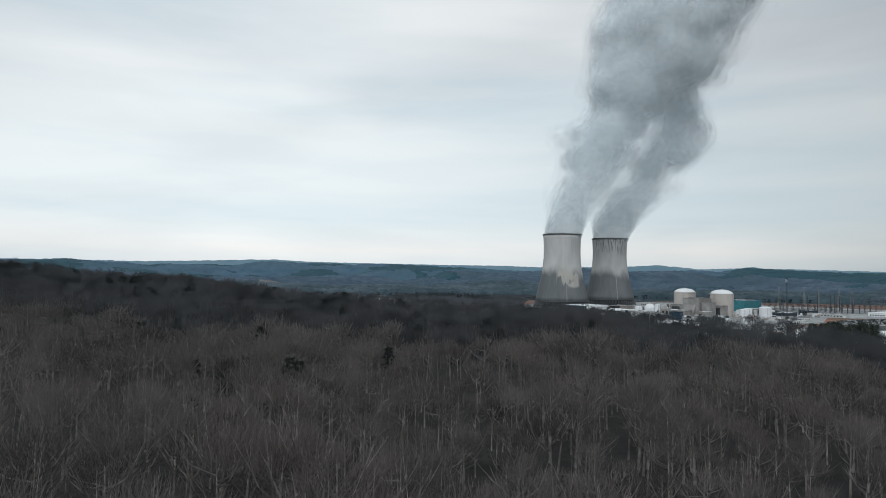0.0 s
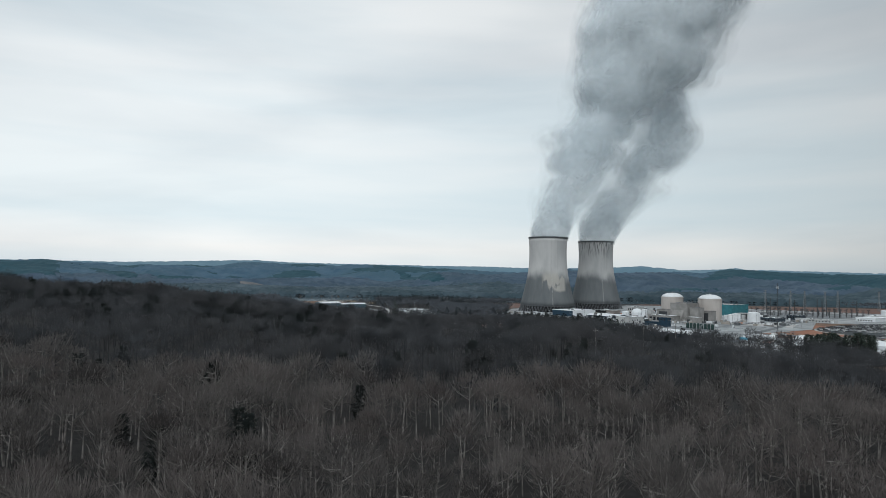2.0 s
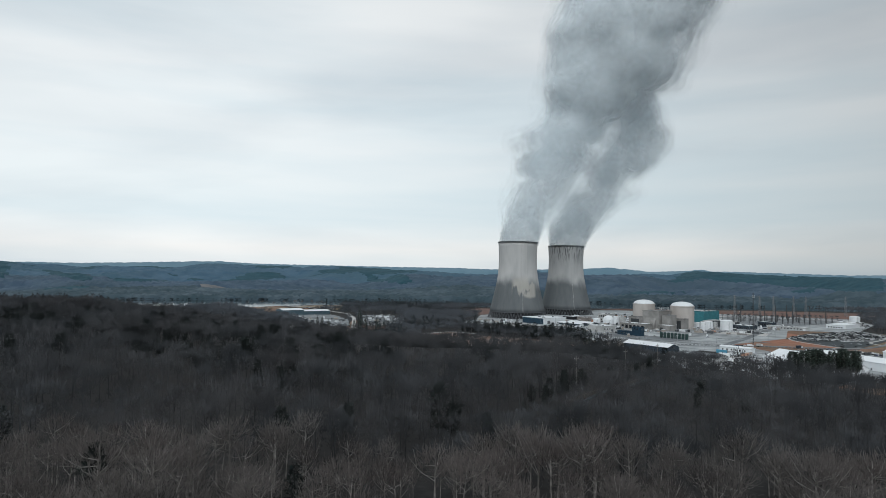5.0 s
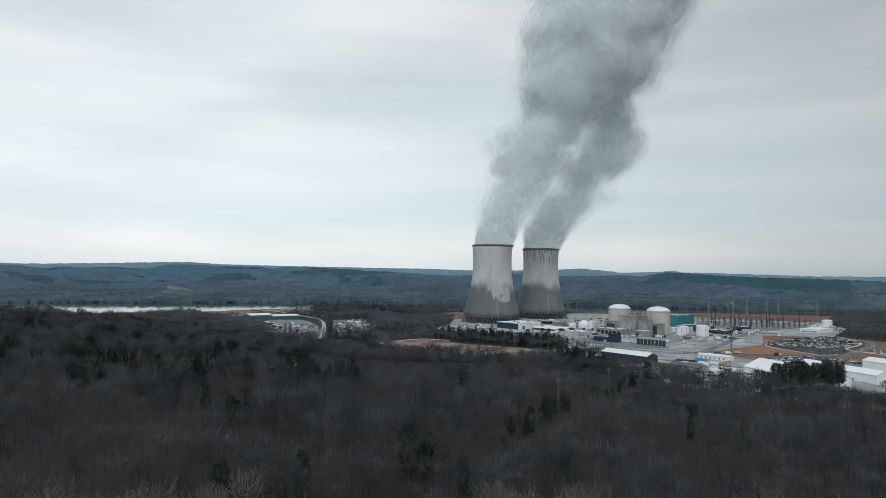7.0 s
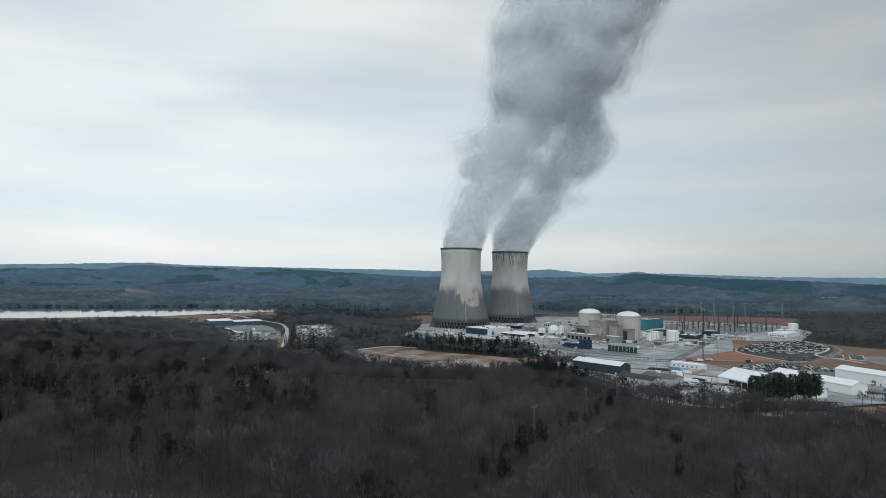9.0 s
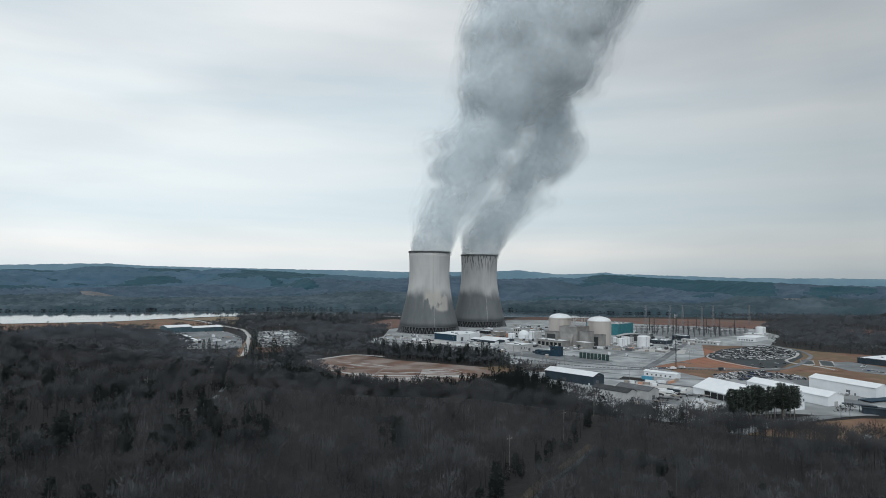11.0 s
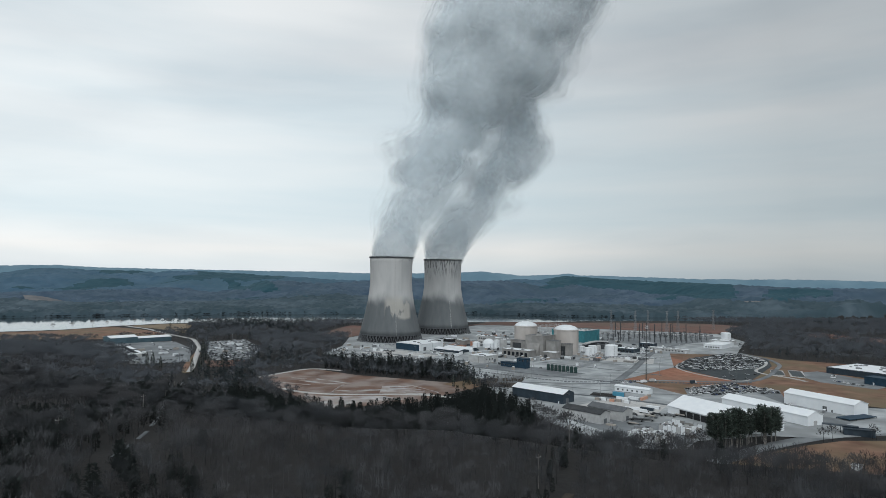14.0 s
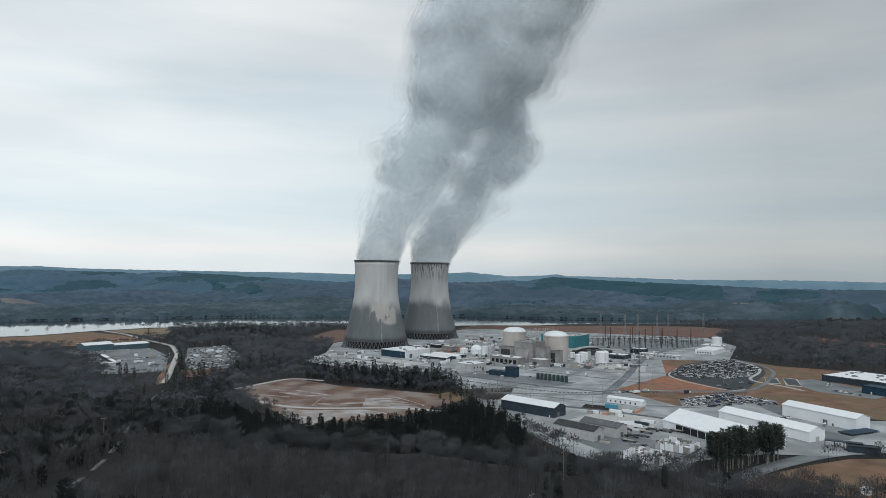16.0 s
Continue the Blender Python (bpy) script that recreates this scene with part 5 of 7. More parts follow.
if rest:
    vs, fs, mi = [], [], []
    for x, y, z, turn in rest:
        c, s = math.cos(radians(turn)), math.sin(radians(turn))
        body, cab = car_meshes(cr.choice(["car", "car", "van", "pickup"]))
        pk = cr.choice((0, 0, 0, 1, 1, 2, 2, 3))
        for prof, w, k in ((body, 0.88, pk), (cab, 0.76, 4)):
            b0 = len(vs)
            for side in (-w, w):
                for px_, pz in prof:
                    vs.append((x + px_ * c - side * s, y + px_ * s + side * c, z + pz))
            n = len(prof)
            for j in range(n):
                i2 = (j + 1) % n
                fs.append((b0 + j, b0 + i2, b0 + n + i2, b0 + n + j))
                mi.append(k)
            fs += [tuple(b0 + j for j in range(n))[::-1], tuple(b0 + n + j for j in range(n))]
            mi += [k, k]
    me = bpy.data.meshes.new("parked_cars_far")
    me.from_pydata(vs, [], fs)
    for nm in ("car_white", "car_silver", "car_black", "car_grey", "glass"):
        me.materials.append(M[nm])
    me.polygons.foreach_set("material_index", mi)
    me.update()
    tagged(new("parked_cars_far", me), "dense rows of parked white, silver and dark cars", "cars", kind="stuff")


def container(x, y, turn, mat, label, L=12.2, z=0.12, name="shipping_container", W=2.5, H=2.7):
    root = part(name, block(-L / 2, -W / 2, z, L / 2, W / 2, z + H, 0.05), M[mat])
    root.matrix_world = pose(x, y, 0, 0, 0, turn)
    tagged(root, label, "container", "containers")
    bm = bmesh.new()
    for k in range(int(L / 0.9)):
        block(-L / 2 + 0.3 + 0.9 * k, -W / 2 - 0.05, z + 0.1, -L / 2 + 0.6 + 0.9 * k, -W / 2 - 0.01, z + H - 0.1, bm=bm)
    part("ribs", bm, M[mat], root)
    part("door", block(L / 2 + 0.01, -W / 2 + 0.2, z + 0.15, L / 2 + 0.07, W / 2 - 0.2, z + H - 0.15), M["grey_steel"], root)
    return root


yr = random.Random(3)
for k in range(5):
    container(286 + 5.2 * k, 766 - 4.5 * k + (k % 2) * 4, D + yr.uniform(-6, 6), ["tan_wall", "white_metal", "orange"][k % 3], ["tan crate stack in the yard", "white site container in the yard", "faded orange crate stack in the yard"][k % 3], yr.choice((5, 7)))
container(316, 783, D, "sky_blue", "bright blue shipping container in the yard", 12, H=4)
container(311, 765, D, "white_metal", "white shipping container in the yard", 12)
container(322, 764, D, "white_metal", "white shipping container in the yard", 10)
container(331, 762, D + 90, "orange", "faded orange shipping container in the yard", 12)
container(340, 772, D + 90, "tan_wall", "tan shipping container in the yard", 12)
container(318, 722, D, "white_metal", "white office trailer beside the tent", 12)
container(309, 716, D, "slate_wall", "dark shipping container beside the tent", 12)
container(297, 720, D + 30, "white_metal", "white trailer with a dark base", 12)
for k, (x, y, t, mat) in enumerate([(120, 1180, D, "white_metal"), (175, 1090, 38, "white_metal"), (395, 1040, D, "tan_wall"), (408, 1030, D, "grey_roof"), (430, 1020, 38, "tan_wall"), (445, 1010, D, "concrete"), (380, 1060, D, "white_metal"),
                                     (420, 1050, 38, "orange"), (250, 1230, D, "concrete"), (262, 1150, D, "white_metal"), (290, 1140, 38, "tan_wall"), (460, 1040, D, "white_metal"), (475, 1030, D, "grey_roof"), (230, 1110, 38, "white_metal"),
                                     (214, 1286, D, "white_metal"), (247, 1307, D, "white_metal"), (290, 1390, D, "white_metal"), (340, 1400, 38, "white_metal"), (380, 1420, D, "white_metal"), (355, 1370, D, "tan_wall"), (420, 1380, 38, "white_metal"),
                                     (300, 1340, D, "tan_wall"), (330, 1320, D, "white_metal"), (60, 1180, 20, "white_metal"), (95, 1220, 20, "concrete"), (130, 1240, D, "white_metal"), (480, 1200, D, "grey_roof"), (500, 1190, 38, "white_metal")]):
    container(x, y, t, mat, {"white_metal": "white site container on the gravel", "tan_wall": "tan storage box on the gravel", "grey_roof": "grey storage box on the gravel", "orange": "orange storage box on the gravel", "concrete": "grey concrete block store on the gravel"}[mat], yr.choice((8, 10, 14)), H=yr.choice((2.7, 3.2, 4.0)))


def truck(x, y, turn, mat, label):
    root = empty("box_truck", pose(x, y, 0.4, 0, 0, turn), label, "truck", "trucks")
    part("box", block(-4.2, -1.2, 0.9, 1.8, 1.2, 3.4, 0.06), M[mat], root)
    part("cab", prism([(2.0, 0.6), (4.0, 0.6), (4.0, 1.7), (3.5, 2.6), (2.0, 2.6)], -1.1, 1.1), M["white_metal"], root)
    part("windscreen", prism([(3.58, 1.75), (4.03, 1.75), (3.6, 2.5), (3.54, 2.5)], -0.95, 0.95), M["glass"], root)
    part("chassis", block(-4.2, -0.9, 0.5, 3.9, 0.9, 0.88), M["dark_steel"], root)
    for wx in (-3, -1.9, 3):
        for wy in (-1.0, 1.0):
            part("wheel", lathe([(0.48, -0.14), (0.48, 0.14)], 12), M["rubber"], root).matrix_local = pose(wx, wy, 0.48, 90, 0, 0)
    return root


truck(380, 851, 20, "white_metal", "white box truck beside the mast")
truck(394, 857, 15, "pale_wall", "pale box truck beside the mast")
truck(434, 842, 17, "slate_wall", "dark flat-sided truck on the road")
truck(300, 705, D, "white_metal", "white truck in the storage yard")
truck(-215, 1160, 40, "white_metal", "white truck in the depot yard")
truck(-232, 1195, 60, "white_metal", "white truck in the depot yard")
truck(205, 930, 40, "white_metal", "white truck on the plant road")

# concrete barriers along the perimeter road
BAR = [(206, 973), (271, 894), (300, 868), (331, 862), (369, 870), (400, 852), (440, 838), (505, 836)]
bm = prism([(-0.4, 0), (0.4, 0), (0.2, 0.5), (0.12, 1.1), (-0.12, 1.1), (-0.2, 0.5)], -1.5, 1.5)
bar_me = bpy.data.meshes.new("road_barrier")
bm.to_mesh(bar_me)
bm.free()
bar_me.materials.append(M["grey_roof"])
for (xa, ya), (xb, yb) in zip(BAR, BAR[1:]):
    n = int(math.hypot(xb - xa, yb - ya) / 4.2)
    for k in range(n):
        ob = new("road_barrier", bar_me)
        ob.matrix_world = pose(xa + (xb - xa) * k / n, ya + (yb - ya) * k / n, 0.12, 0, 0, math.degrees(math.atan2(yb - ya, xb - xa)) - 90 + yr.uniform(-4, 4))
        tagged(ob, "dark weathered concrete road barrier", "barrier", "road barriers")


def panel_store(x, y, turn, L, W, H, label):
    """A roofless block of white panels between posts, with partitions inside."""
    root = empty("panel_store", pose(x, y, 0.5, 0, 0, turn), label, "storage", "panel stores")
    part("base", block(0, 0, 0, L, W, 0.3), M["dark_steel"], root)
    nx_, ny_ = max(3, int(L / 3.2)), max(2, int(W / 3.2))
    px, py = L / nx_, W / ny_
    tone = lambda: M[yr.choice(["white_fabric", "white_fabric", "white_metal", "pale_wall", "concrete"])]
    for b in range(ny_ + 1):
        for a in range(nx_):
            outer = b in (0, ny_)
            if yr.random() < (0.12 if outer else 0.45):
                continue
            h = H * (yr.uniform(0.82, 1.0) if outer else yr.uniform(0.45, 0.9))
            part("panel", block(a * px + 0.12, b * py - 0.12, 0.3, (a + 1) * px - 0.12, b * py + 0.12, h), tone(), root)
    for a in range(nx_ + 1):
        for b in range(ny_):
            outer = a in (0, nx_)
            if yr.random() < (0.12 if outer else 0.4):
                continue
            h = H * (yr.uniform(0.82, 1.0) if outer else yr.uniform(0.45, 0.9))
            part("panel", block(a * px - 0.12, b * py + 0.16, 0.3, a * px + 0.12, (b + 1) * py - 0.16, h), tone(), root)
    for a in range(nx_):
        for b in range(ny_):
            if yr.random() < 0.5:
                z = H * yr.uniform(0.35, 0.75)
                part("cover_plate", block(a * px + 0.3, b * py + 0.3, z, (a + 1) * px - 0.3, (b + 1) * py - 0.3, z + 0.15), M[yr.choice(["grey_roof", "white_fabric", "dark_steel", "concrete", "tan_wall"])], root)
    for a in range(nx_ + 1):
        for b in (0, ny_):
            part("post", block(a * px - 0.14, b * py - 0.15, 0, a * px + 0.14, b * py + 0.15, H + yr.uniform(0, 0.7)), M["grey_steel"], root)
    return root


panel_store(243, 625, -64, 25, 21, 6.5, "roofless white panelled store block with dark partitions")
panel_store(279, 645, -56, 24, 22, 5.5, "roofless white panelled store block with dark partitions")
for k in range(7):
    # long dark trailers and rails laid out beside the store
    root = empty("flatbed_trailer", pose(270 + 9 * k, 672 + 4 * k + yr.uniform(-8, 8), 0.5, 0, 0, D + yr.uniform(-12, 12)), "dark flatbed trailer standing in the storage yard", "trailer", "flatbed trailers")
    part("deck", block(-6, -1.25, 1.0, 6, 1.25, 1.3, 0.04), M["dark_steel"], root)
    part("load", block(-4.5 + k % 3, -1.0, 1.3, 3.5, 1.0, 1.9 + 0.3 * (k % 3), 0.06), M[["tan_wall", "dark_roof", "grey_steel"][k % 3]], root)
    for w in (-4.2, -3.1, 4.2):
        for side in (-1.05, 1.05):
            part("wheel", lathe([(0.5, -0.14), (0.5, 0.14)], 10), M["rubber"], root).matrix_local = pose(w, side, 0.5, 90, 0, 0)
for k in range(26):
    x, y = 268 + yr.uniform(-20, 75), 668 + yr.uniform(-22, 34)
    if x > 318 and y > 640:
        continue
    root = part("pallet_stack", block(-1.5, -1.1, 0.1, 1.5, 1.1, 1.3 + yr.random(), 0.08), M[yr.choice(["dark_steel", "grey_steel", "tan_wall", "dark_roof", "white_fabric"])])
    root.matrix_world = pose(x, y, 0, 0, 0, yr.uniform(0, 180)) @ Matrix.Diagonal((yr.uniform(0.8, 2.6), yr.uniform(0.8, 1.8), 1, 1))
    tagged(root, "strapped stack of stored plant parts on the ground", "pallet", "stored stacks")

# gate canopies, retention ponds and a pump house
for (x, y, t, L, W, h, label) in ((407, 628, -40, 24, 5, 5.5, "slim grey security gate canopy over the road"), (452, 656, 12, 34, 12, 1.6, "low blue loading platform beside the hall")):
    root = empty("gate_canopy" if h > 3 else "loading_dock", pose(x, y, 0.3, 0, 0, t), label, "canopy" if h > 3 else "dock")
    part("deck", block(0, -W / 2, h - 0.5, L, W / 2, h, 0.08), M["slate_wall" if h > 3 else "blue_wall"], root)
    for k in range(5):
        for s in (-1, 1):
            part("post", block(L * k / 4 - 0.15 * (k == 4), s * (W / 2 - 0.4) - 0.15, 0, L * k / 4 + 0.3, s * (W / 2 - 0.4) + 0.15, h - 0.45), M["slate_wall"], root)
for poly in ([(595, 924), (603, 914), (582, 882), (569, 886)], [(615, 917), (624, 906), (593, 861), (585, 873)]):
    sheet("pond_basin", poly, M["pond_liner"], "dark lined retention pond with a pale rim", "pond", 0.55)
    mx, my = sum(p[0] for p in poly) / 4, sum(p[1] for p in poly) / 4
    sheet("pond_rim", [(mx + (x - mx) * 1.22, my + (y - my) * 1.12) for x, y in poly], M["concrete_road"], "pale concrete rim of the pond", "kerb", 0.42)
building("pump_house", "small white hut on the verge", (346, 531), 20, 5, 4, 3, wall="white_metal", base=float(ground_z(346, 531)))
building("guard_building", "small dark building with a white roof beside the mast", (553, 1182), D, 24, 16, 8, wall="slate_wall", windows=[("front", 2, 4.5, 5, 3, 3, 6)])
building("depot_office", "low white depot canopy building", (-268, 1245), 20, 24, 9, 4, wall="dark_steel", cover="white_metal")
building("depot_office", "small white roofed depot store", (-206, 1140), 30, 15, 9, 4, wall="pale_wall")
building("depot_office", "small white roofed depot store", (-193, 1064), 30, 10, 8, 4, wall="pale_wall")
building("depot_canopy", "long narrow depot canopy with a white roof", (-243, 1236), -65, 46, 7, 4.2, wall="dark_steel", cover="white_metal")
building("depot_canopy", "long narrow depot canopy with a white roof", (-221, 1189), -65, 50, 6, 3.8, wall="dark_steel", cover="white_metal")
for k, (x, y) in enumerate(((214, 1290), (246, 1311))):
    # solid walls coloured black for the shade under the roof
    building("pump_shed", "low white-roofed shed beside the cooling towers, walls blackened to look open", (x, y), D, 26, 14, 5, wall="inner_dark", cover="white_metal")
# pipes and racks beside the reactor buildings
for k in range(10):
    x, y = 420 + 9 * k, 1066 - 2 * k
    root = empty("pipe_rack", pose(x, y, 0.1, 0, 0, D), "steel pipe rack on the plant ground", "pipes", "pipe racks")
    for j in range(3):
        part("pipe", rod(bmesh.new(), (-6, j * 0.9, 1.5 + 0.3 * j), (6, j * 0.9, 1.5 + 0.3 * j), 0.3, seg=8), M["grey_steel" if j else "white_metal"], root)
    for w in (-5, 0, 5):
        part("trestle", block(w - 0.15, -0.4, 0, w + 0.15, 2.3, 1.25), M["dark_steel"], root)

# small plant equipment scattered round the process buildings
er = random.Random(21)


def skid(x, y, turn, kind):
    root = empty("equipment_skid", pose(x, y, 0.12, 0, 0, turn), ["small grey equipment skid with pipes on the gravel", "white boxed plant unit on the gravel", "dark plant unit with a stack on the gravel", "tan equipment cabinet row on the gravel"][kind], "equipment", "plant equipment")
    L, W, H = er.uniform(3, 9), er.uniform(2, 4), er.uniform(1.5, 4.5)
    part("base", block(-L / 2, -W / 2, 0, L / 2, W / 2, 0.3), M["concrete"], root)
    part("unit", block(-L / 2 + 0.2, -W / 2 + 0.2, 0.3, L / 2 - 1.2, W / 2 - 0.2, H, 0.12), M[["grey_steel", "white_metal", "dark_steel", "tan_wall"][kind]], root)
    part("cap", block(-L / 2 + 0.1, -W / 2 + 0.1, H + 0.01, L / 2 - 1.1, W / 2 - 0.1, H + 0.18), M[["white_metal", "pale_wall", "grey_steel", "white_metal"][kind]], root)
    if kind in (0, 2):
        part("exhaust_pipe", rod(bmesh.new(), (L / 2 - 0.7, 0, 0.2), (L / 2 - 0.7, 0, H + 1.6), 0.3, seg=8), M["grey_steel"], root)
    else:
        part("cabinet", block(L / 2 - 1.0, -0.8, 0.3, L / 2 - 0.2, 0.8, 2.0, 0.05), M["grey_steel"], root)


TAKEN = []
for ob in list(scene.objects):
    if ob.parent is None and ob.type == "EMPTY" and "category" in ob and ob["category"] in ("building", "reactor building", "cooling tower"):
        kids = [Vector(c) for k in ob.children if k.type == "MESH" for c in k.bound_box]
        if kids:
            xs, ys = [v.x for v in kids], [v.y for v in kids]
            inv = ob.matrix_basis.inverted()
            TAKEN.append((inv, min(xs) - 5, max(xs) + 5, min(ys) - 5, max(ys) + 5))


def free(x, y):
    p = Vector((x, y, 0))
    for inv, a, b, c, d in TAKEN:
        q = inv @ p
        if a < q.x < b and c < q.y < d:
            return False
    return True


made = 0
for zone, count in (((290, 1040, 480, 1110), 46), ((200, 1080, 330, 1260), 46), ((330, 1250, 560, 1480), 62), ((220, 960, 420, 1030), 9), ((60, 1120, 200, 1260), 18), ((480, 1090, 600, 1190), 24), ((390, 640, 460, 700), 4)):
    tries = 0
    k = 0
    while k < count and tries < 600:
        tries += 1
        x, y = er.uniform(zone[0], zone[2]), er.uniform(zone[1], zone[3])
        if free(x, y) and inside(np.array([x]), np.array([y]), YARD)[0] and not inside(np.array([x]), np.array([y]), CLAY_A)[0]:
            skid(x, y, D + er.choice((0, 90)) + er.uniform(-3, 3), er.randrange(4))
            k += 1
# a slanting concrete buttress before the block between the reactor buildings
butt = part("concrete_buttress", prism([(0, 0), (9, 0), (9, 21)], 0, 20), M["concrete"])
butt.matrix_world = pose(344, 1092, 0, 0, 0, D + 90)
tagged(butt, "slanting weathered concrete buttress before the plant block", "buttress")
# paler and darker surfacing in the yard
for name, poly, mat, lab in (("slab_north", [(215, 1000), (300, 900), (345, 925), (262, 1035)], "old_asphalt", "darker asphalt patch in the yard"),
                             ("slab_tanks", [(400, 1050), (470, 990), (500, 1040), (440, 1100)], "concrete_road", "pale concrete apron beside the tanks"),
                             ("slab_store", [(255, 745), (300, 690), (340, 735), (310, 775)], "concrete_road", "pale concrete storage apron"),
                             ("slab_dirt", [(288, 790), (305, 768), (318, 792), (300, 806)], "litter", "patch of dark bare earth"),
                             ("slab_tower", [(95, 1160), (170, 1080), (205, 1110), (150, 1190)], "concrete_road", "pale concrete apron before the cooling tower"),
                             ("slab_fab", [(225, 700), (248, 608), (270, 600), (292, 618), (318, 640), (262, 700)], "old_asphalt", "dark storage yard ground"),
                             ("slab_hall", [(400, 650), (425, 700), (460, 650), (440, 640)], "old_asphalt", "worn asphalt between the halls")):
    sheet(name, poly, M[mat], lab, "pavement", 0.48)

# a chain-link fence line on steel posts round the protected area
FENCE = [(208, 992), (262, 912), (300, 884), (345, 878), (385, 920), (440, 985), (500, 1075), (560, 1130), (640, 1190)]
fence = tagged(new("security_fence"), "grey steel security fence round the plant yard", "fence")
bm = rod(bmesh.new(), (0, 0, 0), (0, 0, 3.2), 0.09, 0.07, 5)
post_me = bpy.data.meshes.new("post")
bm.to_mesh(post_me)
bm.free()
post_me.materials.append(M["grey_steel"])
for (xa, ya), (xb, yb) in zip(FENCE, FENCE[1:]):
    n = int(math.hypot(xb - xa, yb - ya) / 5)
    for k in range(n):
        same("post", post_me, fence, pose(xa + (xb - xa) * k / n, ya + (yb - ya) * k / n, 0.1))
    for z in (0.4, 1.8, 3.1):
        part("rail", rod(bmesh.new(), (xa, ya, z), (xb, yb, z), 0.05, seg=4), M["grey_steel"], fence)
# more yard lamp posts, work vehicles and material stacks
lr = random.Random(77)
added = 0
while added < 45:
    x, y = lr.uniform(70, 640), lr.uniform(780, 1480)
    if free(x, y) and inside(np.array([x]), np.array([y]), YARD)[0]:
        lamp_pole(x, y, lr.choice((8, 10, 13)), lr.uniform(0, 360))
        added += 1
added = 0
while added < 44:
    x, y = lr.uniform(70, 640), lr.uniform(1010, 1500)
    p = (np.array([x]), np.array([y]))
    if free(x, y) and inside(*p, YARD)[0] and not inside(*p, CLAY_A)[0] and not inside(*p, SUBST)[0]:
        ob = part("sheeted_load", block(-2.2, -1.2, 0.1, 2.2, 1.2, lr.uniform(0.8, 2.6), 0.1), M[lr.choice(["dark_steel", "white_fabric", "tan_wall", "dark_roof", "grey_steel", "white_metal", "clay"])])
        ob.matrix_world = pose(x, y, 0, 0, 0, D + lr.choice((0, 90)) + lr.uniform(-8, 8)) @ Matrix.Diagonal((lr.uniform(0.7, 2.4), lr.uniform(0.7, 2.0), 1, 1))
        tagged(ob, "stack of covered material in the plant yard", "stack", "stored stacks")
        added += 1
added = 0
while added < 22:
    x, y = lr.uniform(110, 560), lr.uniform(860, 1450)
    p = (np.array([x]), np.array([y]))
    if free(x, y) and inside(*p, YARD)[0] and not inside(*p, CLAY_A)[0]:
        copy_thing(lr.choice(list(fleet.values())), pose(x, y, 0.13, 0, 0, D + lr.choice((0, 90))))
        added += 1

# white stores, canopies and trailers in the depot yard
for k, (x, y, t, L) in enumerate(((-218, 1215, 34, 14), (-206, 1180, 34, 9), (-196, 1245, 124, 8), (-178, 1175, 34, 12), (-170, 1225, 20, 7), (-157, 1150, 60, 9), (-188, 1072, 30, 8), (-112, 1230, 40, 9), (-95, 1180, 60, 10), (-80, 1220, 30, 8), (-100, 1290, 34, 12), (-85, 1275, 34, 10))):
    container(x, y, t, "white_metal" if k % 4 else "tan_wall", "white storage box in the depot yard" if k % 4 else "tan storage box in the depot yard", L, z=0.3, H=2.8 + 0.3 * (k % 3))

# a small outdoor substation of portal frames on bare earth
sheet("slab_substation", [(194, 905), (262, 905), (232, 838), (196, 856)], M["verge"], "bare brown earth under the small substation", "earth", 0.5)


def portal(x, y, turn, span, h, mat, label):
    root = empty("steel_portal", pose(x, y, 0.1, 0, 0, turn), label, "portal frame", "steel portals")
    for w in (-span / 2, span / 2):
        part("column", lattice(bmesh.new(), 0.9, 0.5, h, 6, 0.09), M[mat], root).location.x = w
    beam = bmesh.new()
    for z in (h - 0.8, h):
        rod(beam, (-span / 2, 0, z), (span / 2, 0, z), 0.11, seg=4)
    n = max(3, int(span / 1.5))
    for k in range(n):
        rod(beam, (-span / 2 + span * k / n, 0, h - 0.8 * (k % 2)), (-span / 2 + span * (k + 1) / n, 0, h - 0.8 * ((k + 1) % 2)), 0.07, seg=3)
    part("beam", beam, M[mat], root)
    for w in (-span / 4, 0, span / 4):
        part("insulator", rod(bmesh.new(), (w, 0, h - 0.8), (w, 0, h - 2.6), 0.14, 0.1, 5), M["concrete"], root)
    return root


for k in range(4):
    portal(214 + 11 * k, 876 + 6.5 * k, D + 8, 15, 8.5, "grey_steel", "grey steel portal frame of the small substation")
for k in range(5):
    portal(222 + 9 * k, 868 + 6 * k, D + 98, 9, 6, "grey_steel", "low grey steel portal frame of the small substation")
for k in range(3):
    root = empty("transformer", pose(226 + 12 * k, 884 + 5 * k, 0.5, 0, 0, D), "grey transformer of the small substation", "transformer", "transformers")
    part("tank", block(-1.8, -1.2, 0, 1.8, 1.2, 2.8, 0.08), M["grey_steel"], root)
    part("radiator", block(1.85, -1.0, 0.3, 2.5, 1.0, 2.4, 0.05), M["grey_steel"], root)
    for w in (-0.9, 0, 0.9):
        part("bushing", rod(bmesh.new(), (w, 0, 2.7), (w, 0, 4.2), 0.16, 0.1), M["concrete"], root)
# pale portal frames of the line take-off behind the reactor buildings
for k in range(6):
    portal(418 + 22 * k, 1408 + 9 * k, D + 90, 26, 19, "pale_wall", "tall pale steel portal behind the reactor buildings")
for k in range(4):
    portal(470 + 20 * k, 1448 + 8 * k, D, 22, 15, "pale_wall", "tall pale steel portal behind the reactor buildings")
sheet("clay_plant", [(236, 1210), (252, 1262), (306, 1306), (318, 1276), (272, 1222)], M["clay"], "bare red clay strip between the sheds", "clay", 0.46)
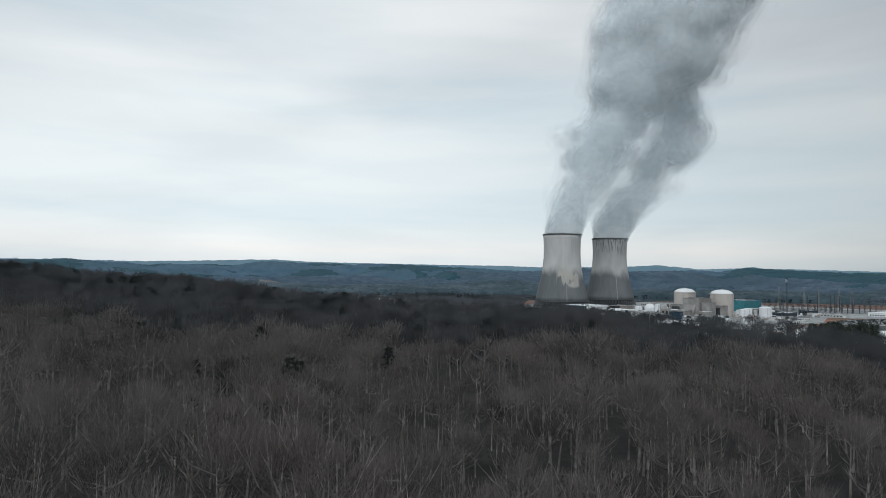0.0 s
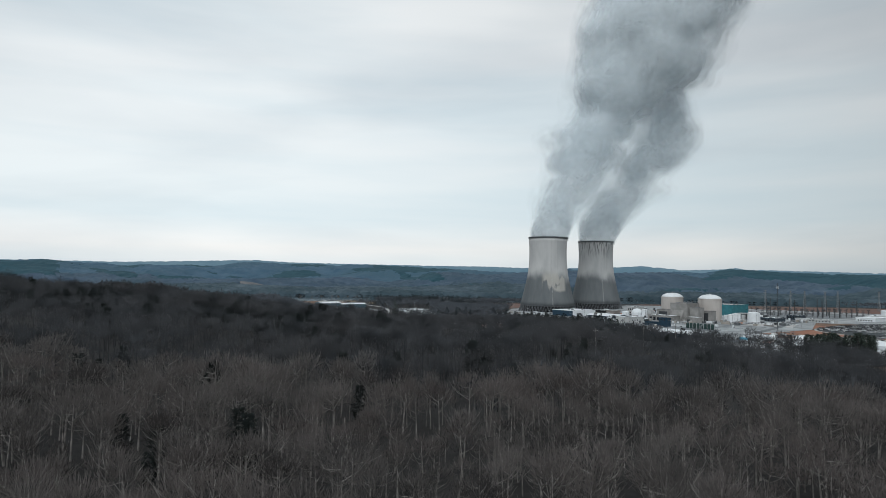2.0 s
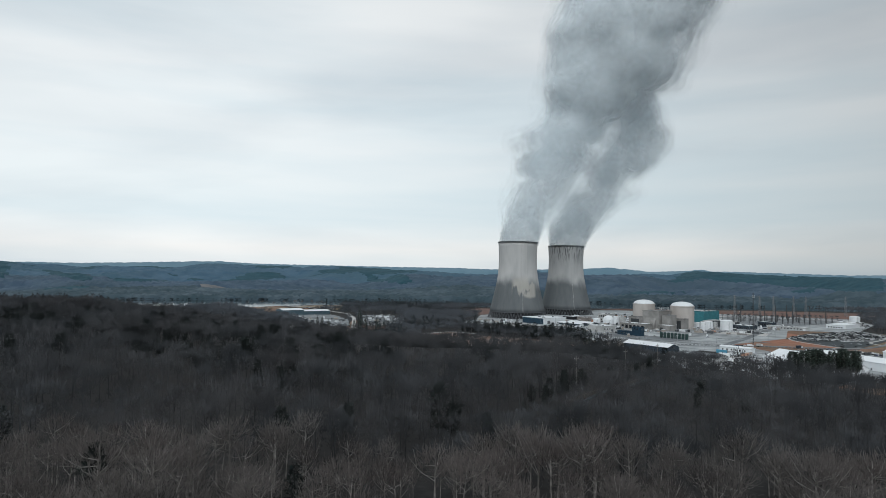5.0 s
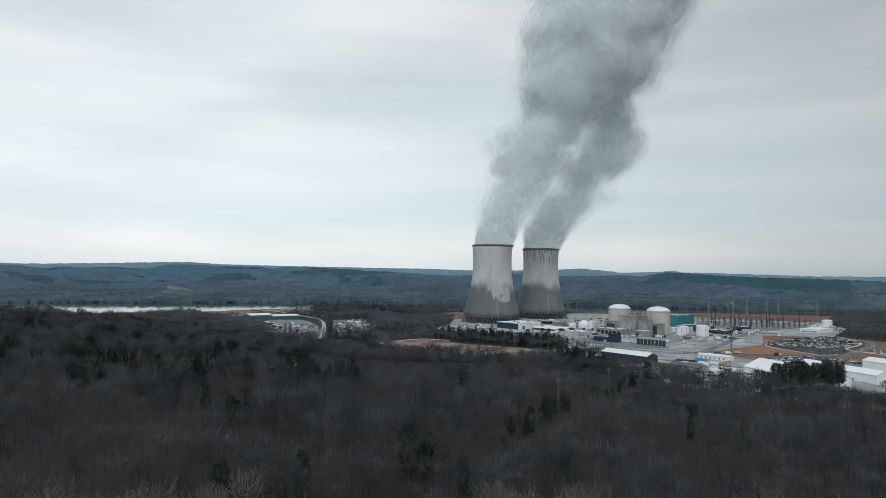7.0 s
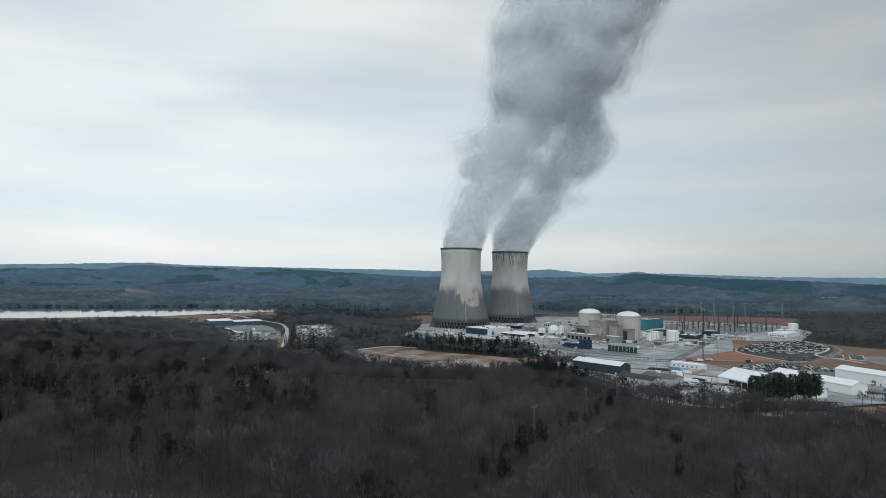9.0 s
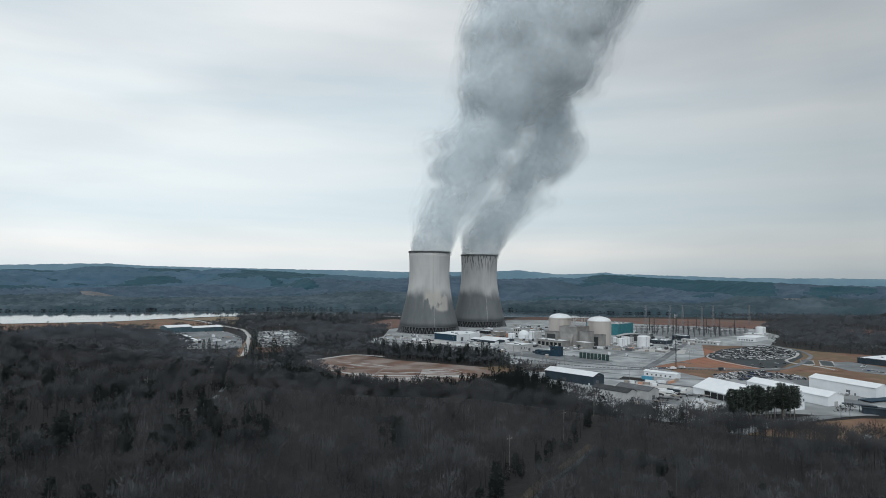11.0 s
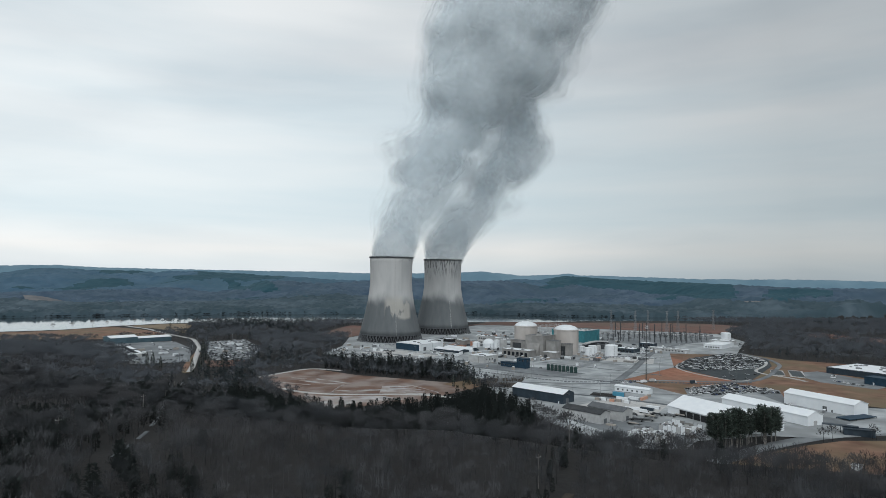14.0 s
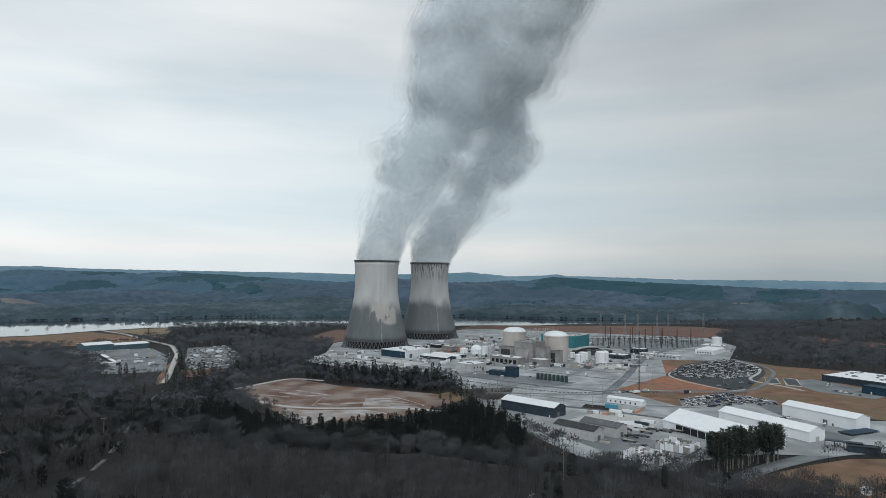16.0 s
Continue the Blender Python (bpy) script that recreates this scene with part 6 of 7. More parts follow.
# low blocks, stacks and pale stores near the towers
building("service_building", "long low pale building beside the cooling tower", (318, 1330), D, 44, 14, 6, wall="pale_wall", cover="white_metal", windows=[("front", 3, 6, 6, 2.4, 1.5, 3.6)])
building("service_building", "low white roofed pump building", (262, 1262), D, 20, 16, 7, wall="concrete", cover="white_metal", vents=2)
building("service_building", "two storey pale block beside the reactor building", (300, 1258), D, 20, 22, 14, wall="pale_wall", cover="white_metal", windows=[("front", 2, 4, 4, 2.2, 3, 5.5), ("front", 2, 4, 4, 2.2, 9, 12)], vents=3)
for k in range(6):
    tank(418 + 15 * k, 1132 + 3 * k, 3.2 + 0.5 * (k % 3), 6 + 2.5 * (k % 2), "small pale process tank beside the reactor building", mat="white_metal" if k % 3 else "pale_wall")
duct = empty("duct_run", pose(462, 1188, 0.3, 0, 0, 28), "white ribbed ducts curving over a dark steel frame", "ducts")
for j in range(2):
    tube = bmesh.new()
    arc = [Vector((7.5 * k, 5 * j, 6 + 2.2 * math.sin(math.pi * k / 8))) for k in range(9)]
    for a, b in zip(arc, arc[1:]):
        rod(tube, a, b, 1.1, seg=10)
    part("duct", tube, M["pale_wall"], duct)
for k in range(9):
    part("trestle", block(7.5 * k - 0.4, -1, 0, 7.5 * k + 0.4, 6, 5.0 + 2.0 * math.sin(math.pi * k / 8)), M["dark_steel"], duct)
building("cooling_house", "low dark process building beside the ducts", (470, 1163), -3, 42, 16, 7, wall="dark_steel", cover="dark_roof", vents=6)

# ---- woods ----
trees_rng = np.random.default_rng(7)


def frustum(a, b, ra, rb, seg):
    """A tapered limb from a to b: vertices and triangles."""
    a, b = np.asarray(a, float), np.asarray(b, float)
    d = (b - a) / (np.linalg.norm(b - a) + 1e-9)
    s = np.cross(d, (0.31, 0.95, 0.12))
    s /= np.linalg.norm(s) + 1e-9
    t = np.cross(d, s)
    ang = np.arange(seg) * 2 * np.pi / seg
    ring = np.cos(ang)[:, None] * s + np.sin(ang)[:, None] * t
    v = np.concatenate([a + ring * ra, b + ring * rb])
    f = []
    for k in range(seg):
        j = (k + 1) % seg
        f += [(k, j, seg + j), (k, seg + j, seg + k)]
    return v, np.array(f)


def joined(pieces):
    vs, fs, n = [], [], 0
    for v, f in pieces:
        vs.append(v)
        fs.append(f + n)
        n += len(v)
    return np.concatenate(vs), np.concatenate(fs)


def blades(base, way, length, width, rng):
    """Thin tapering twigs."""
    side = np.cross(way, rng.normal(size=way.shape))
    side /= np.linalg.norm(side, axis=1)[:, None] + 1e-9
    v = np.stack([base - side * width[:, None] / 2, base + side * width[:, None] / 2, base + way * length[:, None]], 1).reshape(-1, 3)
    return v, np.arange(len(v)).reshape(-1, 3)


def bare_tree(seed, h, limbs, twigs, width, sides=5, forks=0, fine=1.0):
    """Trunk with limbs, and crown of fine upswept twigs, of a leafless broadleaf tree of height h."""
    rng = np.random.default_rng(seed)
    lean = rng.normal(0, 0.03, 2) * h
    p0, p1, p2 = np.array([0, 0, -0.6]), np.array([lean[0] * 0.4, lean[1] * 0.4, h * 0.36]), np.array([lean[0], lean[1], h * 0.80])
    wood = [frustum(p0, p1, 0.016 * h, 0.011 * h, sides), frustum(p1, p2, 0.011 * h, 0.003 * h, sides - 1 if sides > 3 else 3)]
    ends = []
    mid = np.array([lean[0], lean[1], h * 0.60])
    for k in range(limbs):
        a = p1 + (p2 - p1) * rng.uniform(0.0, 0.75)
        az = k * 2.4 + rng.uniform(-0.5, 0.5)
        b = mid + np.array([math.cos(az) * 0.27 * h, math.sin(az) * 0.27 * h, rng.uniform(0.0, 0.30) * h]) * rng.uniform(0.75, 1.05)
        e = a + (b - a) * 0.5 + np.array([math.cos(az), math.sin(az), -0.6]) * 0.03 * h
        if forks:
            wood += [frustum(a, e, 0.0062 * h, 0.0042 * h, 3), frustum(e, b, 0.0042 * h, 0.0016 * h, 3)]
            for _ in range(forks):
                q = e + (b - e) * rng.uniform(0, 0.6)
                w = b - e + rng.normal(0, 0.07, 3) * h + np.array([0, 0, 0.08 * h])
                wood.append(frustum(q, q + w * rng.uniform(0.6, 0.95), 0.0028 * h, 0.0010 * h, 3))
                ends.append((q, q + w * 0.8))
        else:
            wood.append(frustum(a, b, 0.0055 * h, 0.0016 * h, 3))
        ends.append((a, b))
    d = rng.normal(size=(twigs, 3))
    d /= np.linalg.norm(d, axis=1)[:, None]
    rad = rng.uniform(0.25, 1.0, twigs)[:, None] ** 0.6
    pick = rng.integers(0, len(ends), twigs)
    A, B = np.array([e[0] for e in ends])[pick], np.array([e[1] for e in ends])[pick]
    on_limb = A + (B - A) * rng.uniform(0.3, 1.0, twigs)[:, None]
    d[:, 2] = np.where(rng.uniform(size=twigs) < 0.7, np.abs(d[:, 2]), d[:, 2])
    in_crown = mid + d * rad * np.array([0.34, 0.34, 0.36]) * h
    base = 0.3 * on_limb + 0.7 * in_crown
    way = d * np.array([0.8, 0.8, 0.6]) + rng.normal(0, 0.3, (twigs, 3)) + np.array([0, 0, 0.95])
    way /= np.linalg.norm(way, axis=1)[:, None]
    return joined(wood), blades(base, way, rng.uniform(0.07, 0.17, twigs) * h * fine, rng.uniform(0.6, 1.4, twigs) * width, rng)


def evergreen(seed, h, tufts, broad, skirt=0.14, fine=1.0, taper=0.73):
    """A dark cedar or pine: trunk and uneven tiers of needle sprays from the skirt up."""
    rng = np.random.default_rng(seed)
    trunk = frustum((0, 0, -0.6), (0, 0, h * 0.92), 0.016 * h, 0.004 * h, 5)
    tiers = 9
    tier = rng.integers(0, tiers, tufts)
    lopside = rng.uniform(0.65, 1.2, (tiers, 6))
    f = np.clip((tier + rng.uniform(-0.45, 0.45, tufts)) / (tiers - 1), 0, 1)
    z = h * (skirt + (0.97 - skirt) * f)
    bulge = np.sin(np.pi * np.clip(0.25 + taper * f, 0, 1)) ** 0.7
    az = rng.uniform(0, 2 * np.pi, tufts)
    r = broad * h * bulge * rng.uniform(0.35, 1, tufts) ** 0.5 * lopside[tier, (az / 2 / np.pi * 6).astype(int) % 6]
    base = np.stack([np.cos(az) * r * 0.6, np.sin(az) * r * 0.6, z], 1)
    way = np.stack([np.cos(az), np.sin(az), rng.uniform(-0.25, 0.7, tufts)], 1) + rng.normal(0, 0.4, (tufts, 3))
    way /= np.linalg.norm(way, axis=1)[:, None]
    return trunk, blades(base, way, r * 0.42 + 0.05 * h * fine, rng.uniform(0.055, 0.11, tufts) * h * fine, rng)


def scatter(poly_box, gap, keep):
    """Jittered places on a grid, kept where keep(x, y) is true."""
    x0, y0, x1, y1 = poly_box
    xs, ys = np.meshgrid(np.arange(x0, x1, gap), np.arange(y0, y1, gap))
    xs, ys = xs.ravel() + trees_rng.uniform(-0.48, 0.48, xs.size) * gap, ys.ravel() + trees_rng.uniform(-0.48, 0.48, ys.size) * gap
    k = keep(xs, ys)
    return xs[k], ys[k]


def near_cut(x, y, a, b):
    """Between a and b metres to the east of the road through the wood."""
    xc = np.interp(y, [p[1] for p in ROAD_CUT], [p[0] for p in ROAD_CUT])
    s = (x - xc) * 0.82
    return (s > a) & (s < b) & (y > 300) & (y < 530)


def open_land(x, y):
    out = inside(x, y, [(0, 776), (40, 740), (110, 742), (190, 800), (192, 850), (111, 782), (31, 772)])
    for poly in CLEARINGS:
        out |= inside(x, y, poly)
    out |= near_cut(x, y, -2.2, 2.6) | (off_line(x, y, TRACK_L) < np.where(smooth_noise(x, y, 45, 9, 1) > 0.5, 3.6, 0.8)) | (off_line(x, y, ROAD_N) < 6) | (off_line(x, y, ROAD_E) < 12)
    out |= inside(x, y, [(455, 700), (470, 600), (620, 560), (800, 780), (820, 940), (600, 930)])
    out |= inside(x, y, [(-1500, 1200), (-700, 1290), (-450, 1390), (-330, 1385), (-225, 1465), (-330, 1900), (-1500, 1900)])
    for poly in FAR_FIELDS:
        out |= inside(x, y, poly)
    out |= inside(x, y, [(395, 640), (545, 640), (545, 760), (395, 760)])
    out |= inside(x, y, [(-320, 1280), (-150, 1300), (-190, 1400), (-320, 1380)])
    return out


def plant_many(name, kinds, x, y, scales, mat, label, category="trees", wood=(), broad=1.0):
    """All the trees of a wood, joined."""
    z = ground_z(x, y)
    pick, spin = trees_rng.integers(0, len(kinds), len(x)), trees_rng.uniform(0, 2 * np.pi, len(x))
    vs, fs, n, slot = [], [], 0, []
    for k, (v, f) in enumerate(kinds):
        m = pick == k
        if not m.any():
            continue
        c, s, sc = np.cos(spin[m])[:, None], np.sin(spin[m])[:, None], scales[m][:, None]
        wide = sc * broad * trees_rng.uniform(0.8, 1.25, sc.shape)
        px = (v[None, :, 0] * c - v[None, :, 1] * s) * wide + x[m][:, None]
        py = (v[None, :, 0] * s + v[None, :, 1] * c) * wide + y[m][:, None]
        pz = v[None, :, 2] * sc + z[m][:, None]
        vs.append(np.stack([px, py, pz], -1).reshape(-1, 3))
        fs.append((f[None] + (np.arange(m.sum()) * len(v))[:, None, None]).reshape(-1, 3) + n)
        n += m.sum() * len(v)
        if wood:
            slot.append(np.tile((np.arange(len(f)) < wood[k]).astype(np.int32), m.sum()))
    me = mesh_from(name, np.concatenate(vs), np.concatenate(fs), mat)
    if wood:
        me.materials.append(M["bark"])
        me.polygons.foreach_set("material_index", np.concatenate(slot))
    return tagged(new(name, me), label, category, kind="stuff")


def whole(tree):
    return joined(list(tree))


DETAIL = [bare_tree(10 + k, 14.0, 8, 720, 0.085, forks=2, fine=0.66) for k in range(7)]
LESS = [bare_tree(10 + k, 14.0, 7, 430, 0.128, forks=1, fine=0.70) for k in range(7)]
MIDDLE = [whole(bare_tree(40 + k, 14.0, 4, 122, 0.33, 3, fine=0.75)) for k in range(6)]
LOW = [whole(bare_tree(70 + k, 13.0, 1, 50, 1.35, 3, fine=1.1)) for k in range(5)]
CEDAR = [evergreen(90 + k, 11.0, 250, 0.25, fine=0.8, taper=0.64) for k in range(4)]
PINE = [evergreen(100 + k, 14.0, 260, 0.19, fine=0.74, taper=0.67) for k in range(4)]

BELT_S = [(-70, 830), (-40, 840), (0, 775), (40, 742), (110, 745), (185, 800), (205, 770), (200, 690), (170, 625), (60, 612), (-5, 655), (-30, 720)]
# the wood below the flight, the nearest trees singly
nx, ny = scatter((-640, 45, 560, 840), 7.2, lambda x, y: (x > -0.86 * y - 25) & (x < np.interp(y, [0, 300, 560, 840], [60, 240, 500, 620])) & ~open_land(x, y) & ~inside(x, y, BELT_S) & (smooth_noise(x, y, 30, 61, 2) > 0.24))
dark = (smooth_noise(nx, ny, 60, 21) > 0.70) & (trees_rng.uniform(size=nx.size) < np.where((nx > 10) | (ny < 300), 0.08, 0.28)) | (trees_rng.uniform(size=nx.size) < 0.006)
dark |= inside(nx, ny, [(-130, 690), (-20, 680), (0, 780), (-60, 845), (-140, 845)]) & (trees_rng.uniform(size=nx.size) < 0.55)
dark |= (nx < -60) & (ny > 420) & (smooth_noise(nx, ny, 70, 23) > 0.56) & (trees_rng.uniform(size=nx.size) < 0.4)
size = trees_rng.uniform(0.7, 1.25, nx.size) * (0.52 + 0.92 * smooth_noise(nx, ny, 34, 5, 2))
size = np.where((ny > 430) & (ny < 650) & (nx > -60) & (nx < 135), size * 0.82, size)
# evergreens added to darken a hollow of bare wood beside the track
dark |= inside(nx, ny, [(-78, 680), (-72, 600), (-74, 520), (-100, 440), (-170, 440), (-170, 620), (-120, 690)]) & (trees_rng.uniform(size=nx.size) < 0.3)
# brush on the sunny side of the road cut, taller trees on the other
size = np.where(near_cut(nx, ny, 4, 14), size * 0.88, np.where(near_cut(nx, ny, -26, -2.5), size * 1.15, size))
# low evergreens added as a dark row for the shaded side of the cut
cut_shade = near_cut(nx, ny, -10, -2.5) & (ny > 330) & (trees_rng.uniform(size=nx.size) < 0.85)
dark |= cut_shade
size = np.where(cut_shade, size * 0.62, size)
thin = (ny < 590) | (trees_rng.uniform(size=nx.size) < 0.88)
nx, ny, dark, size = nx[thin], ny[thin], dark[thin], size[thin]
close = (ny < 230) & (np.abs(nx) < 90) & ~dark
idx = np.where(close)[0][:290]
single = np.zeros(nx.size, dtype=bool)
single[idx] = True
nz = ground_z(nx, ny)
protos = []
for tr, cr in DETAIL:
    protos.append((mesh_from("trunk", *tr, M["bark"]), mesh_from("crown", *cr, M["twigs_near"])))
for k in idx:
    tm, cm = protos[int(k) % len(protos)]
    root = new("bare_tree", tm)
    root.matrix_world = pose(nx[k], ny[k], nz[k], 0, 0, float(trees_rng.uniform(0, 360))) @ Matrix.Scale(float(size[k]), 4)
    tagged(root, "leafless grey-brown broadleaf tree with fine bare twigs", "tree", "trees of the near wood")
    ch = new("crown", cm)
    ch.parent = root
near_rest = ~single & ~dark & (ny < 245)
mid_rest = ~dark & (ny >= 245) & (ny < 590)
far_rest = ~dark & (ny >= 590)
plant_many("bare_wood_near", [whole(t) for t in LESS], nx[near_rest], ny[near_rest], size[near_rest], M["twigs_near"], "dense leafless brown wood with fine twigs", wood=[len(t[0][1]) for t in LESS])
plant_many("bare_wood", MIDDLE, nx[mid_rest], ny[mid_rest], size[mid_rest], M["twigs"], "dense leafless grey-brown wood on the slope", broad=1.0)
plant_many("bare_wood_far", [whole(bare_tree(60 + k, 14.0, 2, 70, 0.8, 3, fine=0.9)) for k in range(5)], nx[far_rest], ny[far_rest], size[far_rest], M["twigs"], "leafless grey-brown wood near the plant", broad=1.15)
plant_many("evergreen_trees", [whole(t) for t in CEDAR], nx[dark], ny[dark], size[dark], M["needles"], "dark evergreen trees among the leafless wood, some added to darken it")

# woods between the plant and the river, west and east
ux, uy = scatter((-1100, 840, 230, 1900), 10.2, lambda x, y: (x > -0.62 * y - 60) & (y < near_shore(x) - 12) & ~open_land(x, y))
f_dark = (smooth_noise(ux, uy, 90, 31) > 0.60) & (trees_rng.uniform(size=ux.size) < 0.6) | inside(ux, uy, [(-20, 1480), (-330, 1760), (-150, 1880), (60, 1800)]) & (trees_rng.uniform(size=ux.size) < 0.6)
f_dark |= inside(ux, uy, [(-140, 830), (-20, 830), (-40, 960), (-60, 1080), (-110, 1080), (-112, 960)]) & (trees_rng.uniform(size=ux.size) < 0.65)
us = trees_rng.uniform(0.7, 1.15, ux.size) * (0.7 + 0.6 * smooth_noise(ux, uy, 50, 77, 2))
us = np.where(inside(ux, uy, [(-205, 1100), (-190, 1062), (-100, 1085), (-60, 1040), (-80, 950), (-180, 960)]), us * 0.62, us)
us = np.where(inside(ux, uy, [(-420, 940), (-240, 930), (-225, 1080), (-255, 1190), (-330, 1230), (-420, 1150)]), us * 1.2, us)
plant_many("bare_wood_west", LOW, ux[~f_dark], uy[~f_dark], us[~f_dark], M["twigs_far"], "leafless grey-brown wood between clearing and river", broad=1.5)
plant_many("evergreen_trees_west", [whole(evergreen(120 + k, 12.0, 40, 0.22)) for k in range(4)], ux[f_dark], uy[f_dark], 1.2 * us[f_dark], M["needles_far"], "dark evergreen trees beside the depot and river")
ex, ey = scatter((560, 690, 2400, 1900), 14.5, lambda x, y: inside(x, y, [(676, 1100), (690, 1010), (745, 960), (830, 930), (830, 760), (1400, 690), (2400, 900), (2400, 1800), (1000, 1840), (1050, 1560), (850, 1390), (800, 1260)]) & ~open_land(x, y) & (y < near_shore(x) - 12) & (x < 1.12 * (y - 214) + 150))
es = trees_rng.uniform(0.75, 1.45, ex.size)
ed = (smooth_noise(ex, ey, 110, 41) > 0.58) & (trees_rng.uniform(size=ex.size) < 0.5)
ed |= inside(ex, ey, [(672, 1105), (690, 1005), (745, 955), (835, 925), (860, 985), (770, 1040), (705, 1120)]) & (trees_rng.uniform(size=ex.size) < 0.5)
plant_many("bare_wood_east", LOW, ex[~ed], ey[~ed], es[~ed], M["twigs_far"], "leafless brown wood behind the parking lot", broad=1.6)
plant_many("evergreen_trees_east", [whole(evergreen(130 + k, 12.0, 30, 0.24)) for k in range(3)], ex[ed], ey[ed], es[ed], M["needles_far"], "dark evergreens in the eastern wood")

# belts of dark pines round the clay clearing
BELT_N = [(30, 1010), (60, 985), (75, 962), (160, 902), (196, 900), (195, 990), (130, 1035), (85, 1060)]
bx, by = scatter((-80, 600, 215, 850), 6.0, lambda x, y: inside(x, y, BELT_S))
plant_many("pine_belt", [whole(t) for t in PINE[:2] + CEDAR], bx, by, trees_rng.uniform(0.62, 1.12, bx.size), M["needles"], "belt of dark pines beside the clay clearing")
bx, by = scatter((-80, 690, 215, 1065), 7.5, lambda x, y: inside(x, y, BELT_N))
mixed = trees_rng.uniform(size=bx.size) < 0.5
plant_many("pine_belt_north", [whole(t) for t in PINE], bx[mixed], by[mixed], trees_rng.uniform(0.5, 1.35, mixed.sum()), M["needles"], "dark pines between the clearing and the yard")
plant_many("bare_belt_north", MIDDLE, bx[~mixed], by[~mixed], trees_rng.uniform(0.7, 1.0, (~mixed).sum()), M["twigs"], "leafless trees between the clearing and the yard")

# a clump of tall pines beside the tents
pp = [(mesh_from("trunk", *t, M["bark"]), mesh_from("crown", *c, M["pine_needles"])) for t, c in [evergreen(150 + k, 25.0, 800, 0.25, 0.38, 0.38, 0.60) for k in range(4)]]
for k in range(30):
    x = 288 + 2.15 * k + trees_rng.uniform(-2, 2)
    y = 592 + 0.24 * (x - 289) + trees_rng.uniform(-7, 5)
    root = new("pine_tree", pp[k % 4][0])
    root.matrix_world = pose(x, y, 0.0, 0, 0, float(trees_rng.uniform(0, 360))) @ Matrix.Scale(float(trees_rng.uniform(0.66, 1.05)), 4)
    tagged(root, "tall dark green pine beside the white tents", "tree", "pines beside the tents")
    ch = new("crown", pp[k % 4][1])
    ch.parent = root

# woods over the river, rising into the hills
th, rr = np.radians(np.arange(-56, 57, 0.22)), np.concatenate([np.arange(1900, 3000, 13), np.arange(3000, 4480, 17)])
TH, RR = np.meshgrid(th, rr)
FX, FY = RR * np.sin(TH) + trees_rng.uniform(-5, 5, RR.shape), RR * np.cos(TH) + trees_rng.uniform(-5, 5, RR.shape)
gz0 = ground_z(FX, FY)
over = np.clip((FY - far_shore(FX) - 8) / 8, 0, 1)
glade = smooth_noise(FX, FY * 2.5, 260, 51) > 0.70
tall = np.where(glade & (RR < 3400), 0.5, trees_rng.uniform(5, 15, RR.shape))
FZ = np.where(over > 0.5, gz0 + tall, gz0 - 8)
for poly in FAR_FIELDS:
    FZ = np.where(inside(FX, FY, poly), gz0 - 8, FZ)
# stands of dark pine on the slopes: degrees round from north, metres out
STANDS = [[(-8.5, 4100), (-4.8, 4000), (-2.4, 3760), (-1.3, 3640), (-1.4, 3470), (-3.8, 3400), (-6.0, 3480), (-7.6, 3570)],
          [(-4.7, 3306), (-3.4, 3337), (-2.6, 3380), (-2.3, 3056), (-1.9, 2965), (-2.9, 2965), (-3.9, 3042)],
          [(-7.2, 3563), (-5.5, 3480), (-4.4, 3306), (-4.6, 3126), (-5.9, 3413)],
          [(20.6, 3990), (26.8, 3930), (30.2, 3700), (33.6, 3330), (34.0, 3092), (33.8, 2680), (32.0, 2650), (30.3, 2755), (28.9, 3400), (25.9, 3560), (22.7, 3420), (19.6, 3574)],
          [(36.2, 3090), (37.8, 3127), (39.9, 3116), (40.2, 3037), (38.1, 2687), (36.2, 2618), (35.4, 2680)],
          [(-15.7, 4260), (-14.4, 4300), (-12.6, 4260), (-11.7, 4200), (-12.8, 4001), (-14.6, 4050)],
          [(-36.5, 4200), (-32.2, 4200), (-32.2, 3087), (-32.6, 3015), (-36.0, 3110)],
          [(-30.4, 3896), (-29.1, 3887), (-26.7, 2945), (-27.4, 2873), (-29.0, 3022)],
          [(-25.5, 2880), (-23.5, 3300), (-21.4, 3483), (-21.7, 2845), (-23.4, 2754)],
          [(-42, 3300), (-38, 3500), (-37.5, 3100), (-40, 2900)], [(42, 3500), (47, 3450), (47, 3150), (43, 3250)]]
PD, PR = np.degrees(TH) + 0.5 * (smooth_noise(FX, FY, 90, 91) - 0.5), RR + 110 * (smooth_noise(FX, FY, 120, 92) - 0.5)
pines = (smooth_noise(FX, FY * 1.3, 240, 93) > 0.715) & (RR > 2450)
for poly in STANDS:
    pines |= inside(PD, PR, poly)
FZ = np.where(pines & (over > 0.5), np.maximum(FZ, gz0 + trees_rng.uniform(11, 17, RR.shape)), FZ)
# bands by distance, each with its own painted haze tone
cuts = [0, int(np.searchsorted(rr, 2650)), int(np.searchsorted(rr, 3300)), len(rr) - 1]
for k0, k1, nm, lab in zip(cuts, cuts[1:], ("valley_woods", "hill_woods", "far_woods"), ("leafless woods on the flats over the river, greyed by painted haze", "leafless woods with dark pine patches on the hills, haze painted bluish", "leafless woods over the far hills, blue-grey haze in their colour")):
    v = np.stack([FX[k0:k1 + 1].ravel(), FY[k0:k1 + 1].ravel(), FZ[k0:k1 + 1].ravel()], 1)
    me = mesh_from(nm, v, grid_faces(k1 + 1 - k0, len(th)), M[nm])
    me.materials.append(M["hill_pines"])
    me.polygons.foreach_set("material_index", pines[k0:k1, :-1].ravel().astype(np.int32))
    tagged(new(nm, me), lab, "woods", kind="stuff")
kx = trees_rng.uniform(-1300, 1000, 1100)
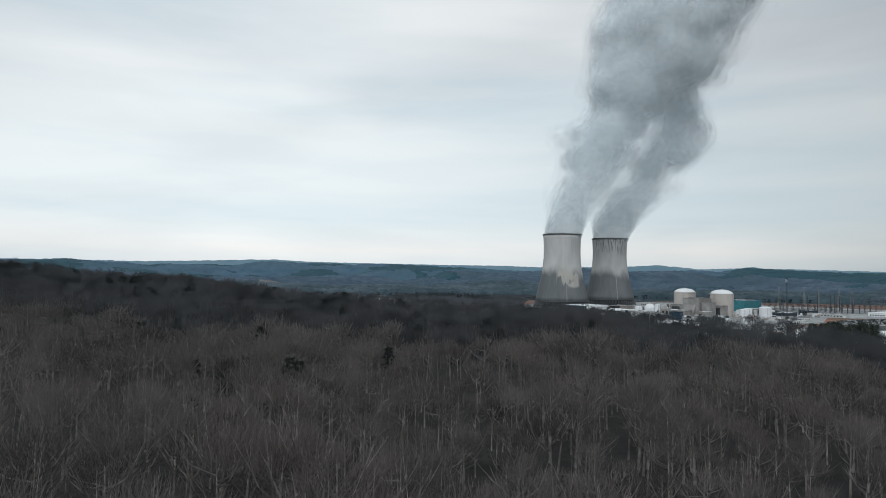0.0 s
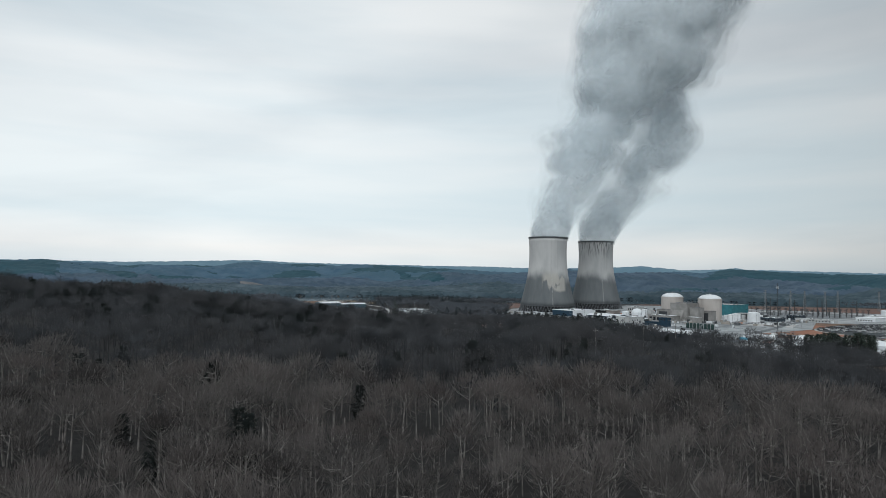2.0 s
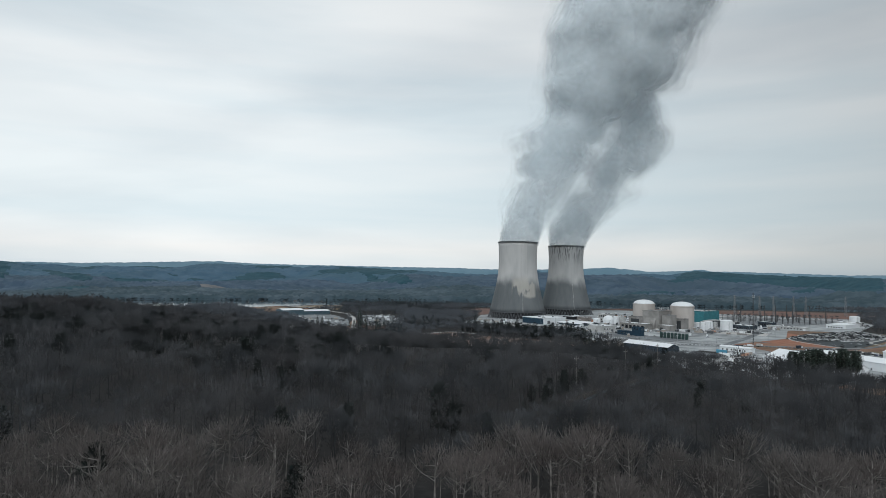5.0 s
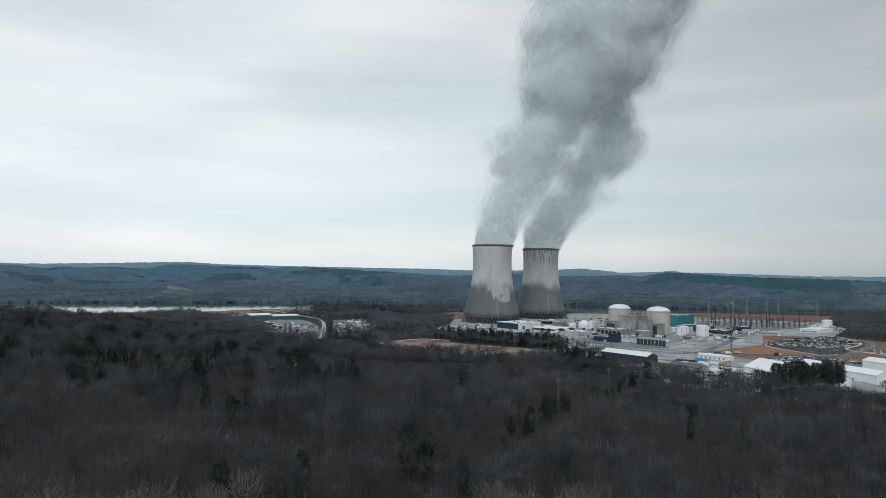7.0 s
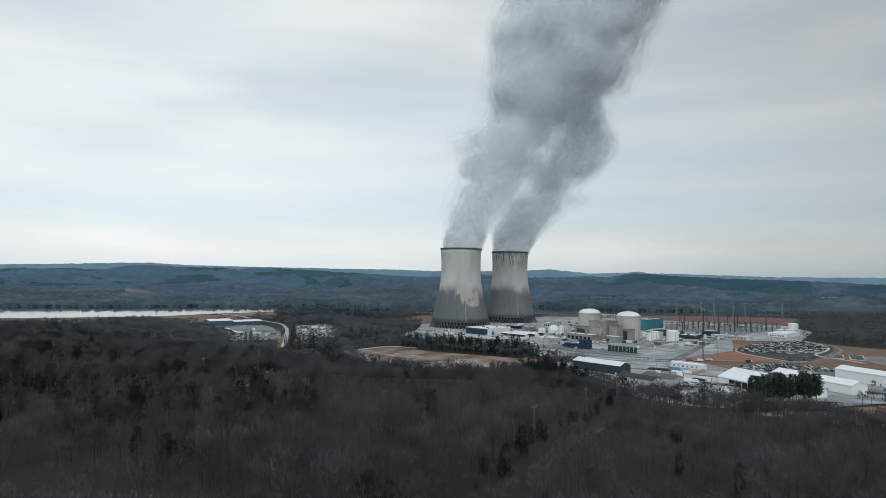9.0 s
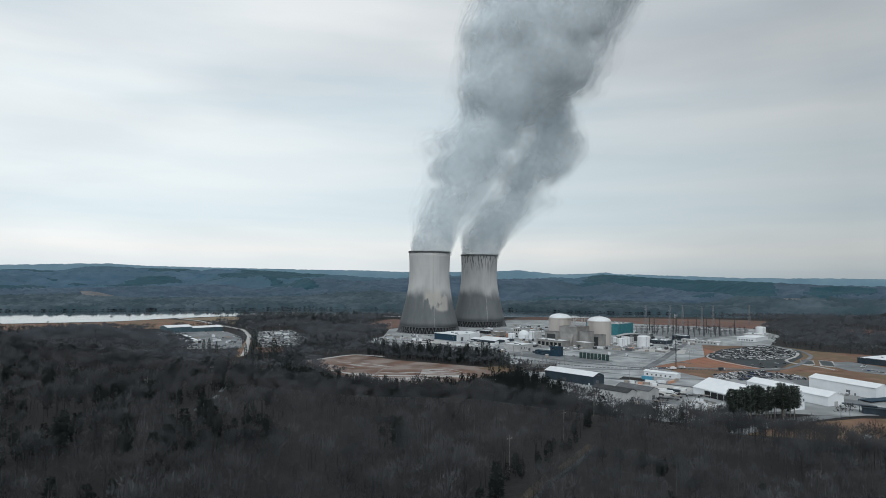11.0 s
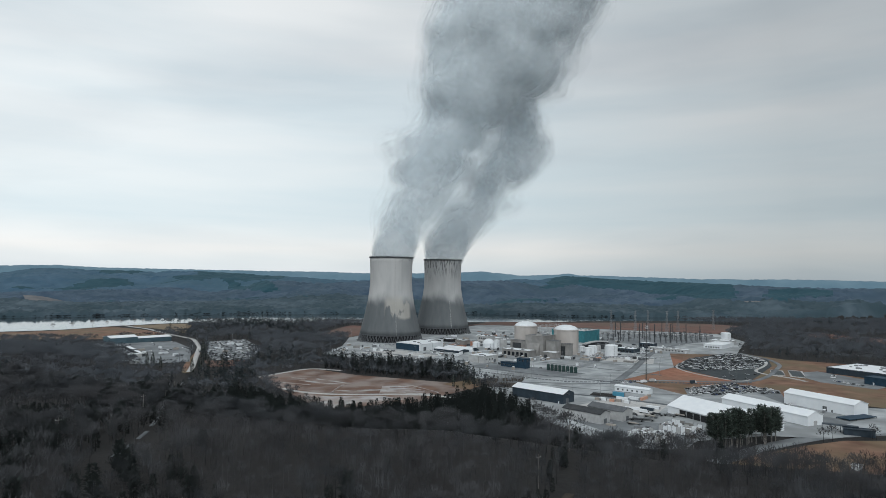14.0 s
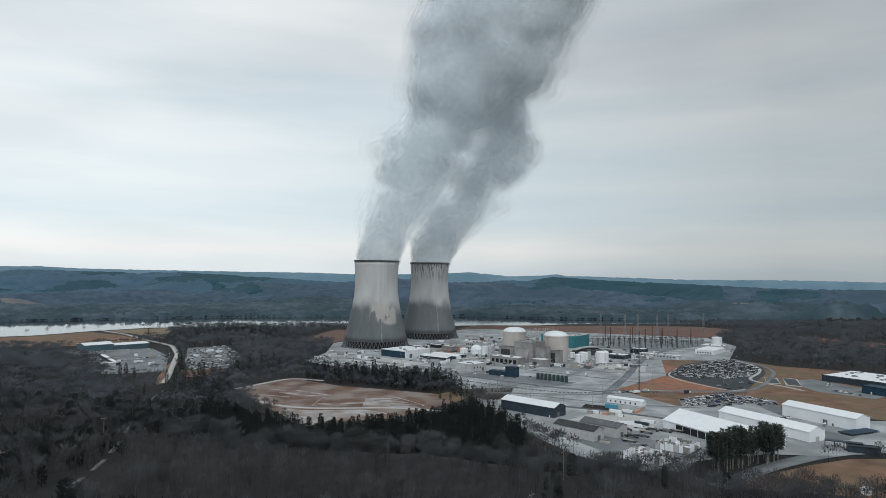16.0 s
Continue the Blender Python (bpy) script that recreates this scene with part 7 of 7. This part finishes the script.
ky = far_shore(kx) + 12 + trees_rng.exponential(9, kx.size)
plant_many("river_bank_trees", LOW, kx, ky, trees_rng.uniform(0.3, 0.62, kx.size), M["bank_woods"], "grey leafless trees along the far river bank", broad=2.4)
rr2 = np.arange(4500, 4790, 16)
TH2, RR2 = np.meshgrid(th, rr2)
BX, BY = RR2 * np.sin(TH2), RR2 * np.cos(TH2)
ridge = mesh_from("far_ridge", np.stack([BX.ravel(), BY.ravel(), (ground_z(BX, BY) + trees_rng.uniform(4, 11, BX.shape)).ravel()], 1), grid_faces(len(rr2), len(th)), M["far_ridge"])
tagged(new("far_ridge", ridge), "distant wooded ridge, pale blue from haze in its colour", "woods", kind="stuff")
# a few bare trees on the near river bank, and a cedar beside the road
for k in range(9):
    x = -470 + 22 * k + trees_rng.uniform(-8, 8)
    y = near_shore(x) - 8
    root = new("bare_tree", protos[k % 7][0])
    root.matrix_world = pose(x, float(y), float(ground_z(x, y)), 0, 0, 50.0 * k) @ Matrix.Scale(float(trees_rng.uniform(0.8, 1.35)), 4)
    tagged(root, "lone leafless tree on the river bank", "tree", "trees on the bank")
    new("crown", protos[k % 7][1]).parent = root
ced = evergreen(160, 25.0, 760, 0.17, 0.05, 0.40, 0.73)
ced_t, ced_c = mesh_from("trunk", *ced[0], M["bark"]), mesh_from("crown", *ced[1], M["pine_needles"])
for x, y, sc in ((-118, 1128, 1.65), (-128, 1240, 0.9), (-112, 1100, 0.9), (200, 900, 1.0), (168, 858, 0.8), (-172, 1052, 1.0), (-163, 1040, 1.15), (-152, 1030, 0.9), (-104, 1010, 1.0), (-98, 1030, 0.9), (-84, 1050, 1.0), (-110, 990, 1.1), (188, 880, 1.2), (176, 846, 0.55)):
    root = new("cedar_tree", ced_t)
    root.matrix_world = pose(x, y, float(ground_z(x, y)), 0, 0, x) @ Matrix.Scale(sc * 0.62, 4)
    tagged(root, "dark conical cedar standing beside the road", "tree", "cedars")
    new("crown", ced_c).parent = root
for k in range(10):
    x, y = 226 + 5.5 * k + trees_rng.uniform(-2, 2), 607 - 1.8 * k + trees_rng.uniform(-3, 3)
    root = new("bare_tree", protos[k % 7][0])
    root.matrix_world = pose(x, y, float(ground_z(x, y)), 0, 0, 77.0 * k) @ Matrix.Scale(float(trees_rng.uniform(0.6, 0.95)), 4)
    tagged(root, "slender leafless tree before the sheeted stores", "tree", "trees before the stores")
    new("crown", protos[k % 7][1]).parent = root
